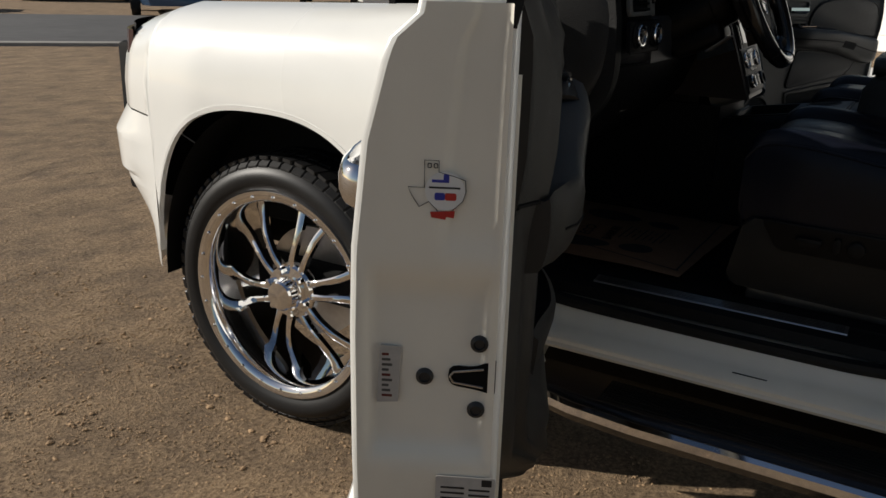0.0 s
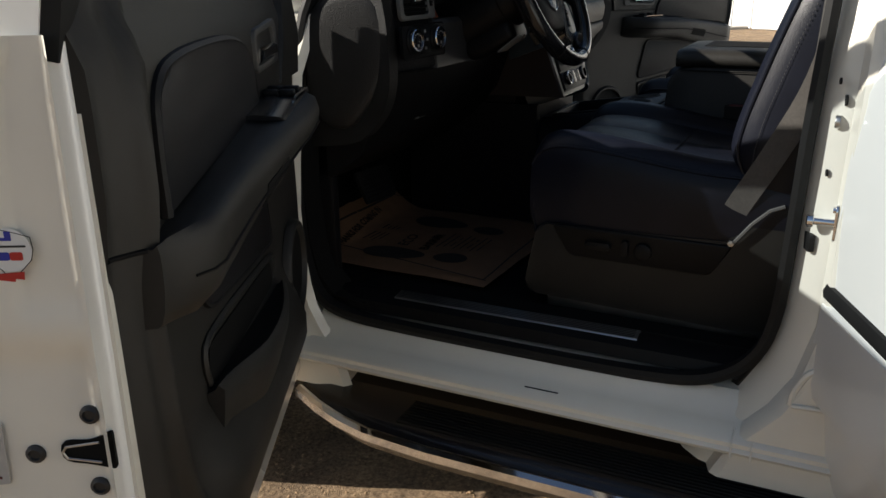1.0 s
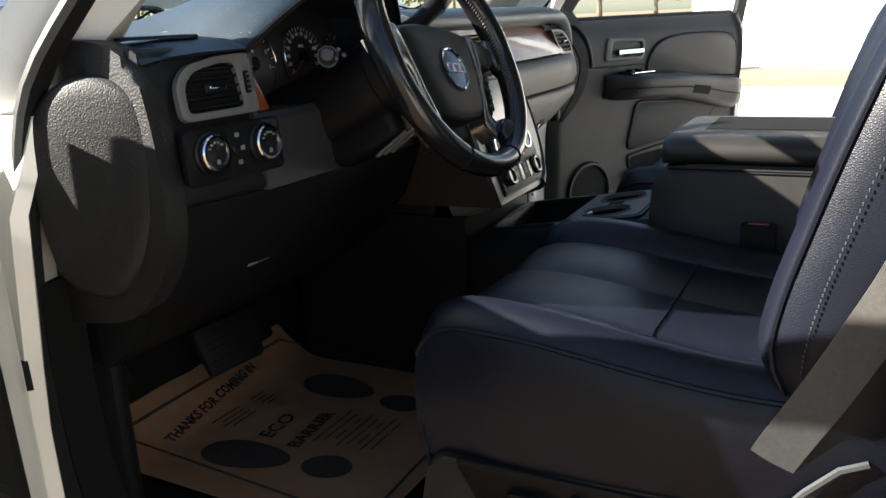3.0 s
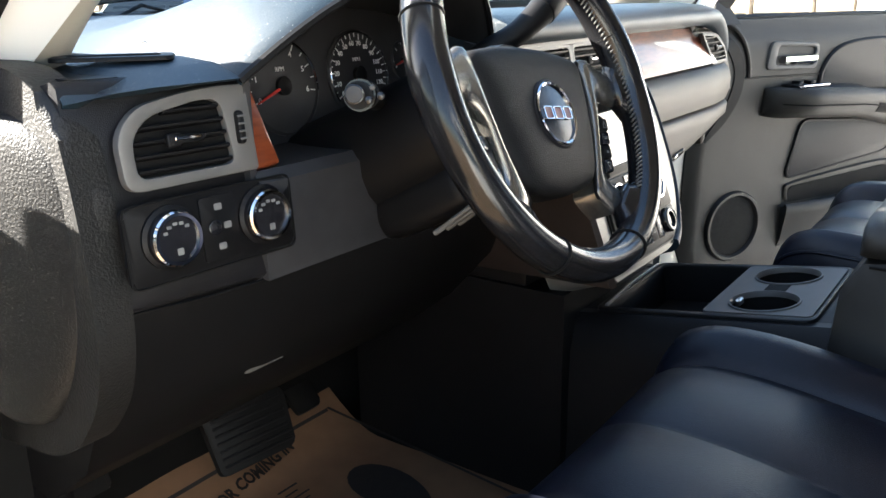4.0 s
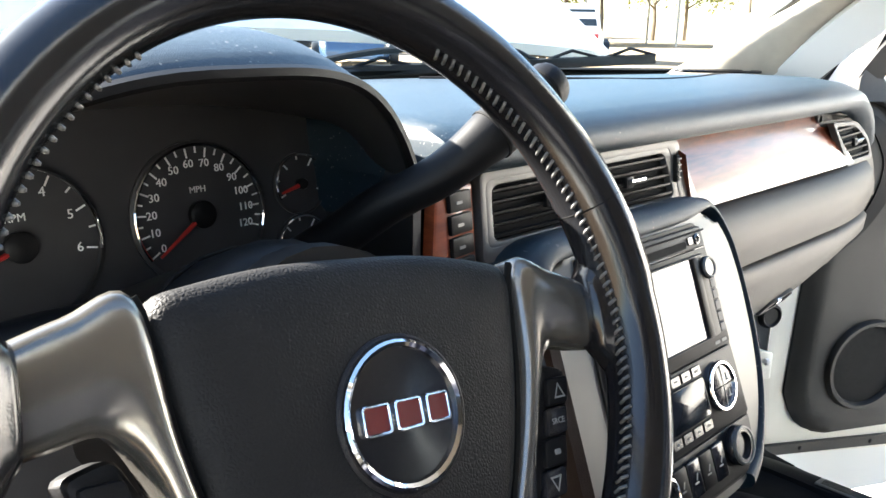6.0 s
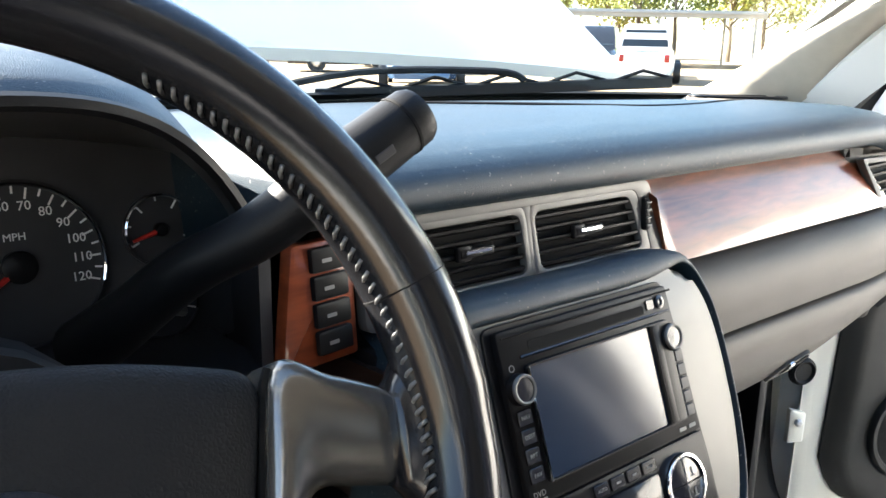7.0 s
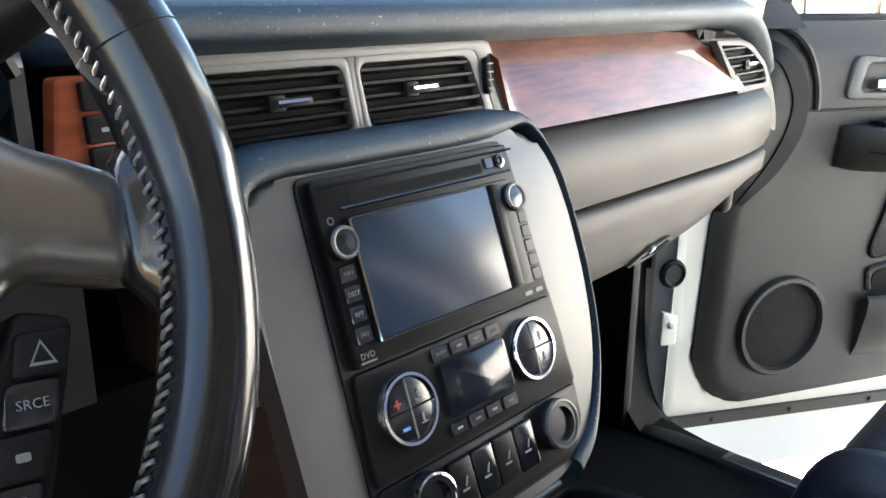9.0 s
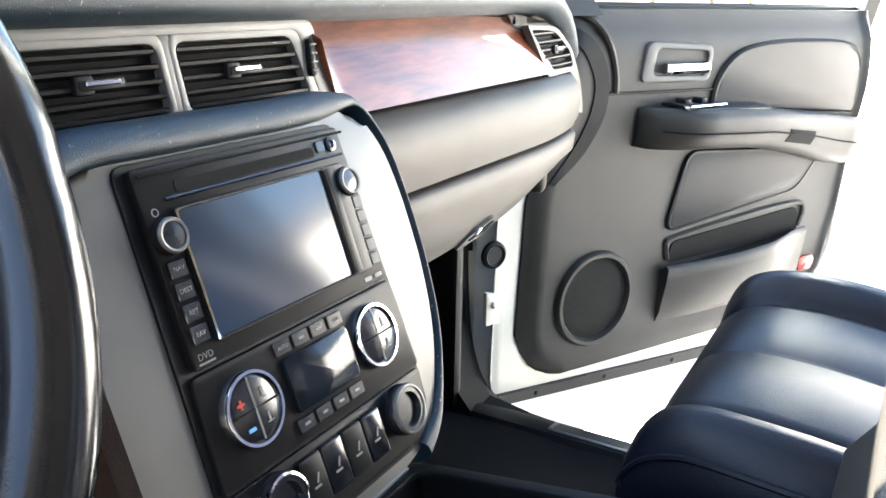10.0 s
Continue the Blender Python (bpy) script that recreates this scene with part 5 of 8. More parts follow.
part("bulkhead", surf(lambda x, v: (x, curve(v, (0, 0.50), (0.25, 0.66), (1, 0.70)), lerp(0.60, 1.28, v)), steps(-0.79, 0.79, 4), steps(0, 1, 10), (0, 0.02, 0)), CARPET, car, "dark carpeted bulkhead")


def air_vent(m, outline_out, outline_in, parent, slats, knob, label):
    """A vent: bezel, dark sheet for the shade inside, slats and a chrome thumb tab."""
    v = part("air_vent", ringp(outline_out, outline_in, -0.004, 0.0056, m, 0.0012), SATIN, parent, label)
    us, vs = [p[0] for p in outline_in], [p[1] for p in outline_in]
    u0, u1, v0, v1 = min(us), max(us), min(vs), max(vs)
    # shallow dark backing painted as the shade of a deep duct
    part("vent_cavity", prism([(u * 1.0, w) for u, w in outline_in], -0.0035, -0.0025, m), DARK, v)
    for i in range(slats):
        t = (i + 0.5) / slats
        vv = lerp(v0, v1, t)
        # trim each slat to the opening
        cuts = [lerp(p[0], q[0], (vv - p[1]) / (q[1] - p[1])) for p, q in zip(outline_in, outline_in[1:] + outline_in[:1]) if (p[1] - vv) * (q[1] - vv) < 0]
        lo, hi = min(cuts, default=u0), max(cuts, default=u1)
        sl = loft([[(u, vv - 0.0035, -0.002), (u, vv - 0.001, 0.0045), (u, vv + 0.0012, 0.005), (u, vv + 0.0022, 0.003), (u, vv + 0.0005, -0.002)] for u in steps(lo + 0.001, hi - 0.001, 4)])
        part("slat", sl, PLASTIC, v, "", m)
    if knob:
        part("thumb_tab", join(box((knob[0], knob[1], 0.006), (0.034, 0.007, 0.008), 0.002, 2), box((knob[0] - 0.012, knob[1], 0.006), (0.014, 0.012, 0.006), 0.002)), PLASTIC, v, "", m)
        part("tab_inlay", box((knob[0], knob[1] + 0.001, 0.0105), (0.026, 0.0035, 0.002), 0.0008, 1), CHROME, v, "chrome inlay", m)
    return v


def thumbwheel(m, u, v, parent):
    part("vent_wheel", box((u, v, 0.006), (0.008, 0.030, 0.010), 0.003), PLASTIC, parent, "black vent thumbwheel", m)
    for i in range(4):
        part("wheel_rib", box((u, v - 0.010 + i * 0.0067, 0.0115), (0.0078, 0.0018, 0.002), 0.0005, 1), SATIN, parent, "", m)


# centre vents in one satin bezel
CV = fr((0, 0.083, 1.2585), (1, 0, 0), (0, 0.12, 1))
trim = part("centre_vent_bezel", ringp(rpoly([(-0.165, -0.040), (0.172, -0.046), (0.146, 0.036), (-0.165, 0.036)], 0.008), rpoly([(-0.158, -0.028), (0.150, -0.030), (0.128, 0.029), (-0.158, 0.029)], 0.008), -0.004, 0.0062, CV, 0.0008), SATIN, dash, "satin silver bezel round the centre vents")
air_vent(CV, rpoly([(-0.160, -0.031), (-0.003, -0.031), (-0.010, 0.031), (-0.160, 0.031)], 0.010), rpoly([(-0.150, -0.024), (-0.009, -0.024), (-0.016, 0.024), (-0.150, 0.024)], 0.009), trim, 5, (-0.064, 0.002), "centre air vent with black slats")
air_vent(CV, rpoly([(0.000, -0.031), (0.152, -0.031), (0.132, 0.031), (-0.006, 0.031)], 0.010), rpoly([(0.007, -0.024), (0.138, -0.024), (0.119, 0.024), (0.000, 0.024)], 0.009), trim, 5, (0.062, 0.002), "centre air vent with black slats")
thumbwheel(CV, 0.139, 0.006, trim)
part("vent_divider", prism(rpoly([(-0.0055, -0.030), (0.0025, -0.030), (-0.0035, 0.030), (-0.0125, 0.030)], 0.001, 1), -0.004, 0.0053, CV, 0.0006), SATIN, trim)

# wood panel on the passenger's side
zt = lambda x: curve(x, (0.14, 1.2945), (0.35, 1.294), (0.62, 1.286))
zb = lambda x: curve(x, (0.14, 1.2945), (0.172, 1.214), (0.62, 1.216))
wx = [0.146] + steps(0.152, 0.172, 4) + steps(0.19, 0.618, 24)
wend = lambda x, v: x + sstep(0.45, 0.618, x) * (0.036 - 0.044 * v)
wp = surf(lambda x, v: (wend(x, v), fy(x) - 0.014 + 0.036 * v - 0.002 * math.sin(math.pi * (0.12 + 0.76 * v)), lerp(zb(x), zt(x), v)), wx, steps(0, 1, 10), (0, 0.012, 0))
part("wood_trim", wp, WOOD, dash, "glossy lacquered burl wood panel", sharp=60)
# outer passenger vent
PV = fr((0.672, 0.088, 1.2475), (1, 0.05, 0), (0, 0.16, 1))
pb = rpoly([(-0.034, -0.039), (0.082, -0.038), (0.070, -0.006), (0.014, 0.027), (-0.094, 0.031)], [0.004, 0.012, 0.02, 0.025, 0.006])
pi = rpoly([(-0.024, -0.030), (0.070, -0.031), (0.060, -0.009), (0.006, 0.020), (-0.080, 0.024)], [0.004, 0.010, 0.018, 0.022, 0.005])
pvent = air_vent(PV, pb, pi, dash, 5, (0.008, -0.004), "silver-framed outer air vent")
pvent.data.materials[0] = GREYTRIM
# driver's vent and wood strip
DV = fr((-0.695, 0.086, 1.2475), (1, -0.12, 0), (0, 0.10, 1))
db = rpoly([(-0.078, -0.040), (0.052, -0.038), (0.048, 0.040), (0.0, 0.040), (-0.060, 0.030), (-0.080, 0.008)], [0.014, 0.004, 0.004, 0.02, 0.03, 0.02])
di = rpoly([(-0.066, -0.030), (0.028, -0.029), (0.020, 0.029), (-0.004, 0.030), (-0.050, 0.021), (-0.067, 0.004)], [0.010, 0.010, 0.012, 0.02, 0.025, 0.02])
dvent = air_vent(DV, db, di, dash, 5, (-0.018, -0.001), "satin silver side air vent with black slats")
thumbwheel(DV, 0.036, 0.002, dvent)
WS_ = fr((-0.695, 0.101, 1.2475), (1, 0, 0), (0, 0.55, 1))
part("wood_trim", prism(rpoly([(0.0535, -0.044), (0.086, -0.044), (0.089, 0.041), (0.0555, 0.041)], 0.003, 2), -0.010, 0.0, WS_, 0.003), WOODRED, dash, "red-brown lacquered wood strip")
# wood strip with buttons right of the instruments
RV = fr((-0.205, 0.080, 1.252), (1, 0.15, 0), (0, 0.12, 1))
rs = part("wood_trim", prism(rpoly([(-0.030, -0.045), (0.034, -0.045), (0.036, 0.036), (-0.014, 0.036)], 0.003, 2), -0.004, 0.006, RV, 0.003), WOODRED, dash, "red-brown lacquered wood strip with switches")
for i in range(4):
    b = part("dash_switch", prism(rrect(-0.002, -0.038 + i * 0.018, 0.027, -0.022 + i * 0.018, 0.002, 2), 0, 0.010, RV, 0.0015), PLASTIC, rs, "small black switch")
    part("switch_mark", prism(rrect(0.006, -0.032 + i * 0.018, 0.014, -0.0295 + i * 0.018, 0.0005, 1), 0.010, 0.0104, RV), WHITEMARK, b)

# rounded pad that closes the dash round the outer vent
ep = rpoly([(0.56, 1.195), (0.800, 1.125), (0.806, 1.160), (0.797, 1.195), (0.772, 1.236), (0.735, 1.266), (0.68, 1.289), (0.56, 1.298)], [0.005, 0.02, 0.03, 0.05, 0.05, 0.05, 0.04, 0.005], 3)
part("end_pad", prism(ep, -0.20, 0.0, fr((0, 0.091, 1.2), (1, 0, 0), (0, 0.10, 1)) @ Matrix.Translation((0, -1.2, 0)), 0.018, 4), WARMLITV, dash, "rounded vinyl dash end round the vent, tinted tan for ground light", sharp=70)

# lower passenger dash and glove box
er = lambda x: fy(x) + 0.055 * sstep(0.735, 0.815, x) ** 1.5
lp = loft([[(x, er(x) + 0.004, 1.214), (x, er(x) - 0.022, 1.2085), (x, er(x) - 0.034, 1.195), (x, er(x) - 0.040, 1.175), (x, er(x) - 0.038, 1.152), (x, er(x) - 0.032, 1.133 - 0.0), (x, er(x) + 0.02, 1.130), (x, er(x) + 0.05, 1.20)] for x in steps(0.165, 0.73, 16) + [0.745, 0.76, 0.775, 0.788, 0.798]])
part("lower_dash_pad", lp, WARMLITV, dash, "dark vinyl lower dash pad, tinted tan for ground light", sharp=60)
gz = lambda x: curve(x, (0.16, 1.008), (0.5, 1.022), (0.74, 1.062))
gb = loft([[(x, er(x) - 0.028, 1.1285), (x, er(x) - 0.036, 1.121), (x, er(x) - 0.034, 1.10), (x, er(x) - 0.022, lerp(1.128, gz(x), 0.55)), (x, er(x) + 0.002, lerp(1.128, gz(x), 0.88)), (x, er(x) + 0.024, gz(x)), (x, er(x) + 0.12, gz(x) - 0.01), (x, er(x) + 0.12, 1.12)] for x in [0.172, 0.178] + steps(0.2, 0.70, 14) + [0.735, 0.75, 0.765, 0.778]])
glove = part("glove_box", gb, WARMLITV, dash, "dark vinyl glove box door, tinted tan for ground light", sharp=60)
GL = fr((0.445, er(0.445) - 0.0075, 1.044), (1, 0, 0), (0, -0.67, 1)) @ Matrix.Scale(0.8, 4)
part("glove_latch", prism(rpoly([(-0.045, -0.026), (0.030, -0.018), (0.048, 0.016), (0.030, 0.022), (-0.02, 0.004)], 0.010), -0.006, 0.003, GL, 0.002), GREYTRIM, glove, "grey glove box latch")
# dark sheet for the shade under the latch
part("latch_recess", prism(rpoly([(-0.020, -0.012), (0.034, -0.006), (0.044, 0.012), (0.030, 0.016)], 0.006), 0.002, 0.0045, GL), DARK, glove)
part("glove_lock", lathe([(0.007, 0), (0.007, 0.004), (0.004, 0.005), (0, 0.005)], GL @ Matrix.Translation((-0.005, 0.006, 0.002)), 12), CHROME, glove)
# rounded right-hand end of the dash
part("dash_end_cap", box((0.795, 0.235, 1.15), (0.03, 0.20, 0.28), 0.03, 3), WARMLITV, dash, "dark plastic dash end")
part("knee_panel", loft([[(x, fy(x) + 0.10, 1.02), (x, 0.34, 0.98), (x, 0.42, 0.9), (x, 0.45, 0.98), (x, 0.3, 1.06)] for x in (0.17, 0.45, 0.78)]), PLASTIC, dash)

# driver's left panel below the vent
dp = loft([[(x, fy(x) + 0.006, 1.30), (x, fy(x) - 0.002, 1.294), (x, fy(x) - 0.004, 1.20), (x, fy(x) - 0.012, 1.13), (x, fy(x) - 0.018, 1.108), (x, fy(x) - 0.010, 1.100), (x, fy(x) + 0.05, 1.10), (x, fy(x) + 0.05, 1.29)] for x in [-0.802, -0.795, -0.78, -0.74, -0.7, -0.66, -0.642, -0.636]])
drv = part("driver_dash_panel", dp, VINYL, dash, "black grained panel by the driver's door", sharp=60)
SP = fr((-0.695, 0.0775, 1.166), (1, -0.06, 0), (0, 0.07, 1))
swp = part("light_switch_panel", prism(rrect(-0.090, -0.036, 0.084, 0.032, 0.008), -0.004, 0.004, SP, 0.002), PLASTIC, drv, "black panel with headlamp and pedal switches")
part("panel_groove", tube([SP @ Vector((u, v, 0.0035)) for u, v in rrect(-0.091, -0.037, 0.085, 0.033, 0.008)], 0.0013, 5, True), DARK, swp)
for u in (-0.050, 0.049):
    k = SP @ Matrix.Translation((u, 0.001, 0.003))
    kn = part("rotary_knob", lathe([(0.028, 0), (0.028, 0.004), (0.0245, 0.006), (0.0235, 0.010)], k, 36, False), PLASTIC, swp, "round black switch with a chrome ring")
    part("knob_ring", lathe([(0.0235, 0.006), (0.024, 0.014), (0.0225, 0.016), (0.0195, 0.016), (0.019, 0.012)], k, 36, False), CHROME, kn)
    part("knob_face", lathe([(0.0195, 0.010), (0.0195, 0.0135), (0.0, 0.0142)], k, 36), GLOSSBLK, kn)
    for i in range(5):
        a = radians(150 - i * 26)
        part("knob_mark", prism(rrect(-0.0022, -0.0014, 0.0022, 0.0014, 0.0004, 1), 0.0143, 0.0147, k @ Matrix.Translation((0.0135 * math.cos(a), 0.0135 * math.sin(a), 0))), WHITEMARK, kn)
    part("knob_mark", prism(rrect(-0.003, -0.014, 0.003, -0.008, 0.001, 2), 0.0143, 0.0147, k), WHITEMARK, kn)
part("switch_button", prism(rrect(-0.019, -0.030, 0.020, 0.028, 0.003), 0.004, 0.006, SP, 0.001), PLASTIC, swp)
for u, v in ((0.0, 0.018), (0.008, 0.0), (0.0, -0.018)):
    part("switch_mark", prism(rrect(u - 0.004, v - 0.003, u + 0.004, v + 0.003, 0.0012, 2), 0.006, 0.0064, SP), WHITEMARK, swp)
part("switch_nub", lathe([(0.007, 0.005), (0.007, 0.008), (0.005, 0.009), (0, 0.009)], SP @ Matrix.Translation((-0.006, 0.0, 0)), 12), GLOSSBLK, swp)
# knee bolster under it
kb = loft([[(x, fy(x) - 0.004, 1.098), (x, fy(x) - 0.002, 1.085), (x, fy(x) + 0.03, 1.00), (x, 0.19, 0.92), (x, 0.27, 0.86), (x, 0.36, 0.88), (x, 0.3, 1.09)] for x in steps(-0.79, -0.175, 10)])
part("knee_bolster", kb, PLASTIC, dash, "black plastic knee panel under the column", sharp=50)
part("bolster_seam", tube([(-0.79, fy(-0.79) - 0.010, 1.0995), (-0.70, 0.083, 1.0995), (-0.61, 0.075, 1.0995)], 0.002, 5), DARK, dash)
# end of the dash by the hinge post
EC = [(0.335, 1.29), (0.25, 1.318), (0.16, 1.308), (0.118, 1.28), (0.103, 1.20), (0.098, 1.115), (0.100, 1.07), (0.115, 1.02), (0.155, 0.97), (0.20, 0.945), (0.335, 0.93)]
ecm = Matrix(((0, 0, -1, -0.775), (1, 0, 0, 0), (0, 1, 0, 0), (0, 0, 0, 1)))
cap = part("dash_end_cap", prism(rpoly(EC, 0.03, 4), 0, 0.036, ecm, 0.012, 4), ENDPL, dash, "black dash end panel beside the door")
fz = rpoly([(0.112, 1.245), (0.17, 1.276), (0.235, 1.270), (0.282, 1.22), (0.290, 1.10), (0.27, 1.0), (0.205, 0.972), (0.155, 1.022), (0.118, 1.09), (0.098, 1.18)], 0.045, 5)
fzc = [(sum(p[0] for p in fz) / len(fz)), (sum(p[1] for p in fz) / len(fz))]
cov = loft([[ecm @ Vector((fzc[0] + (u - fzc[0]) * k2, fzc[1] + (v - fzc[1]) * k2, w + 0.26 * (fzc[0] + (u - fzc[0]) * k2 - 0.215))) for u, v in fz] for k2, w in ((1.0, 0.030), (0.995, 0.046), (0.97, 0.054), (0.92, 0.0585), (0.80, 0.061), (0.5, 0.0625), (0.1, 0.063))])
part("fuse_cover", cov, ENDPL, cap, "oval black fuse cover", sharp=60)

# ---- instruments ----
CL = fr((-0.43, 0.212, 1.265), (1, 0, 0), (0, 0.16, 1))
clus = part("instrument_panel", prism(rpoly([(-0.215, -0.075), (0.245, -0.075), (0.240, 0.064), (0.10, 0.096), (-0.10, 0.096), (-0.20, 0.03)], 0.03), -0.02, 0.0, CL), CLUSTER, dash, "black instrument cluster with white-on-black gauges")
part("cluster_shelf", loft([[(x, 0.235, 1.198 + 0.0), (x, 0.08, 1.205), (x, 0.07, 1.195), (x, 0.07, 1.10), (x, 0.235, 1.10)] for x in (-0.645, -0.45, -0.22)]), CLUSTER, clus)
for xf, xb, th in ((-0.650, -0.640, 0.008), (-0.240, -0.190, 0.008)):
    wl = loft([[(x, y, 1.10), (x + th, y, 1.10), (x + th, y, z), (x, y, z)] for x, y, z in ((xf, 0.078, 1.294), (lerp(xf, xb, 0.5), 0.15, 1.306), (xb, 0.235, 1.322))])
    part("cluster_wall", wl, CLUSTER, clus)


TICKS = []
for size in (0.0075, 0.005):
    one = box((0, 0, 0), (size, 0.0013, 0.0006))
    TICKS.append(bpy.data.meshes.new("tick_mark"))
    one.to_mesh(TICKS[-1])
    one.free()
    TICKS[-1].materials.append(DIALMARK)


def gauge(u, v, r, a0, a1, ticks, needle, numbers=(), size=0.008, text="", arc=None):
    """A round gauge: dark face, chrome arc, ticks, numbers and a red needle."""
    m = CL @ Matrix.Translation((u, v, 0))
    g = part("gauge", lathe([(r * 1.06, 0), (r * 1.06, 0.003), (r, 0.005), (r * 0.985, 0.0015), (0, 0.0015)], m, 40), CLUSTER, clus, "black dial with white marks and red needle")
    b0, b1 = arc or (a0, a1)
    part("gauge_arc", tube([m @ Vector((r * math.cos(radians(a)), r * math.sin(radians(a)), 0.005)) for a in steps(b0, b1, 28)], 0.0011, 5), CHROME, g)
    for i in range(ticks):
        a = radians(lerp(a0, a1, i / (ticks - 1)))
        tick = new("tick_mark", TICKS[i % 2])
        tick.parent = g
        tick.matrix_basis = m @ Matrix.Rotation(a, 4, "Z") @ Matrix.Translation((r * 0.93 - (0 if i % 2 else 0.002), 0, 0.0022))
    for i, num in enumerate(numbers):
        a = radians(lerp(a0, a1, i / (len(numbers) - 1)))
        words(num, size, m @ Matrix.Translation((r * 0.74 * math.cos(a), r * 0.74 * math.sin(a), 0.002)), DIALMARK, g, "dial_number")
    if text:
        words(text, size * 0.8, m @ Matrix.Translation((0, r * 0.36, 0.002)), DIALMARK, g, "dial_text")
    a = radians(needle)
    d = Vector((math.cos(a), math.sin(a), 0))
    nd = tube([m @ (d * r * 0.12 + Vector((0, 0, 0.006))), m @ (d * r * 0.88 + Vector((0, 0, 0.006)))], [0.0022, 0.0011], 6)
    part("needle", nd, REDMARK, g, "red needle")
    part("needle_hub", lathe([(r * 0.2, 0.002), (r * 0.2, 0.007), (r * 0.16, 0.0085), (0, 0.009)], m, 24), PLASTIC, g)
    return g


gauge(0.087, 0.000, 0.054, 212, -18, 25, 215, [str(i) for i in range(0, 130, 10)], 0.0088, "MPH")
gauge(-0.047, -0.002, 0.054, 200, -10, 13, 200, [str(i) for i in range(7)], 0.0095, "RPM")
gauge(0.182, 0.012, 0.025, 205, -20, 7, 195, (), 0.005)
gauge(0.178, -0.040, 0.025, 205, -20, 7, 200, (), 0.005)
gauge(-0.130, 0.012, 0.024, 200, -20, 7, 190, (), 0.005)
gauge(-0.125, -0.040, 0.026, 180, 0, 5, 25, ["", "1/2", ""], 0.0065)

# ---- centre stack ----
ST = fr((0, 0.010, 1.1757), (1, 0, 0), (0, 0.38, 1))
k = 1.036
V_ = lambda z: (z - 1.18) * k
stack_out = [(-0.150, V_(0.972)), (0.080, V_(0.972)), (0.118, V_(0.993)), (0.150, V_(1.045)), (0.163, V_(1.10)), (0.164, V_(1.165)), (0.157, V_(1.205)), (0.135, V_(1.235)), (-0.130, V_(1.232)), (-0.149, V_(1.20)), (-0.158, V_(1.08))]
so = rpoly(stack_out, [0.02, 0.03, 0.04, 0.05, 0.06, 0.05, 0.03, 0.03, 0.02, 0.03, 0.05], 4)
stack = part("dash_centre_panel", prism(so, -0.10, -0.002, ST, 0.008, 3), SILVER, dash, "silver centre stack surround")
hood_path = [(0.092, V_(0.970)), (0.123, V_(0.990)), (0.155, V_(1.042)), (0.168, V_(1.10)), (0.169, V_(1.165)), (0.162, V_(1.207)), (0.141, V_(1.239)), (0.11, V_(1.245)), (0.05, V_(1.243)), (-0.05, V_(1.243)), (-0.134, V_(1.240)), (-0.156, V_(1.207)), (-0.163, V_(1.15)), (-0.165, V_(1.11))]
hp2 = smooth([(u, v, 0) for u, v in hood_path], 5)
pr = [(0.010, -0.10), (0.012, -0.016), (0.008, -0.004), (0.001, 0.003), (-0.007, 0.0055), (-0.012, 0.004), (-0.014, -0.002), (-0.014, -0.10)]
rings = []
for i, p in enumerate(hp2):
    t = (hp2[min(i + 1, len(hp2) - 1)] - hp2[max(i - 1, 0)]).normalized()
    nrm = Vector((t.y, -t.x, 0))
    if nrm.dot(p - Vector((0, V_(1.08), 0))) < 0:
        nrm = -nrm
    slim = 0.14 + 0.86 * (1 - sstep(0.085, 0.165, p.x))
    rings.append([ST @ (p + nrm * a * slim + Vector((0, 0, b * slim if b > -0.05 else b))) for a, b in pr])
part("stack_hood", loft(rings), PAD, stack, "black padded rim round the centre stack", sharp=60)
part("stack_edge", tube([ST @ Vector((u, v, -0.006)) for u, v in so[4:22]], 0.0022, 5), SATIN, stack)
part("stack_body", loft([[(-0.165, -0.03, z), (0.165, -0.03, z), (0.165, 0.4, z), (-0.165, 0.4, z)] if z > 1.0 else [(-0.165, 0.0, z), (0.165, 0.0, z), (0.165, 0.4, z), (-0.165, 0.4, z)] for z in (0.60, 0.95)]), PLASTIC, stack)
part("stack_flank", loft([[(-0.166, lerp(0.008, 0.002, t) + 0.38 * (z - 1.1757), z), (-0.156, 0.001 + 0.38 * (z - 1.1757), z), (-0.156, 0.2, z), (-0.184, 0.2, z)] for z, t in ((0.975, 0.2), (1.08, 0.6), (1.20, 1))]), BROWNV, stack, "dark brown vinyl side of the centre stack")
part("stack_body", box((0, 0.16, 1.08), (0.335, 0.20, 0.26), 0.01), PLASTIC, stack)

# black face of the radio and climate panels
bez = rpoly([(-0.110, V_(0.981)), (0.087, V_(0.981)), (0.108, V_(1.003)), (0.113, V_(1.06)), (0.098, V_(1.228)), (-0.103, V_(1.228)), (-0.107, V_(1.06))], [0.006, 0.01, 0.03, 0.03, 0.008, 0.008, 0.01], 3)
face = part("stack_face", prism(bez, -0.004, 0.0005, ST, 0.0005, 1), PLASTIC, stack, "black panel behind the radio and climate controls")
radio = part("radio", prism(rpoly([(-0.0965, V_(1.1076)), (0.103, V_(1.1076)), (0.096, V_(1.224)), (-0.096, V_(1.224))], 0.003, 2), 0.0, 0.006, ST, 0.0015), PLASTIC, stack, "black navigation radio with touch screen and chrome knobs")
R_ = ST @ Matrix.Translation((0, 0, 0.006))
# slot opening as a dark strip, shade by colour only
part("disc_slot", prism(rrect(-0.068, V_(1.2065), 0.062, V_(1.2135), 0.002, 2), 0, 0.0006, R_), DARK, radio, "disc slot")
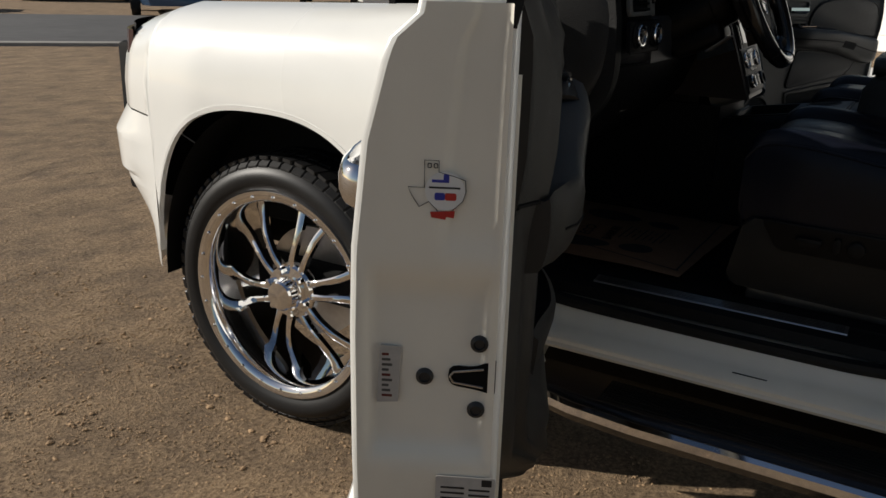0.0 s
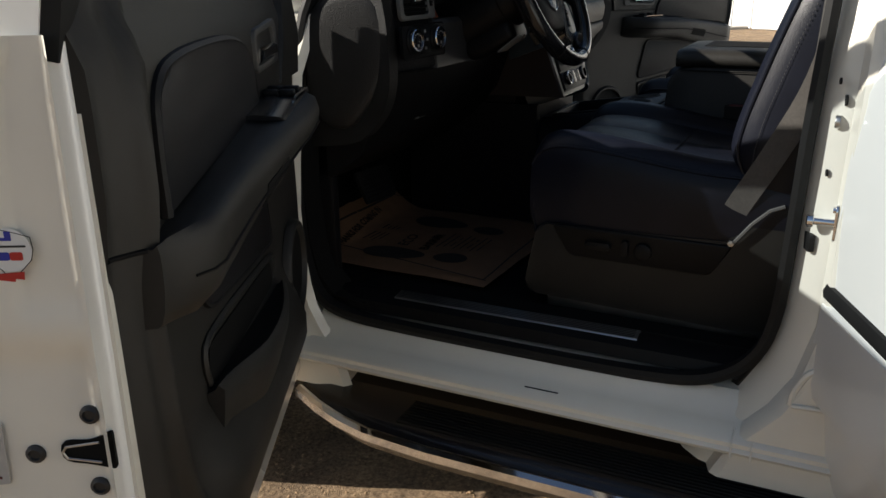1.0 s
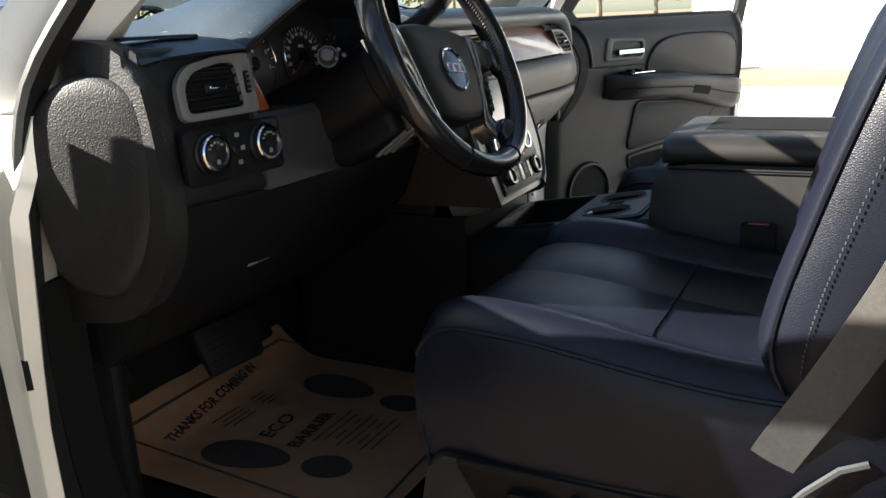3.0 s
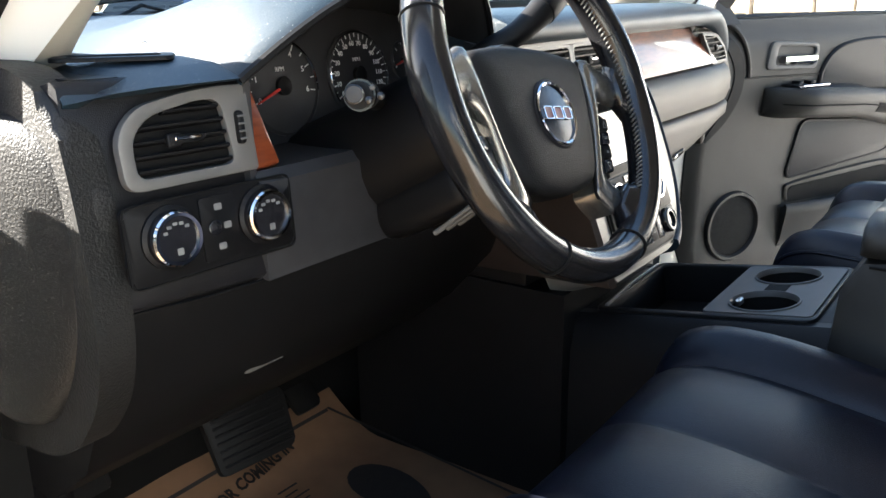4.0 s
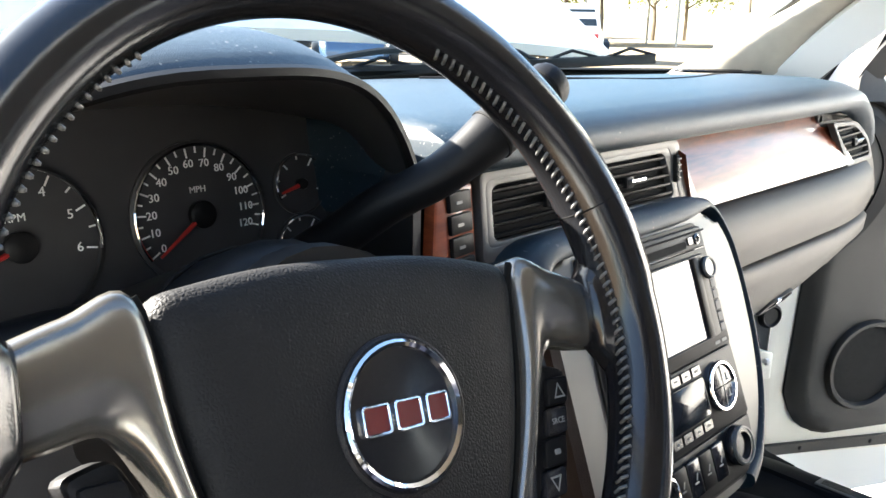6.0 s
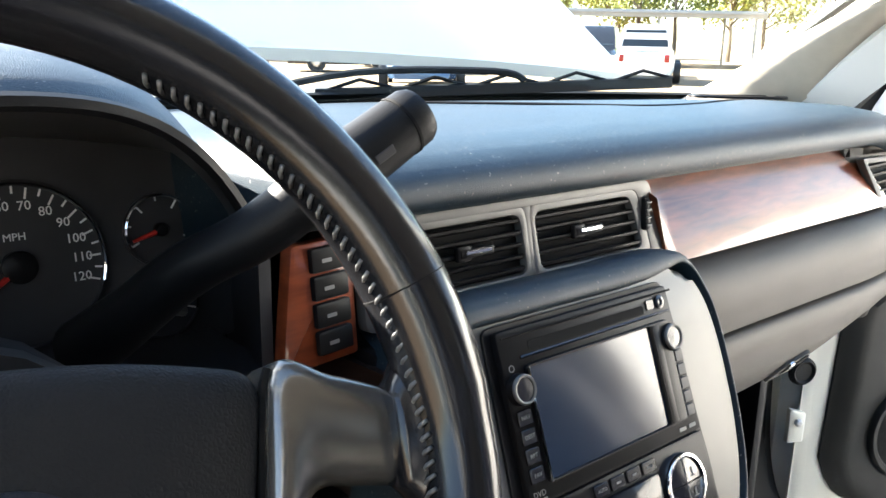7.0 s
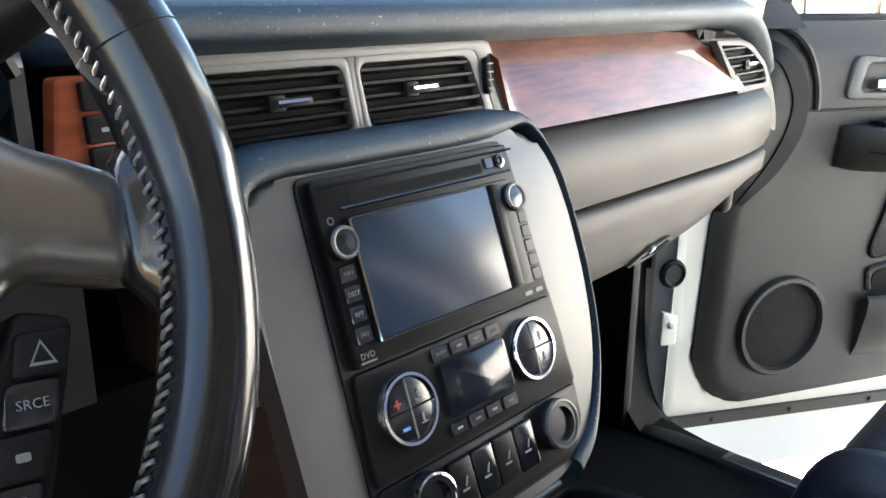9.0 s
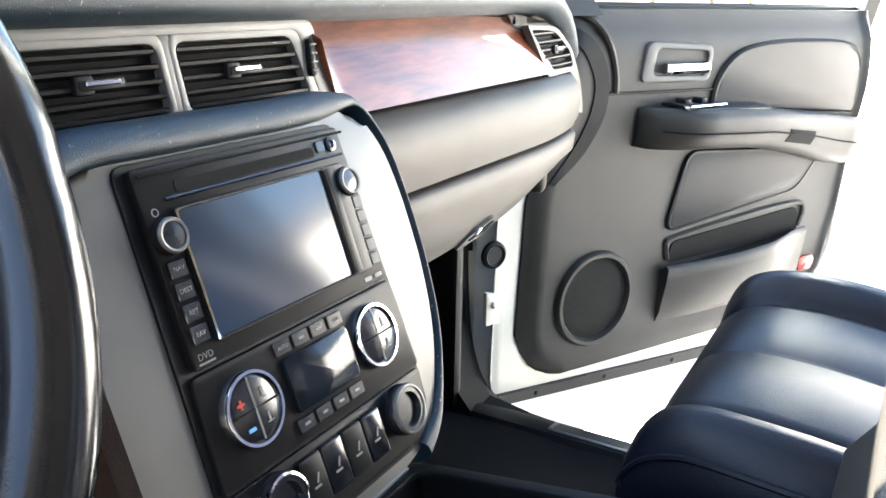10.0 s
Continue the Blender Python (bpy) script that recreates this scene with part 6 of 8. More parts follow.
part("slot_lip", tube([R_ @ Vector((u, V_(1.2042), 0.0008)) for u in (-0.078, 0.0, 0.092)], 0.0012, 5), GLOSSBLK, radio)
part("radio_groove", tube([R_ @ Vector((u, V_(1.2195), 0.0002)) for u in (-0.092, 0.0, 0.10)], 0.001, 5), DARK, radio)
part("headphone_jack", lathe([(0.0055, 0), (0.0055, 0.0015), (0.003, 0.002), (0.0022, 0.0005), (0, 0.0005)], R_ @ Matrix.Translation((0.083, V_(1.2125), 0)), 14), GLOSSBLK, radio)
part("eject_button", prism(rrect(0.066, V_(1.2085), 0.0755, V_(1.2165), 0.0015, 2), 0, 0.0012, R_, 0.0005, 1), GLOSSBLK, radio)
part("screen_bezel", ringp(rrect(-0.0765, V_(1.1185), 0.0845, V_(1.1985), 0.003), rrect(-0.0735, V_(1.1205), 0.062, V_(1.1965), 0.002), 0, 0.0035, R_, 0.001), PLASTIC, radio)
part("screen", prism(rrect(-0.0745, V_(1.1195), 0.063, V_(1.1975), 0.002), 0, 0.0012, R_), DISPLAY, radio, "glossy dark touch screen")
part("screen_frame", tube([R_ @ Vector((-0.0755, V_(z), 0.0035)) for z in (1.120, 1.197)], 0.0012, 5), CHROME, radio)
part("screen_edge", prism(rrect(0.0635, V_(1.1205), 0.0725, V_(1.1965), 0.002), 0.001, 0.0040, R_, 0.001), PLASTIC, radio)
for u, z in ((-0.085, 1.184), (0.085, 1.184)):
    km = R_ @ Matrix.Translation((u * 1.0, V_(z), 0))
    kb2 = part("radio_knob", lathe([(0.0115, 0), (0.0112, 0.004), (0.0105, 0.0055)], km, 24, False), PLASTIC, radio, "round radio knob with a chrome ring")
    part("knob_ring", lathe([(0.0105, 0.004), (0.0108, 0.0065), (0.0098, 0.0078), (0.0084, 0.0075), (0.0082, 0.0055)], km, 24, False), SATIN, kb2)
    part("knob_face", lathe([(0.0085, 0.004), (0.0083, 0.0066), (0, 0.0070)], km, 24), GLOSSBLK, kb2)
for i, word in enumerate(("NAV", "DEST", "RPT", "FAV")):
    z = 1.1655 - i * 0.0128
    b = part("radio_button", prism(rrect(-0.0925, V_(z - 0.0052), -0.0795, V_(z + 0.0052), 0.0012, 2), 0, 0.0022, R_, 0.0006, 1), GLOSSBLK, radio)
    words(word, 0.0042, R_ @ Matrix.Translation((-0.086, V_(z), 0.0024)), WHITEMARK, b, "button_text", 0.0001)
# right-hand buttons: grey puts their white reflections into the colour
for i in range(5):
    z = 1.1680 - i * 0.0108
    part("radio_button", prism(rrect(0.0865, V_(z - 0.0044), 0.0965, V_(z + 0.0044), 0.0012, 2), 0, 0.0026, R_, 0.0006, 1), GREYTRIM, radio)
words("DVD", 0.0058, R_ @ Matrix.Translation((-0.0865, V_(1.1143), 0.0004)), WHITEMARK, radio, "radio_text", 0.0001)
part("print_bar", prism(rrect(-0.093, V_(1.1098), -0.080, V_(1.1110), 0.0003, 1), 0, 0.0003, R_), WHITEMARK, radio)
for u in (0.074, 0.087):
    part("print_bar", prism(rrect(u, V_(1.1108), u + 0.009, V_(1.1138), 0.0006, 1), 0, 0.0004, R_), WHITEMARK, radio)
part("power_mark", ringp(circle(-0.0875, V_(1.1985), 0.0026, 12), circle(-0.0875, V_(1.1985), 0.0019, 12), 0, 0.0003, R_), WHITEMARK, radio)

# climate controls
clim = part("climate_panel", prism(rpoly([(-0.104, V_(1.0355)), (0.110, V_(1.0355)), (0.105, V_(1.1050)), (-0.100, V_(1.1050))], 0.004, 2), 0.0, 0.004, ST, 0.0015), PLASTIC, stack, "black climate control panel")
C_ = ST @ Matrix.Translation((0, 0, 0.004))
for u in (-0.066, 0.066):
    m = C_ @ Matrix.Translation((u, V_(1.0735), 0))
    dk = part("climate_dial", lathe([(0.0245, 0), (0.0245, 0.004), (0.0235, 0.006), (0.0215, 0.006), (0.021, 0.003)], m, 36, False), CHROME, clim, "round control with chrome ring")
    part("dial_face", lathe([(0.0215, 0), (0.0215, 0.0035), (0.018, 0.0045), (0, 0.005)], m, 36), GLOSSBLK, dk)
    part("dial_split", box((0, 0, 0.0048), (0.0016, 0.040, 0.0012), 0.0004, 1, m), SATIN, dk)
    part("dial_split", box((0, 0, 0.0048), (0.040, 0.0012, 0.0012), 0.0004, 1, m), DARK, dk)
    if u < 0:
        part("dial_mark", box((-0.0105, 0.006, 0.0052), (0.006, 0.0018, 0.0006), 0, 1, m), REDMARK, dk)
        part("dial_mark", box((-0.0105, 0.006, 0.0052), (0.0018, 0.006, 0.0006), 0, 1, m), REDMARK, dk)
        part("dial_mark", box((-0.008, -0.011, 0.0052), (0.006, 0.0022, 0.0006), 0, 1, m), mat("light_blue_print", (0.1, 0.35, 0.7), 0.4), dk)
    for dv in (0.008, -0.008):
        part("dial_mark", prism(rrect(0.0075, dv - 0.003, 0.0093, dv + 0.003, 0.0005, 1), 0.0048, 0.0053, m), WHITEMARK, dk)
        part("dial_mark", prism(rrect(0.0055, dv - 0.0042, 0.0115, dv - 0.0034, 0.0003, 1), 0.0048, 0.0053, m), WHITEMARK, dk)
part("climate_display", prism(rrect(-0.0305, V_(1.0545), 0.0365, V_(1.0905), 0.003), 0, 0.0035, C_, 0.001), LENS, clim, "dark climate display")
for row, z in ((0, 1.0975), (1, 1.0465)):
    for i in range(4):
        u = -0.026 + i * 0.0185
        b = part("climate_button", prism(rrect(u - 0.0078, V_(z - 0.0045), u + 0.0078, V_(z + 0.0045), 0.001, 2), 0, 0.002, C_, 0.0005, 1), GLOSSBLK, clim)
        if (row, i) in ((0, 0), (0, 3)):
            words("AUTO" if i == 0 else "AUX", 0.0036, C_ @ Matrix.Translation((u, V_(z), 0.0022)), WHITEMARK, b, "button_text", 0.0001)
        else:
            part("button_mark", prism(rrect(u - 0.0026, V_(z - 0.0008), u + 0.0026, V_(z + 0.0008), 0.0004, 1), 0.002, 0.0023, C_), WHITEMARK, b)
# lower row of switches with two power outlets
low = part("switch_bezel", prism(rpoly([(-0.108, V_(0.984)), (0.086, V_(0.984)), (0.106, V_(1.005)), (0.1095, V_(1.0335)), (-0.104, V_(1.0335))], 0.004, 2), 0.0, 0.003, ST, 0.001), PLASTIC, stack, "row of black switches with a power outlet at each end")
L_ = ST @ Matrix.Translation((0, V_(1.0115), 0.003))
for i in range(4):
    u = -0.0365 + i * 0.0228
    b = part("row_switch", prism(rrect(u - 0.0108, -0.0165, u + 0.0108, 0.0175, 0.002, 2), 0, 0.005, L_, 0.0015), GLOSSBLK if i % 2 else PLASTIC, low)
    part("switch_mark", prism(rpoly([(u - 0.004, -0.004), (u + 0.003, -0.004), (u + 0.003, -0.0025), (u - 0.004, -0.0025)], 0.0004, 1), 0.005, 0.0054, L_), WHITEMARK, b)
    part("switch_mark", prism(rpoly([(u - 0.0005, -0.001), (u + 0.001, -0.001), (u + 0.004, 0.005), (u + 0.0025, 0.005)], 0.0004, 1), 0.005, 0.0054, L_), WHITEMARK, b)
for u in (-0.068, 0.0715):
    po = part("power_outlet", lathe([(0.0195, 0), (0.0195, 0.007), (0.0175, 0.010), (0.013, 0.010), (0.0125, 0.006), (0, 0.006)], L_ @ Matrix.Translation((u, 0.0025, 0)), 28), GLOSSBLK, low, "round power outlet")
    part("outlet_ring", lathe([(0.0190, 0.006), (0.0186, 0.0108), (0.0170, 0.0112), (0.0165, 0.0098)], L_ @ Matrix.Translation((u, 0.0025, 0)), 28, False), SATIN if u > 0 else CHROME, po)


# ---- steering wheel and column ----
W = fr((-0.433, -0.115, 1.271), (1, 0, 0), (0, math.sin(radians(24.8)), math.cos(radians(24.8))))
RM = 0.1777


def wheel_ring():
    rings = []
    n = 96
    for i in range(n):
        a = 2 * math.pi * i / n
        d = Vector((math.cos(a), math.sin(a), 0))
        # grips swell a little at ten and two and at the thumb rests
        swell = 1 + 0.10 * math.exp(-((math.degrees(a) - 10) / 16) ** 2) + 0.10 * math.exp(-((math.degrees(a) - 170) / 16) ** 2)
        rings.append([W @ (d * RM + (d * math.cos(b) * 0.0168 + Vector((0, 0, 1)) * math.sin(b) * 0.0188) * swell) for b in [2 * math.pi * j / 18 for j in range(18)]])
    bm = loft(rings + [rings[0]], True, False)
    bmesh.ops.remove_doubles(bm, verts=bm.verts, dist=1e-6)
    return bm


sw = part("steering_wheel", wheel_ring(), WHEELLTH, car, "black leather steering wheel with stitched rim and silver spokes", sharp=80)
for a in (15.5, 153.0, 236, 283):
    d = Vector((math.cos(radians(a)), math.sin(radians(a)), 0))
    part("rim_seam", tube([W @ (d * RM + d * math.cos(b) * 0.0172 + Vector((0, 0, 1)) * math.sin(b) * 0.0192) for b in [2 * math.pi * j / 18 for j in range(18)]], 0.0014, 6, True), DARK, sw)
# stitches along the inside of the rim
one = tube([(0, 0.0022, 0.0034), (-0.0014, 0.0004, 0), (0, -0.0016, -0.0038)], 0.0010, 5)
stitch_mesh = bpy.data.meshes.new("stitch")
one.to_mesh(stitch_mesh)
one.free()
stitch_mesh.materials.append(STITCH)
stitch_mesh.shade_smooth()
for a0, a1 in ((-50, 62), (118, 232)):
    for i in range(int((a1 - a0) * 0.52)):
        a = radians(a0 + i / 0.52)
        st1 = new("stitch", stitch_mesh)
        st1.parent = sw
        st1.matrix_basis = W @ Matrix.Rotation(a, 4, "Z") @ Matrix.Translation((RM - 0.0166, 0, 0.0035))
# airbag pad: a domed cover, the wheel turned a little to the right
WT = W @ Matrix.Rotation(radians(-7.6), 4, "Z") @ Matrix.Translation((0.003, 0.004, 0))
pad_o = rpoly([(-0.101, 0.0375), (-0.092, -0.020), (-0.080, -0.062), (-0.064, -0.098), (-0.02, -0.107), (0.02, -0.107), (0.064, -0.098), (0.080, -0.062), (0.092, -0.020), (0.101, 0.0375), (0.045, 0.0475), (-0.045, 0.0475)], [0.014, 0.03, 0.03, 0.022, 0.03, 0.03, 0.022, 0.03, 0.03, 0.014, 0.05, 0.05], 5)


def pad_ring(k2, w):
    return [WT @ Vector((u * k2, (v + 0.03) * k2 - 0.03, w)) for u, v in pad_o]


part("airbag_pad", loft([pad_ring(k2, w) for k2, w in ((0.97, -0.050), (1.0, -0.026), (0.996, -0.0205), (0.982, -0.0165), (0.955, -0.0135), (0.90, -0.0105), (0.80, -0.0080), (0.65, -0.0062), (0.45, -0.0052), (0.2, -0.005))]), PADVINYL, sw, "grained black airbag cover", sharp=70)
EM = WT @ Matrix.Translation((0.005, -0.027, -0.0068))
em = part("emblem", lathe([(0.0365, -0.004), (0.036, 0.0022), (0.0345, 0.0032), (0.033, 0.0022)], EM, 40, False), VINYL, sw, "round badge with a chrome ring and red bars")
part("emblem_ring", lathe([(0.0332, 0.000), (0.0332, 0.0042), (0.0318, 0.0052), (0.0300, 0.0042), (0.0298, 0.001)], EM, 40, False), CHROME, em)
part("emblem_face", lathe([(0.0302, 0.0), (0.0302, 0.0024), (0.0, 0.0038)], EM, 40), GLOSSBLK, em)
# the maker's mark as plain red bars with chrome edges
for u0, u1 in ((-0.0245, -0.0095), (-0.0070, 0.0085), (0.0110, 0.0245)):
    part("badge_bar", ringp(rrect(u0, -0.0068, u1, 0.0068, 0.0022, 3), rrect(u0 + 0.0013, -0.0055, u1 - 0.0013, 0.0055, 0.0014, 3), 0.002, 0.0056, EM, 0.0004, 1), CHROME, em)
    part("badge_bar", prism(rrect(u0 + 0.001, -0.0058, u1 - 0.001, 0.0058, 0.0014, 3), 0.002, 0.0046, EM), DEEPRED, em)


def boss(ang, half, flare, parent):
    """Leather flare where a spoke runs into the rim."""
    rings = []
    for r, k2, h in ((0.1775, 1.0, 0.0150), (0.1690, 0.80, 0.0150), (0.1620, 0.52, 0.0138), (0.1565, 0.26, 0.0120), (0.1525, 0.08, 0.0110), (0.1500, 0.0, 0.0105)):
        hw2 = half + flare * k2
        ring = []
        for i in range(20):
            b = 2 * math.pi * i / 20
            cb2, sb2 = math.cos(b), math.sin(b)
            tang = hw2 * math.copysign(abs(cb2) ** 0.7, cb2)
            w = -0.011 + h * math.copysign(abs(sb2) ** 0.7, sb2) + 0.006 * k2
            th = radians(ang)
            ring.append(WT @ Vector((r * math.cos(th) - tang * math.sin(th), r * math.sin(th) + tang * math.cos(th), w)))
        rings.append(ring)
    return part("rim_boss", loft(rings), WHEELLTH, parent, "", sharp=80)


def spoke_side(s):
    """A satin silver bracket: an arm to the rim and a leg beside the pad, with its button pod."""
    ea = smooth([(0.154, 0.0245, 0), (0.130, 0.0325, 0), (0.1040, 0.0380, 0), (0.0945, -0.018, 0), (0.083, -0.060, 0), (0.067, -0.100, 0), (0.066, -0.112, 0), (0.083, -0.134, 0)], 6)
    eb = smooth([(0.154, -0.0165, 0), (0.138, -0.0135, 0), (0.119, -0.0120, 0), (0.1055, -0.028, 0), (0.0985, -0.052, 0), (0.0935, -0.080, 0), (0.099, -0.098, 0), (0.118, -0.108, 0)], 6)
    n2 = len(ea)
    rings = []
    for i, (p, q2) in enumerate(zip(ea, eb)):
        t = i / (n2 - 1)
        w0 = -0.0095 - 0.005 * sstep(0.35, 0.75, t) + 0.002 * sstep(0.85, 1.0, t)
        rings.append([WT @ Vector((s * lerp(p.x, q2.x, f), lerp(p.y, q2.y, f), w0 + dz)) for f, dz in ((0.03, -0.034), (0.0, -0.0075), (0.05, -0.003), (0.16, -0.0005), (0.35, 0.0008), (0.6, 0.0005), (0.80, -0.0008), (0.94, -0.004), (1.0, -0.010), (0.96, -0.026))])
    sp = part("spoke", loft(rings), SPOKE, sw, "satin silver spoke", sharp=60)
    part("spoke_gap", tube([WT @ Vector((s * (p.x - 0.0012), p.y, -0.0175 - 0.003 * sstep(12, 30, i))) for i, p in enumerate(ea[12:38])], 0.0018, 5), DARK, sw)
    boss(1.5 if s > 0 else 178.5, 0.0205, 0.034, sw)
    boss(-50.5 if s > 0 else 230.5, 0.0165, 0.030, sw)
    pod = [(s * u, v) for u, v in ((0.116, -0.019), (0.136, -0.024), (0.127, -0.050), (0.119, -0.080), (0.108, -0.097), (0.094, -0.086), (0.098, -0.055))]
    if s < 0:
        pod = pod[::-1]
    pd = part("button_pod", prism(rpoly(pod, 0.006, 3), -0.040, -0.020, WT, 0.004), PLASTIC, sw, "black steering wheel button pod")
    for i in range(4):
        v0, v1 = -0.0275 - i * 0.0155, -0.0420 - i * 0.0155
        ul, ur = 0.1115 - i * 0.0052, 0.1285 - i * 0.0050
        quad = [(s * ul, v1), (s * ur, v1), (s * (ur + 0.003), v0), (s * (ul + 0.003), v0)]
        b = part("wheel_button", prism(rpoly(quad[::s], 0.0025, 2), -0.021, -0.0165, WT, 0.0015), GLOSSBLK if i % 2 else PLASTIC, pd)
        uu, vv = s * ((ul + ur) / 2 + 0.0015), (v0 + v1) / 2
        if s > 0 and i in (0, 3):
            k2 = 1 if i == 0 else -1
            tri = [(uu - 0.0032 * k2, vv - 0.0028 * k2), (uu + 0.0032 * k2, vv - 0.0028 * k2), (uu, vv + 0.0032 * k2)]
            big = [(uu + (p - uu) * 1.35, vv + (q - vv) * 1.35) for p, q in tri]
            part("button_mark", ringp(big, tri, -0.0166, -0.0160, WT), WHITEMARK, b)
        elif s > 0 and i == 1:
            words("SRCE", 0.0045, WT @ Matrix.Translation((uu, vv, -0.0161)), WHITEMARK, b, "button_text", 0.0001)
        else:
            part("button_mark", prism(rrect(uu - 0.0022, vv - 0.0014, uu + 0.0022, vv + 0.0014, 0.0008, 2), -0.0166, -0.0160, WT), WHITEMARK, b)


spoke_side(-1)
spoke_side(1)
part("hub_back", lathe([(0.05, -0.06), (0.065, -0.045), (0.06, -0.03)], W, 24), PLASTIC, sw)

# column shroud, shift lever, turn lever
col = loft([[W @ Vector((hx * math.cos(a), 0.012 + hz * math.sin(a), w)) for a in [2 * math.pi * i / 20 for i in range(20)]] for w, hx, hz in ((-0.055, 0.052, 0.050), (-0.075, 0.066, 0.062), (-0.14, 0.072, 0.066), (-0.24, 0.076, 0.070), (-0.34, 0.078, 0.075))])
column = part("steering_column", col, PLASTIC, car, "black plastic steering column shroud", sharp=60)
part("column_gap", tube([W @ Vector((0.069 * math.cos(a), 0.012 + 0.064 * math.sin(a), -0.105)) for a in [2 * math.pi * i / 24 for i in range(24)]], 0.0016, 5, True), DARK, column)
part("lower_shroud", box((0, -0.055, -0.17), (0.10, 0.06, 0.14), 0.02, 3, W), PLASTIC, column)
for i in range(3):
    part("tilt_lever_rib", tube([W @ Vector((-0.055 + i * 0.022, -0.078, -0.09)), W @ Vector((-0.060 + i * 0.022, -0.092, -0.15))], 0.003, 6), SATIN, column)
lev = smooth([(-0.330, 0.125, 1.232), (-0.315, 0.085, 1.262), (-0.297, 0.046, 1.294), (-0.270, 0.020, 1.315), (-0.239, 0.003, 1.341), (-0.210, 0.0, 1.358), (-0.181, -0.001, 1.3745)], 6)
rads = [curve(i / (len(lev) - 1), (0, 0.020), (0.2, 0.0160), (0.42, 0.0145), (0.58, 0.0155), (0.655, 0.0175), (0.68, 0.0185), (0.90, 0.0172), (0.985, 0.0166), (1, 0.0150)) for i in range(len(lev))]
lever = part("shift_lever", tube(lev, rads, 20), PLASTIC, column, "black column shift lever", sharp=30)
part("lever_collar", tube([lev[24], lev[24].lerp(lev[25], 0.25)], [0.0188, 0.0190], 20), DARK, lever)
part("lever_ring", tube([lev[33], lev[33].lerp(lev[34], 0.3)], 0.0175, 20), DARK, lever)
part("lever_mark", box((0, 0, 0), (0.012, 0.0008, 0.005), 0.0003, 1, fr(lev[29] + Vector((0.0, -0.0182, 0.001)), (0.6, -0.05, 0.35), (0, 1, 0))), CLUSTER, lever)
part("lever_stalk", tube([(-0.315, 0.10, 1.262), (-0.290, 0.110, 1.254), (-0.272, 0.118, 1.246)], 0.0035, 8), SATIN, lever)
tl = [(-0.470, 0.070, 1.252), (-0.525, 0.035, 1.266), (-0.572, 0.003, 1.274), (-0.606, -0.020, 1.278)]
turn = part("turn_lever", tube(tl, [0.011, 0.0105, 0.0112, 0.0125], 14), PLASTIC, column, "black turn-signal lever with a chrome-ringed end")
TE = fr((-0.622, -0.030, 1.281), (0.62, -0.78, 0), (0.1, 0, 1)) @ Matrix.Scale(0.44, 4)
part("lever_end_ring", lathe([(0.0195, -0.022), (0.0205, -0.004), (0.0195, 0.002), (0.0165, 0.003), (0.016, 0.0)], TE, 24, False), GLOSSBLK, turn)
part("lever_end", lathe([(0.0165, -0.002), (0.0165, 0.001), (0, 0.002)], TE, 24), CLUSTER, turn)
part("turn_collar", tube([(-0.560, 0.011, 1.272), (-0.568, 0.005, 1.2735)], 0.0140, 18), PLASTIC, turn)
part("turn_collar", tube([(-0.585, -0.006, 1.2755), (-0.598, -0.015, 1.277)], 0.0145, 18), GLOSSBLK, turn)
for dx, dz, r in ((0.028, -0.012, 0.008), (0.036, 0.012, 0.006), (0.052, -0.004, 0.008)):
    part("lever_detail", lathe([(r, -0.004), (r, 0.006), (r * 0.6, 0.008), (0, 0.008)], TE @ Matrix.Translation((dx, dz, -0.006)), 12), GREYTRIM if r < 0.007 else GLOSSBLK, turn)


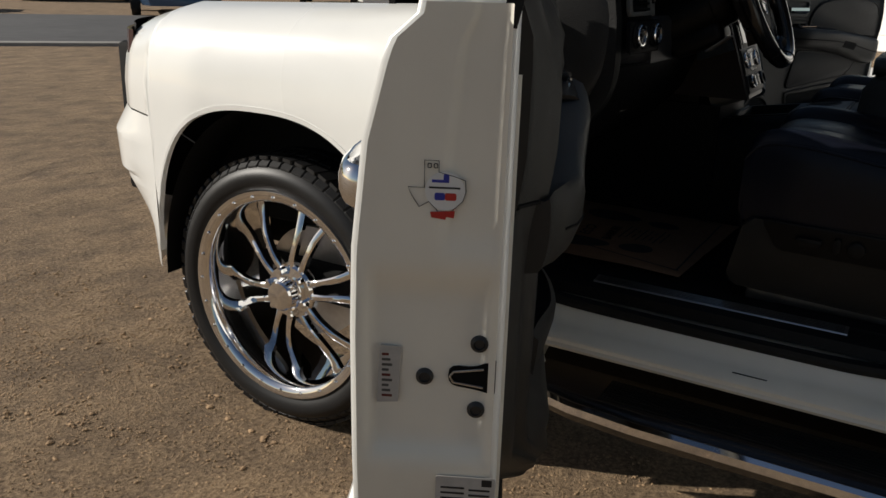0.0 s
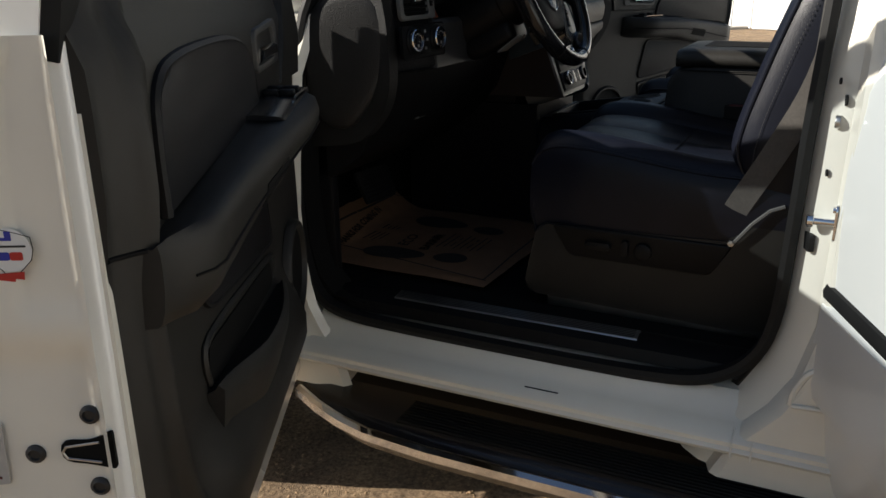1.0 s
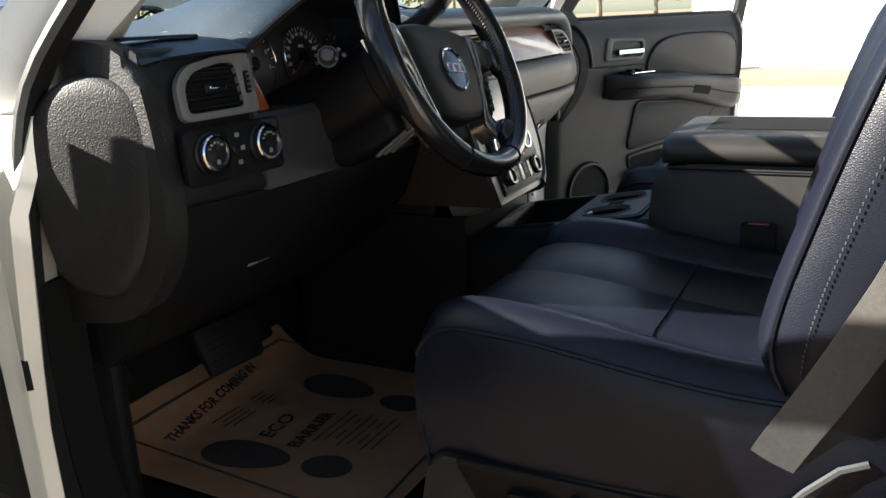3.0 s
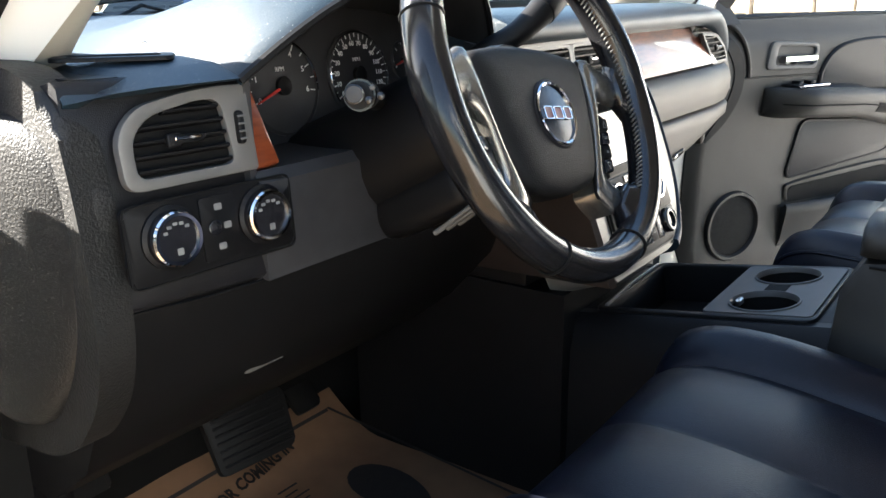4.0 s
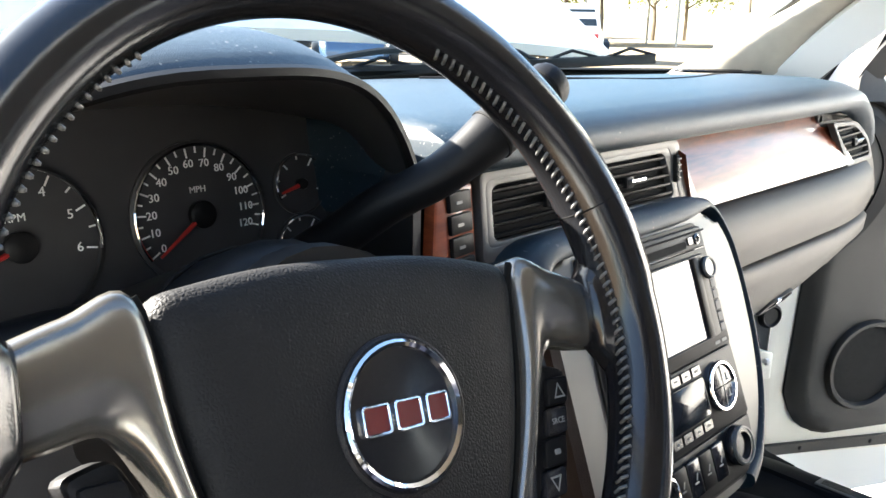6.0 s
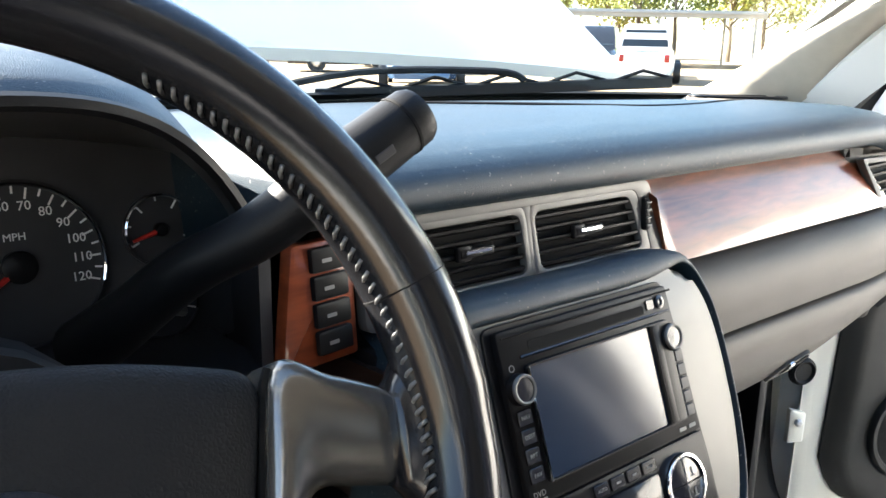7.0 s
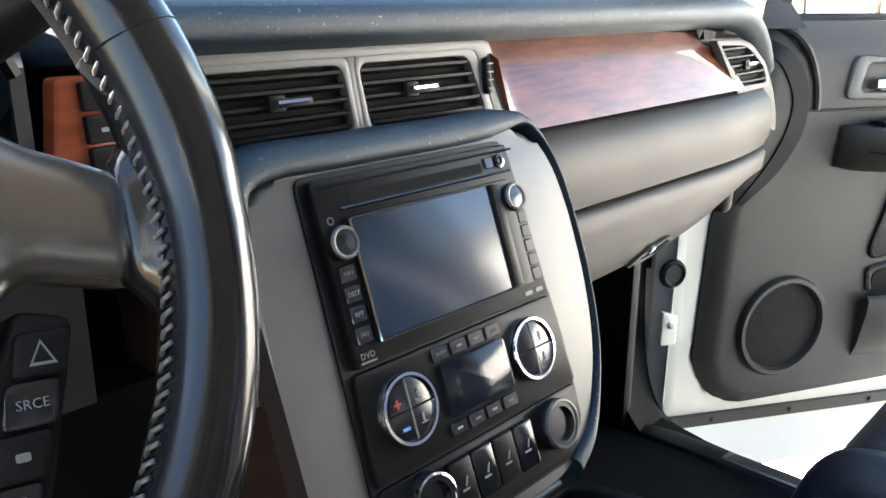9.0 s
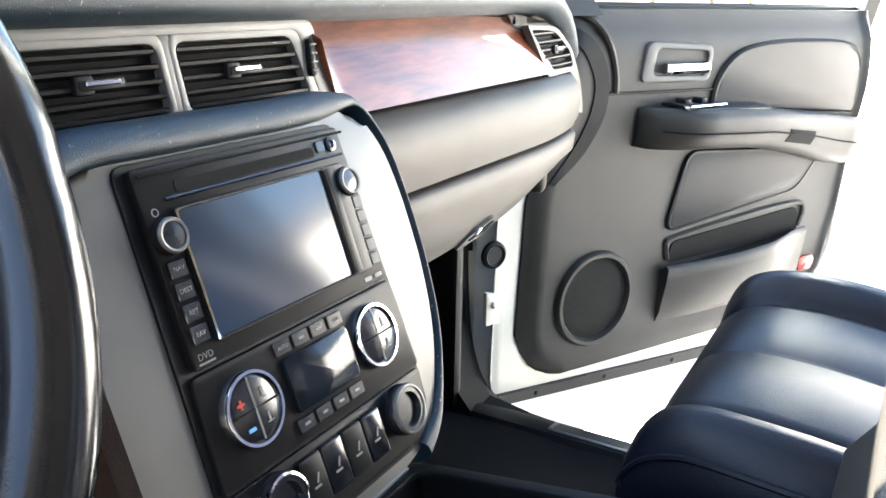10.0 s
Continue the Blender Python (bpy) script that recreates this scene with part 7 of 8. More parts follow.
# ---- seats ----
def seat(s, xc, yf):
    """A leather bucket seat: cushion, back, head rest, side panel."""
    hw = 0.258
    prof = [(0.000, 0.770), (0.010, 0.80), (0.014, 0.85), (0.006, 0.905), (-0.010, 0.938), (-0.034, 0.955), (-0.07, 0.963), (-0.14, 0.961), (-0.22, 0.950), (-0.30, 0.938), (-0.38, 0.930), (-0.46, 0.930), (-0.53, 0.935)]
    across = [(-1.0, -0.17), (-1.02, -0.10), (-1.015, -0.04), (-0.985, -0.005), (-0.93, 0.016), (-0.86, 0.026), (-0.78, 0.022), (-0.70, 0.006), (-0.665, -0.004), (-0.655, -0.011), (-0.645, -0.004), (-0.55, 0.002), (-0.3, 0.0), (-0.02, -0.001), (0.0, -0.003)]
    across += [(-u, d) for u, d in across[-2::-1]]
    pts = smooth([(y, z, 0) for y, z in prof], 3)
    rings = []
    for p in pts:
        top = sstep(0.88, 0.955, p.y)
        w = hw * (0.95 + 0.05 * sstep(0, 0.12, -p.x))
        groove = 0.006 * sum(math.exp(-((p.x + g) / 0.006) ** 2) for g in (0.285, 0.41))
        ring = []
        for u, d in across:
            mid = 1 - sstep(0.55, 0.66, abs(u))
            z = p.y + d * (0.35 + 0.65 * top) - groove * mid
            ring.append((xc + u * w, yf + p.x + 0.02 * abs(u) ** 3 * (-1 if top < 0.5 else 0), max(0.765, z)))
        rings.append(ring)
    name = "driver_seat" if s < 0 else "passenger_seat"
    st = part(name, loft(rings, False), LEATHER, car, "black leather bucket seat with stitched panels", sharp=80)
    for g in (0.285,):
        row = min(rings, key=lambda r: abs(r[14][1] - (yf - g)))
        part("cross_seam", tube([Vector(p) + Vector((0, 0, 0.0015)) for p in row[8:21]], 0.0013, 5), LEATHER, st)
    for k2 in (9, 19):
        part("long_seam", tube([Vector(r[k2]) + Vector((0, 0, 0.003)) for r in rings[10:]], 0.0014, 5), LEATHER, st)
    for k2 in (3, 25):
        part("piping", tube([Vector(r[k2]) + Vector((0, 0, 0.001)) for r in rings[3:]], 0.0032, 6), LEATHER, st)
    # back
    bprof = [(-0.47, 0.90), (-0.455, 0.96), (-0.465, 1.03), (-0.485, 1.10), (-0.51, 1.18), (-0.545, 1.28), (-0.58, 1.38), (-0.61, 1.45), (-0.635, 1.482), (-0.66, 1.485)]
    bpts = smooth([(y, z, 0) for y, z in bprof], 3)
    bac = [(-1.0, -0.15), (-1.03, -0.08), (-1.02, 0.0), (-0.97, 0.045), (-0.89, 0.060), (-0.80, 0.050), (-0.70, 0.018), (-0.655, -0.004), (-0.645, -0.010), (-0.635, -0.004), (-0.4, 0.0), (0.0, 0.0)]
    bac += [(-u, d) for u, d in bac[-2::-1]]
    brs = []
    for p in bpts:
        low2 = sstep(0.88, 1.0, p.y)
        t = sstep(1.25, 1.47, p.y)
        w = hw * lerp(0.98, 0.80, t)
        gr = 0.006 * sum(math.exp(-((p.y - g) / 0.006) ** 2) for g in (1.05, 1.19, 1.32))
        brs.append([(xc + u * w, yf + p.x + max(d, -0.15) * (1 - 0.75 * t) * (0.5 + 0.5 * low2) - gr * (1 - sstep(0.55, 0.66, abs(u))), p.y + 0.0) for u, d in bac])
    back = part("seat_back", loft(brs, False), LEATHER, st, "black leather seat back", sharp=80)
    part("back_shell", loft([[(xc - 0.25 * k3, yf + y0, z), (xc + 0.25 * k3, yf + y0, z), (xc + 0.24 * k3, yf + y1, z), (xc - 0.24 * k3, yf + y1, z)] for y0, y1, z, k3 in ((-0.53, -0.62, 0.88, 1.0), (-0.55, -0.66, 1.0, 1.02), (-0.60, -0.72, 1.25, 0.95), (-0.68, -0.76, 1.47, 0.80))]), VINYL, st)
    for k2 in (3, 19):
        part("piping", tube([Vector(r[k2]) for r in brs], 0.0032, 6), LEATHER, back)
    stp = bmesh.new()
    k2 = 2 if s < 0 else 20
    for a, b in zip(brs, brs[1:]):
        for t in (0.0, 0.25, 0.5, 0.75):
            p = Vector(a[k2]).lerp(Vector(b[k2]), t) + Vector((0, 0.012, 0))
            join(stp, box(tuple(p), (0.0016, 0.002, 0.004), 0.0006, 1))
    part("back_stitching", stp, mat("pale_thread_%s" % name, (0.028, 0.028, 0.03), 0.6), back)
    hr = loft([[(xc + 0.125 * kx * math.cos(a), yf - 0.70 + 0.055 * kx * math.sin(a), z) for a in [2 * math.pi * i / 20 for i in range(20)]] for z, kx in ((1.51, 0.8), (1.525, 0.95), (1.58, 1.0), (1.66, 1.0), (1.71, 0.92), (1.725, 0.7))])
    head = part("head_rest", hr, LEATHER, st, "black leather head rest", sharp=60)
    for dx in (-0.07, 0.07):
        part("head_rest_post", tube([(xc + dx, yf - 0.66, 1.44), (xc + dx, yf - 0.70, 1.53)], 0.006, 8), CHROME, head)
    # side panel with the power switches
    ox = xc + s * 0.262
    m = Matrix(((0, 0, s, ox), (1, 0, 0, yf), (0, 1, 0, 0), (0, 0, 0, 1)))
    val = rpoly([(0.01, 0.63), (-0.02, 0.79), (-0.43, 0.80), (-0.475, 0.865), (-0.52, 0.885), (-0.56, 0.87), (-0.56, 0.61)], [0.03, 0.02, 0.02, 0.03, 0.03, 0.02, 0.02], 4)
    vp = part("seat_side_panel", prism(val, -0.05, 0.0, m, 0.008, 3), TRIMV, st, "dark plastic seat side panel with power switches")
    ins = rpoly([(-0.055, 0.795), (-0.095, 0.730), (-0.385, 0.725), (-0.425, 0.792)], 0.012, 3)
    part("switch_plate", prism(ins, -0.004, 0.006, m, 0.003), PLASTIC, vp)
    part("power_switch", prism(rrect(-0.185, 0.752, -0.130, 0.768, 0.006), 0.004, 0.016, m, 0.004), PLASTIC, vp)
    part("power_switch", prism(rrect(-0.222, 0.742, -0.208, 0.778, 0.005), 0.004, 0.016, m, 0.004), PLASTIC, vp)
    part("lumbar_knob", lathe([(0.019, 0.004), (0.018, 0.014), (0.014, 0.016), (0, 0.015)], m @ Matrix.Translation((-0.252, 0.758, 0)), 20), PLASTIC, vp)
    part("recliner_lever", tube([m @ Vector(p) for p in ((-0.425, 0.80, 0.008), (-0.455, 0.842, 0.010), (-0.485, 0.872, 0.008), (-0.51, 0.882, 0.004))], 0.004, 6), SATIN, vp, "grey edge of the recliner cover")
    part("panel_bolt", lathe([(0.007, 0), (0.006, 0.004), (0, 0.005)], m @ Matrix.Translation((-0.42, 0.798, 0.004)), 10), STEEL, vp)
    part("seat_riser", box((xc, yf - 0.28, 0.69), (0.44, 0.42, 0.18), 0.02), PLASTIC, st)
    part("seat_rail", box((xc + s * 0.22, yf - 0.30, 0.615), (0.05, 0.52, 0.05), 0.01), STEEL, st)
    return st


seat(-1, -0.462, -0.185)
seat(1, 0.462, -0.185)
# driver's belt
bp_ = smooth([(-0.712, -0.585, 0.78), (-0.722, -0.60, 0.85), (-0.735, -0.665, 0.98), (-0.745, -0.725, 1.12), (-0.765, -0.76, 1.30), (-0.725, -0.775, 1.52)], 5)
belt = part("seat_belt", tube(bp_, 1, prof=[(-0.001, -0.023), (0.001, -0.023), (0.0012, 0.0), (0.001, 0.023), (-0.001, 0.023)], up=(-1, 0, 0.02)), BELT, car, "grey-brown seat belt webbing")
part("belt_buckle", loft([[(-0.205 + a, -0.53 + b, z) for a, b in ((-0.012, -0.026), (0.012, -0.026), (0.012, 0.026), (-0.012, 0.026))] for z in (0.88, 0.93, 0.985)]), PLASTIC, car, "black seat belt buckle with a red button")
part("buckle_button", box((-0.205, -0.53, 0.986), (0.012, 0.032, 0.005), 0.002), DEEPRED, car, "red buckle button")

# ---- centre console ----
CX = 0.022


def deck(y):
    """Height of the console deck, which climbs towards the rear."""
    return 0.936 - 0.15 * (y + 0.17)


cb = loft([[(CX + u, y, z if z > 0.5 else deck(y) + z) for u, z in ((-0.170, 0.58), (-0.164, -0.055), (-0.150, -0.012), (-0.136, 0.0), (-0.118, 0.0), (-0.117, -0.064), (0.117, -0.064), (0.118, 0.0), (0.136, 0.0), (0.150, -0.012), (0.164, -0.055), (0.160, 0.58))] for y in (0.03, -0.10, -0.20, -0.30, -0.38)])
con = part("centre_console", cb, PLASTIC, car, "black floor console with cup holders and a padded armrest")
DK = fr((CX, -0.17, 0.936), (1, 0, 0), (0, 1, -0.15))
part("console_frame", ringp(rrect(-0.130, -0.152, 0.130, 0.152, 0.02), rrect(-0.117, -0.146, 0.117, 0.140, 0.015), 0, 0.005, DK, 0.002), PLASTIC, con)
part("console_bridge", box((0, -0.190, -0.032), (0.234, 0.090, 0.064), 0.003, 2, DK), PLASTIC, con)
part("console_bridge", box((0, 0.166, -0.032), (0.234, 0.050, 0.064), 0.003, 2, DK), PLASTIC, con)
part("tray", box((0, 0.068, -0.060), (0.234, 0.145, 0.004), 0.001, 1, DK), DARK, con, "dark open tray")
part("tray_edge", tube([DK @ Vector(p) for p in ((-0.116, 0.137, 0.006), (0.0, 0.147, 0.007), (0.112, 0.150, 0.006))], 0.0028, 6), SATIN, con)


def cup_plate():
    """A plate with two joined round wells cut through it."""
    bm = bmesh.new()
    loops = [rrect(-0.1165, -0.1455, 0.1165, -0.004, 0.010), circle(-0.064, -0.073, 0.045, 36), circle(0.064, -0.073, 0.045, 36)]
    edges = []
    for lp2 in loops:
        vs2 = [bm.verts.new((u, v, 0.006)) for u, v in lp2]
        edges += [bm.edges.new((vs2[i], vs2[(i + 1) % len(vs2)])) for i in range(len(vs2))]
    bmesh.ops.triangle_fill(bm, use_beauty=True, edges=edges)
    ext = bmesh.ops.extrude_face_region(bm, geom=list(bm.faces))
    bmesh.ops.translate(bm, vec=(0, 0, -0.012), verts=[g for g in ext["geom"] if isinstance(g, bmesh.types.BMVert)])
    bm.transform(DK)
    return bm


cups = part("cup_panel", cup_plate(), GREYTRIM, con, "grey cup holder panel with two deep wells")
for dx in (-0.064, 0.064):
    m = DK @ Matrix.Translation((dx, -0.073, 0.006))
    part("cup_ring", lathe([(0.0475, 0.0), (0.047, 0.0022), (0.0452, 0.0026), (0.0440, 0.0005), (0.0435, -0.006)], m, 36, False), GREYTRIM, cups)
    # well walls and link are near-black to paint in the depth's shade
    part("cup_well", lathe([(0.0448, -0.001), (0.0435, -0.035), (0.042, -0.060), (0.0005, -0.062)], m, 36, False), DARK, cups)
part("cup_link", box((0, -0.073, 0.0062), (0.038, 0.030, 0.0016), 0.0004, 1, DK), DARK, cups)
part("cup_spring", box((-0.050, -0.035, 0.000), (0.018, 0.008, 0.010), 0.002, 1, DK), STEEL, cups)
# armrest block with a soft lid
ab = loft([[(-0.168, y, 0.60), (-0.168, y, zt2 - 0.05), (-0.160, y, zt2 - 0.03), (0.160, y, zt2 - 0.03), (0.168, y, zt2 - 0.05), (0.168, y, 0.60)] for y, zt2 in ((-0.345, 0.97), (-0.352, 1.06), (-0.372, 1.092), (-0.42, 1.10), (-0.95, 1.10))])
part("console_bin", ab, TRIMV, con, "black vinyl console bin")
ld = loft([[(-0.155 * k4, y, z0), (-0.172 * k4, y, z0 + 0.006), (-0.176 * k4, y, z0 + 0.022), (-0.166 * k4, y, z0 + 0.038), (-0.13 * k4, y, z0 + 0.043), (0.13 * k4, y, z0 + 0.043), (0.166 * k4, y, z0 + 0.038), (0.176 * k4, y, z0 + 0.022), (0.172 * k4, y, z0 + 0.006), (0.155 * k4, y, z0)] for y, z0, k4 in ((-0.368, 1.066, 0.93), (-0.372, 1.068, 0.98), (-0.385, 1.069, 1.0), (-0.42, 1.070, 1.0), (-0.95, 1.070, 1.0))])
part("armrest_lid", ld, TRIMV, con, "padded black leather armrest lid", sharp=60)
# thin dark slab on the lid, painted as a shaded recess
part("lid_recess", box((0.02, -0.62, 1.1135), (0.16, 0.40, 0.003), 0.001, 1), DARK, con)
part("bin_seam", tube([(-0.1695, y, 1.062) for y in (-0.38, -0.6, -0.95)], 0.0016, 5), DARK, con)

# ---- floor, pedals, sills ----
for s in (-1, 1):
    xs0, xs1 = (-0.79, -0.17) if s < 0 else (0.17, 0.79)
    part("carpet", surf(lambda x, y: (x, y, 0.597 + 0.16 * sstep(0.36, 0.62, y) + 0.006 * noise.noise(Vector((x * 9, y * 9, 1)))), steps(xs0, xs1, 14), [-0.95, -0.6, -0.3] + steps(-0.2, 0.62, 16), (0, 0, -0.02)), CARPET, car, "dark grey floor carpet")
    part("sill_cover", loft([[(s * 0.765, y, 0.592), (s * 0.775, y, 0.604), (s * 0.80, y, 0.606), (s * 0.838, y, 0.592), (s * 0.845, y, 0.568), (s * 0.765, y, 0.568)] for y in (0.30, 0.1, -0.3, -0.6, -0.72)]), PLASTIC, car, "black plastic sill cover")
    sc2 = part("scuff_plate", loft([[(s * 0.783, y, 0.6065), (s * 0.785, y, 0.6085), (s * 0.818, y, 0.6035), (s * 0.820, y, 0.6005), (s * 0.783, y, 0.600)] for y in (0.10, -0.2, -0.455)]), STEEL, car, "brushed steel scuff plate")
    for i in range(5):
        part("scuff_groove", box((s * (0.789 + 0.006 * i), -0.178, 0.6078 - 0.0009 * i), (0.0016, 0.54, 0.0012), 0.0003, 1), DARK, sc2)
    part("kick_panel", box((s * 0.775, 0.42, 0.80), (0.03, 0.30, 0.40), 0.012), PLASTIC, car, "black kick panel")
    part("kick_cover", loft([[(s * 0.772, y, z), (s * 0.852, y + 0.004, z), (s * 0.852, y + 0.03, z), (s * 0.772, y + 0.05, z)] for y, z in ((0.16, 0.588), (0.24, 0.60), (0.275, 0.64), (0.295, 0.72), (0.305, 0.85), (0.30, 1.0))]), DARK, car, "black plastic jamb cover")
BP = fr((-0.452, 0.350, 0.762), (1, -0.12, 0), (0, 0.42, 0.85))
bpd = part("brake_pedal", prism(rpoly([(-0.066, -0.046), (0.062, -0.046), (0.070, 0.044), (-0.070, 0.044)], 0.010), -0.012, 0.0, BP, 0.004), SEAL, car, "ribbed rubber brake pedal")
for i in range(7):
    part("pedal_rib", box((0, -0.034 + i * 0.0112, 0.001), (0.118, 0.0045, 0.003), 0.001, 1, BP), SEAL, bpd)
part("pedal_arm", tube([(-0.452, 0.372, 0.768), (-0.448, 0.45, 0.88), (-0.44, 0.45, 1.02)], 0.009, 8), PLASTIC, bpd)
GPm = fr((-0.245, 0.50, 0.74), (1, 0, 0), (0, 0.7, 0.72))
gp = part("throttle_pedal", prism(rpoly([(-0.028, -0.085), (0.028, -0.085), (0.033, 0.075), (-0.033, 0.075)], 0.01), -0.010, 0.0, GPm, 0.004), SEAL, car, "black throttle pedal")
pb2 = part("parking_brake_pedal", prism(rrect(-0.045, -0.03, 0.045, 0.03, 0.008), -0.01, 0, fr((-0.70, 0.40, 0.79), (1, 0, 0), (0, 0.5, 0.85)), 0.003), SEAL, car, "small parking brake pedal")
part("pedal_arm", tube([(-0.70, 0.41, 0.80), (-0.70, 0.47, 0.95)], 0.008, 8), STEEL, pb2)
part("release_lever", box((-0.60, 0.15, 0.985), (0.06, 0.03, 0.02), 0.006), SATIN, dash, "hood release lever")
part("pillar_handle", tube(smooth([(0.745, 0.02, 1.50), (0.715, -0.01, 1.52), (0.665, -0.20, 1.66), (0.68, -0.24, 1.70)], 4), 0.012, 8), HEADLINER, car, "beige grab handle")

# ---- paper mat ----
def paper_z(x, y):
    return 0.6125 + 0.16 * sstep(0.36, 0.62, y) + 0.0035 * noise.noise(Vector((x * 11, y * 7, 4))) + 0.004 * math.exp(-((x + 0.42) / 0.02) ** 2)


matp = thing("paper_floor_mat", "brown kraft paper floor mat printed in black, on the driver's floor", "paper mat")
part("sheet", surf(lambda u, v: (lerp(-0.70 + 0.02 * v, -0.165, u), lerp(-0.10 + 0.03 * (1 - u), 0.49 + 0.04 * u, v), paper_z(lerp(-0.70, -0.165, u), lerp(-0.10 + 0.03 * (1 - u), 0.49 + 0.04 * u, v))), steps(0, 1, 30), steps(0, 1, 30), (0, 0, -0.0008)), KRAFT, matp)


def on_paper(fn_pts, name, lift=0.0016):
    bm = bmesh.new()
    bm.faces.new([bm.verts.new((x, y, paper_z(x, y) + lift)) for x, y in fn_pts])
    part(name, bm, INK, matp)


def sole(cx, cy, ang, length):
    """A printed shoe sole: fore part and heel."""
    c, sn = math.cos(ang), math.sin(ang)
    def tr(u, v):
        return (cx + u * c - v * sn, cy + u * sn + v * c)
    on_paper([tr(0.045 * math.cos(a) * (1 + 0.15 * math.sin(a)), 0.04 * length / 0.28 + 0.085 * math.sin(a)) for a in [2 * math.pi * i / 24 for i in range(24)]], "sole_print")
    on_paper([tr(0.034 * math.cos(a), -0.115 + 0.045 * math.sin(a)) for a in [2 * math.pi * i / 18 for i in range(18)]], "sole_print")


sole(-0.565, 0.20, 0.12, 0.28)
sole(-0.285, 0.20, -0.12, 0.28)
for x0, y0, x1, y1 in ((-0.665, -0.06, -0.663, 0.45), (-0.20, -0.06, -0.198, 0.45)):
    on_paper([(x0, y0), (x1 + 0.004, y0), (x1 + 0.004, y1), (x0, y1)], "border_line")
for y in (-0.055, 0.445):
    for i in range(8):
        xa, xb = lerp(-0.665, -0.20, i / 8), lerp(-0.665, -0.20, (i + 1) / 8)
        on_paper([(xa, y), (xb, y), (xb, y + 0.005), (xa, y + 0.005)], "border_line")


def print_on(text, size, x, y, rot=0.0):
    ob = words(text, size, Matrix.Translation((x, y, 0)) @ Matrix.Rotation(rot, 4, "Z"), INK, matp, "mat_lettering", 0.0002, bold=0.0009)
    for v in ob.data.vertices:
        v.co.z = paper_z(v.co.x, v.co.y) + 0.0018


print_on("THANKS FOR COMING IN", 0.0245, -0.450, 0.412, 0.13)
print_on("ECO", 0.042, -0.465, 0.250, 0.05)
print_on("BARRIER", 0.036, -0.450, 0.185, 0.08)
for i in range(4):
    w2 = 0.075 - 0.012 * (i % 2)
    on_paper([(-0.43 - w2, 0.370 - i * 0.014), (-0.43 + w2, 0.370 - i * 0.014), (-0.43 + w2, 0.374 - i * 0.014), (-0.43 - w2, 0.374 - i * 0.014)], "print_bar")
for i in range(8):
    w2 = 0.062 - 0.01 * (i % 3)
    on_paper([(-0.425 - w2, 0.155 - i * 0.016), (-0.425 + w2, 0.155 - i * 0.016), (-0.425 + w2, 0.159 - i * 0.016), (-0.425 - w2, 0.159 - i * 0.016)], "print_bar")


# ---- the lot around: road, parked vehicles, fence, trees, building ----
ASPHALT = mat("worn_asphalt", (0.075, 0.073, 0.072), 0.9, var=0.25, scale=3, bump=0.5, bscale=120)
CONCRETE = mat("pale_concrete", (0.34, 0.32, 0.29), 0.9, var=0.15, scale=4, bump=0.3, bscale=60)
# pale enough to throw sunlight back into the passenger side
APRON = mat("pale_bounce_concrete", (0.62, 0.60, 0.565), 0.9, var=0.12, scale=2, bump=0.3, bscale=60)
LEAF = mat("yellow_green_leaves", (0.27, 0.27, 0.055), 0.7, var=0.45, scale=0.8)
BARK = mat("tree_bark", (0.16, 0.12, 0.085), 0.95, var=0.3, scale=6, bump=0.8, bscale=20)
FENCEW = mat("weathered_fence_wood", (0.20, 0.14, 0.09), 0.9, var=0.3, scale=3)
WALLW = mat("white_metal_siding", (0.80, 0.80, 0.78), 0.5, var=0.06, scale=1.5)
ROOFM = mat("grey_metal_roof", (0.30, 0.31, 0.32), 0.5, metal=0.4, var=0.1, scale=2)
CARGLASS = mat("dark_car_glass", (0.02, 0.025, 0.03), 0.08, var=0.1, scale=2)
PAINTS = {"white": PAINT, "black": mat("black_car_paint", (0.012, 0.012, 0.014), 0.2, var=0.1, scale=3, coat=0.6), "blue": mat("blue_car_paint", (0.05, 0.09, 0.16), 0.25, metal=0.3, var=0.08, scale=3, coat=0.6)}

ang = math.atan2(-0.68, 0.74)
RD = Matrix.Translation((6.1, 11.75, 0)) @ Matrix.Rotation(ang, 4, "Z")
tagged(part("road", surf(lambda u, v: (u, v, 0.012), [-90, -40, -15, 0, 15, 40, 90], [0.16, 3, 6, 9.0]), ASPHALT, m=RD), "grey worn asphalt road across the dirt lot", "road", kind="structure")
tagged(part("kerb", loft([[(u, 0.0, -0.05), (u, 0.0, 0.045), (u, 0.03, 0.06), (u, 0.16, 0.06), (u, 0.16, -0.05)] for u in (-90, -30, 0, 30, 90)]), CONCRETE, m=RD), "low pale concrete kerb along the road", "kerb", kind="structure")


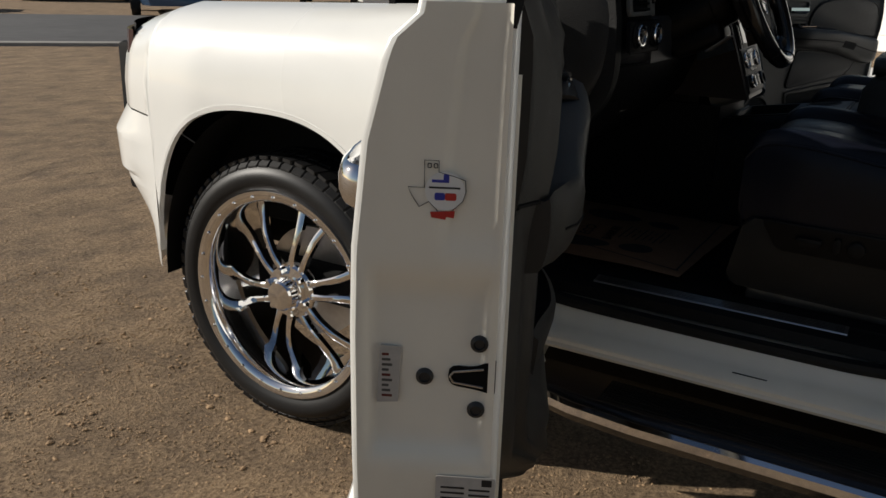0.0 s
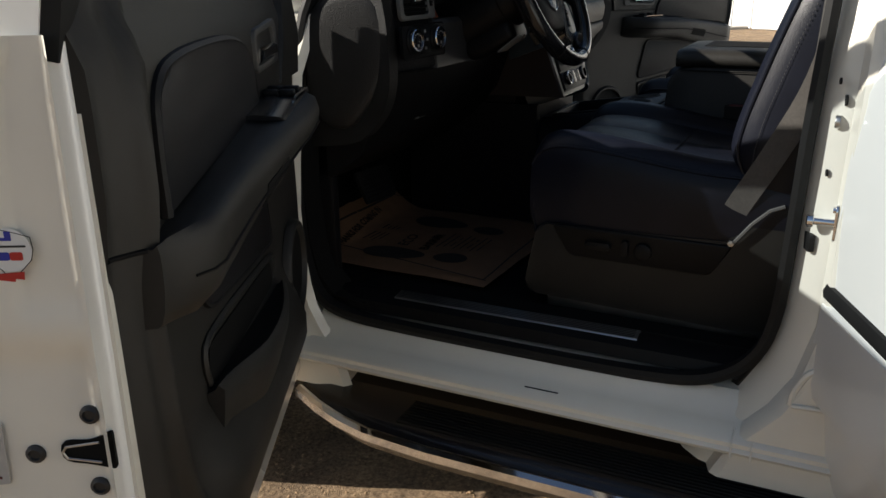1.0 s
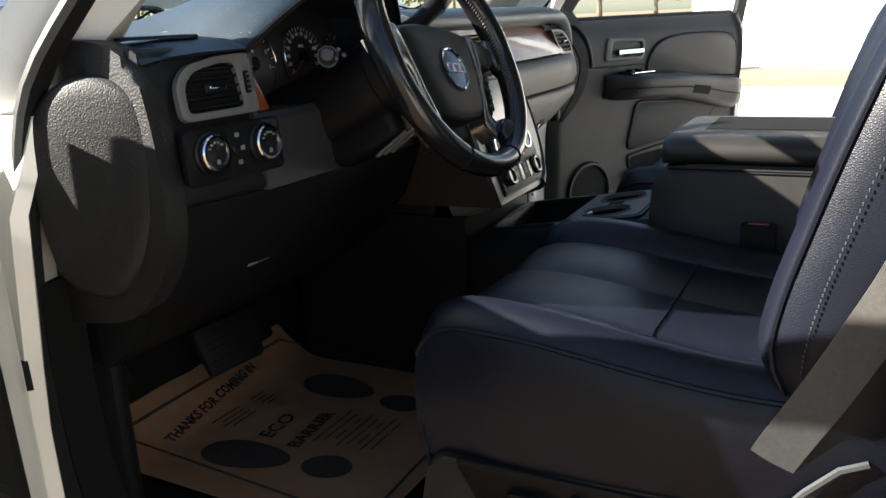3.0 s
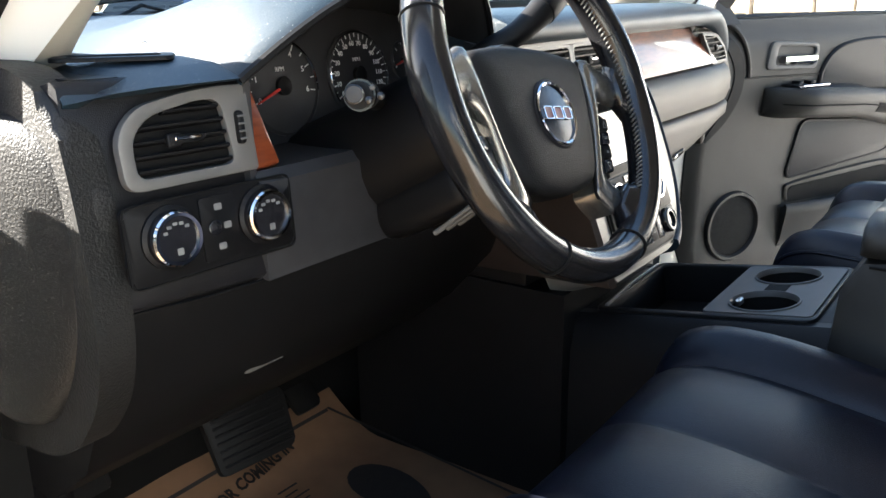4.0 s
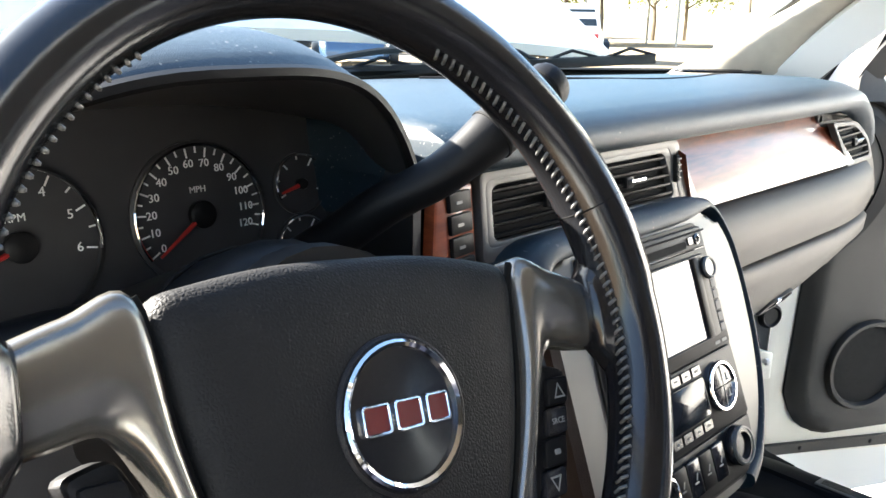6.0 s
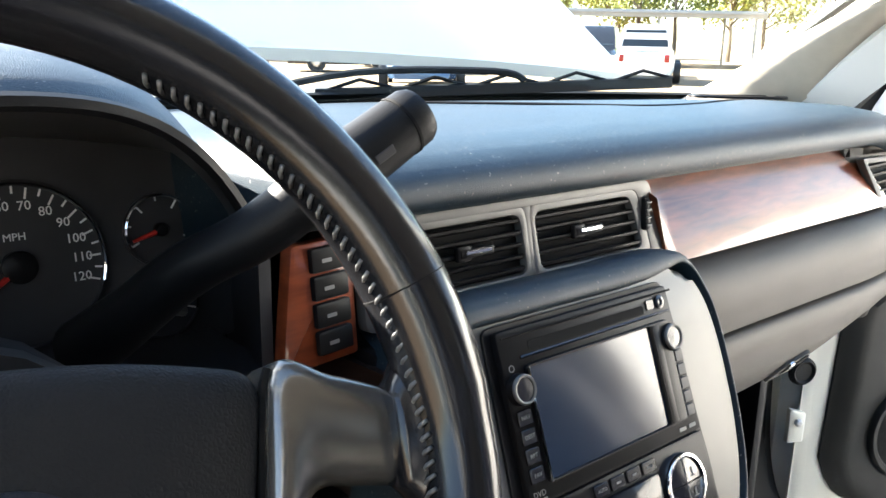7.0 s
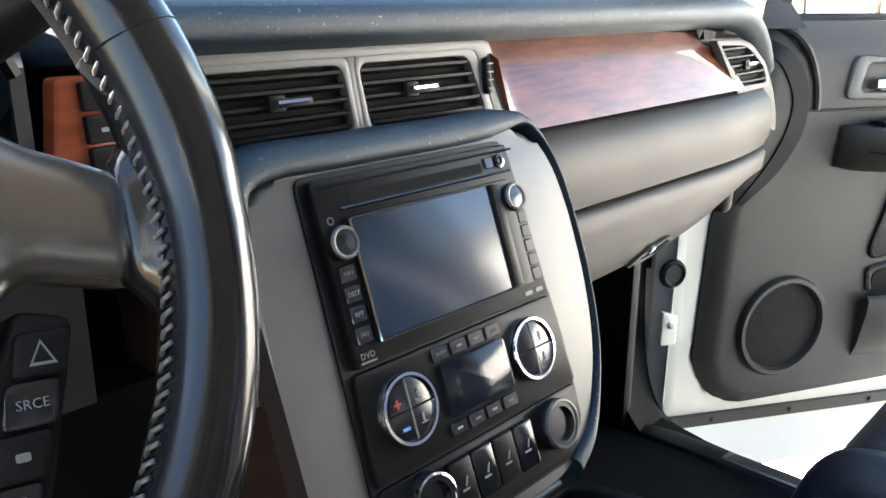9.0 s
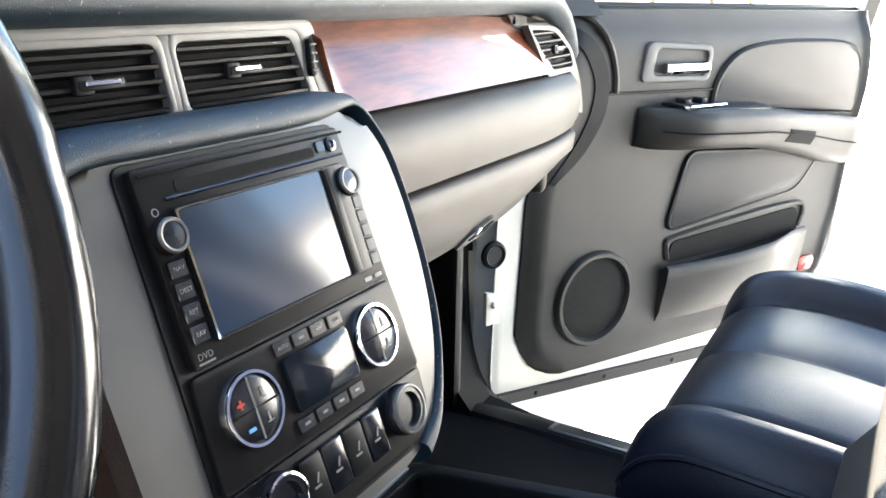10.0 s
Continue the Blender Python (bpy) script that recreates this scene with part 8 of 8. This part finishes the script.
def parked_car(colour, tall, label):
    """A vehicle at the origin, nose along +x."""
    c = thing("parked_car", label, "car")
    L, H, w = (4.9, 1.85, 0.95) if tall else (4.6, 1.45, 0.90)
    hb = 1.05 if tall else 0.92
    top = lambda x: curve(x, (-L / 2, hb * 0.85), (-L / 2 + 0.08, hb * 0.98), (0.7, hb), (1.3, hb * 0.97), (L / 2 - 0.2, hb * 0.86), (L / 2, hb * 0.6))
    ww = lambda x: w * (1 - 0.22 * sstep(L / 2 - 0.7, L / 2, abs(x)))
    xs_ = steps(-L / 2, L / 2, 24)
    part("body", loft([[(x, -ww(x) * 0.93, 0.28), (x, -ww(x), 0.45), (x, -ww(x), 0.75), (x, -ww(x) * 0.93, top(x) - 0.03), (x, -ww(x) * 0.85, top(x)), (x, ww(x) * 0.85, top(x)), (x, ww(x) * 0.93, top(x) - 0.03), (x, ww(x), 0.75), (x, ww(x), 0.45), (x, ww(x) * 0.93, 0.28)] for x in xs_]), PAINTS[colour], c, sharp=50)
    r0, r1 = (-L / 2 + 0.15, -L / 2 + 0.35) if tall else (-1.75, -1.0)
    f0, f1 = 1.15, 0.35
    cab = [(r0, f0, hb - 0.02, w * 0.88), (lerp(r0, r1, 0.5), lerp(f0, f1, 0.5), lerp(hb, H, 0.55), w * 0.82), (r1, f1, H - 0.05, w * 0.72), (r1 + 0.12, f1 - 0.15, H, w * 0.62)]
    part("cabin", loft([[(a, -q, z), (b, -q, z), (b, q, z), (a, q, z)] for a, b, z, q in cab]), PAINTS[colour], c, sharp=30)
    for sgn in (-1, 1):
        for a, b in ((0.08, 0.36), (0.40, 0.66), (0.70, 0.93)):
            def gp(t, v):
                k5 = 0.12 + 0.62 * v
                aa, bb = lerp(r0, r1, k5), lerp(f0, f1, k5)
                return (lerp(aa, bb, t), sgn * (lerp(w * 0.88, w * 0.72, k5) + 0.006), lerp(hb, H - 0.05, k5))
            part("side_window", surf(gp, [a, b], [0, 1], (0, sgn * 0.004, 0)), CARGLASS, c)
    def wsf(t, v):
        k5 = 0.12 + 0.74 * v
        return (lerp(f0, f1, k5) + 0.008, t * lerp(w * 0.80, w * 0.64, k5), lerp(hb, H - 0.05, k5))
    part("front_window", surf(wsf, [-1, 0, 1], [0, 1], (0.004, 0, 0)), CARGLASS, c)
    def rwf(t, v):
        k5 = 0.15 + 0.68 * v
        return (lerp(r0, r1, k5) - 0.008, t * lerp(w * 0.78, w * 0.62, k5), lerp(hb, H - 0.05, k5))
    part("back_window", surf(rwf, [-1, 0, 1], [0, 1], (-0.004, 0, 0)), CARGLASS, c)
    for x in (-1.42, 1.42):
        for sgn in (-1, 1):
            m = fr((x, sgn * (w - 0.02), 0.34), (sgn, 0, 0), (0, 0, 1))
            ty = part("wheel", lathe([(0.22, -0.22), (0.33, -0.22), (0.345, -0.18), (0.345, -0.04), (0.33, 0.01), (0.22, 0.015)], m, 20, False), RUBBER, c)
            part("rim", lathe([(0.225, 0.012), (0.20, 0.0), (0.06, -0.02), (0.0, -0.01)], m, 20), STEEL, ty)
    for sgn in (-1, 1):
        part("headlight", box((L / 2 - 0.14, sgn * w * 0.66, 0.68), (0.12, 0.30, 0.14), 0.03), LENS, c)
        part("tail_lamp", box((-L / 2 + 0.03, sgn * w * 0.74, 0.80), (0.08, 0.16, 0.24), 0.02), ORANGELENS, c)
    return c


def place(c, x, y, yaw):
    c.matrix_basis = pose(x, y, 0.0, 0, 0, yaw)
    return c


place(parked_car("white", True, "white parked SUV with dark windows at the lot's edge"), 23.6, 17.6, 35)
place(parked_car("black", True, "black parked SUV with a roof rack beside a white SUV"), 25.3, 21.3, 215)
place(parked_car("black", True, "black parked pickup-sized car on the far side"), 17.6, 26.6, 150)
place(parked_car("white", False, "white parked sedan behind the black vehicles"), 22.5, 30.0, 160)
place(parked_car("white", False, "white parked sedan beyond the road"), 9.3, 24.0, 140)
place(parked_car("blue", True, "dark blue SUV parked facing the road"), 14.6, 18.6, -129)

fen = thing("rail_fence", "weathered brown wooden rail fence at the lot's far edge", "fence", at=(16, 32, 0))
fen.matrix_basis = pose(16, 32, 0, 0, 0, -8)
for i in range(15):
    p = part("post", box((-16 + i * 2.4, 0, 0.5), (0.12, 0.12, 1.05), 0.015, 1), FENCEW, fen)
for z in (0.40, 0.72, 0.95):
    part("rail", box((1.0, -0.075, z), (34, 0.04, 0.12), 0.01, 1), FENCEW, fen)

# open carport with slim posts
cp = thing("carport", "long grey metal carport roof on slim posts", "carport", at=(36, 30, 0))
cp.matrix_basis = pose(36, 30, 0, 0, 0, -40)
part("roof", box((0, 0, 2.75), (16, 5.5, 0.18), 0.02), ROOFM, cp)
part("beam", box((0, -2.6, 2.58), (16, 0.12, 0.22), 0.01), CONCRETE, cp)
for x in (-7.5, -2.5, 2.5, 7.5):
    for y in (-2.5, 2.5):
        part("post", tube([(x, y, 0), (x, y, 2.66)], 0.07, 8), CONCRETE, cp)

# apron stretched up to the car as an added reflector for the passenger door
tagged(part("concrete_apron", box((7.1, -5.75, 0.0), (11.2, 17.5, 0.05), 0.01, 1, pose(0, 0, 0, 0, 0, -6)), APRON), "pale concrete apron, widened up to the car to bounce sunlight", "pavement", kind="structure")
# white building beyond the passenger's side
bd = thing("metal_building", "white ribbed metal building with a roller door", "building", at=(13, -6, 0))
bd.matrix_basis = pose(14, -5, 0, 0, 0, -28)
part("wall", box((4, 0, 2.1), (8, 18, 4.2), 0.02), WALLW, bd)
part("roof", prism([(-0.4, 4.2), (8.4, 4.2), (4.0, 5.3)], -9.4, 9.4, Matrix(((1, 0, 0, 0), (0, 0, 1, 0), (0, 1, 0, 0), (0, 0, 0, 1)))), ROOFM, bd)
for i in range(36):
    part("siding_rib", box((-0.012, -8.8 + i * 0.5, 2.1), (0.025, 0.06, 4.18), 0.006, 1), WALLW, bd)
for y in (-5.0, 5.5):
    dr = part("roller_door", box((-0.03, y, 1.6), (0.05, 3.2, 3.2), 0.01, 1), WALLW, bd, "white roller door")
    for i in range(10):
        part("door_slat", box((-0.06, y, 0.16 + i * 0.32), (0.02, 3.16, 0.29), 0.006, 1), WALLW, dr)
wd = part("window", box((-0.03, 1.9, 1.7), (0.06, 1.4, 1.0), 0.01, 1), CARGLASS, bd)
part("window_frame", ringp(rrect(-0.78, -0.58, 0.78, 0.58, 0.01, 1), rrect(-0.70, -0.50, 0.70, 0.50, 0.01, 1), 0, 0.08, fr((-0.01, 1.9, 1.7), (0, -1, 0), (0, 0, 1))), SATIN, wd)


def tree(seed, h):
    """Trunk, limbs and a loose crown of leaf clumps with gaps."""
    q = random.Random(seed)
    t = thing("tree", "autumn tree with thin yellow-green foliage", "tree", "trees behind the lot")
    tr = tube(smooth([(0, 0, -0.1), (0.05, 0.02, h * 0.2), (-0.05, 0.04, h * 0.45), (0.04, 0, h * 0.75)], 3), [0.16 - 0.012 * i for i in range(10)], 8)
    ends = []
    for i in range(9):
        a, z0 = q.uniform(0, 6.28), h * q.uniform(0.28, 0.6)
        r = h * q.uniform(0.18, 0.32)
        e = Vector((r * math.cos(a), r * math.sin(a), z0 + h * q.uniform(0.12, 0.32)))
        join(tr, tube([(0, 0, z0), tuple(Vector((e.x * 0.5, e.y * 0.5, lerp(z0, e.z, 0.6)))), tuple(e)], [0.06, 0.035, 0.012], 6))
        ends.append(e)
    part("trunk", tr, BARK, t)
    vs_, fs_ = [], []
    for i in range(2400):
        e = q.choice(ends)
        p = e + Vector((q.gauss(0, 1), q.gauss(0, 1), q.gauss(0, 0.75))) * h * 0.085
        d = Vector((q.gauss(0, 1), q.gauss(0, 1), q.gauss(0, 1))).normalized()
        u = d.orthogonal().normalized()
        v = d.cross(u)
        s_ = q.uniform(0.08, 0.17) * h / 6
        k6 = len(vs_)
        vs_ += [p - u * s_, p + v * s_ * 0.6, p + u * s_, p - v * s_ * 0.6 + d * s_ * 0.2]
        fs_.append((k6, k6 + 1, k6 + 2, k6 + 3))
    me = bpy.data.meshes.new("crown")
    me.from_pydata([tuple(p) for p in vs_], [], fs_)
    me.materials.append(LEAF)
    cr = new("crown", me)
    cr.parent = t
    return t


kinds = [tree(11, 6.0), tree(12, 7.5), tree(13, 5.0)]
q = random.Random(5)
spots = []
for i in range(34):
    a = radians(lerp(-8, 88, i / 33) + q.uniform(-1.5, 1.5))
    d = q.uniform(46, 66)
    spots.append((d * math.sin(a), d * math.cos(a)))
for i, (x, y) in enumerate(spots):
    m = pose(x, y, 0, 0, 0, q.uniform(0, 360)) @ Matrix.Scale(q.uniform(0.8, 1.3), 4)
    if i < 3:
        kinds[i].matrix_basis = m
    else:
        c = copy_thing(kinds[i % 3], m)
        c.matrix_basis = m
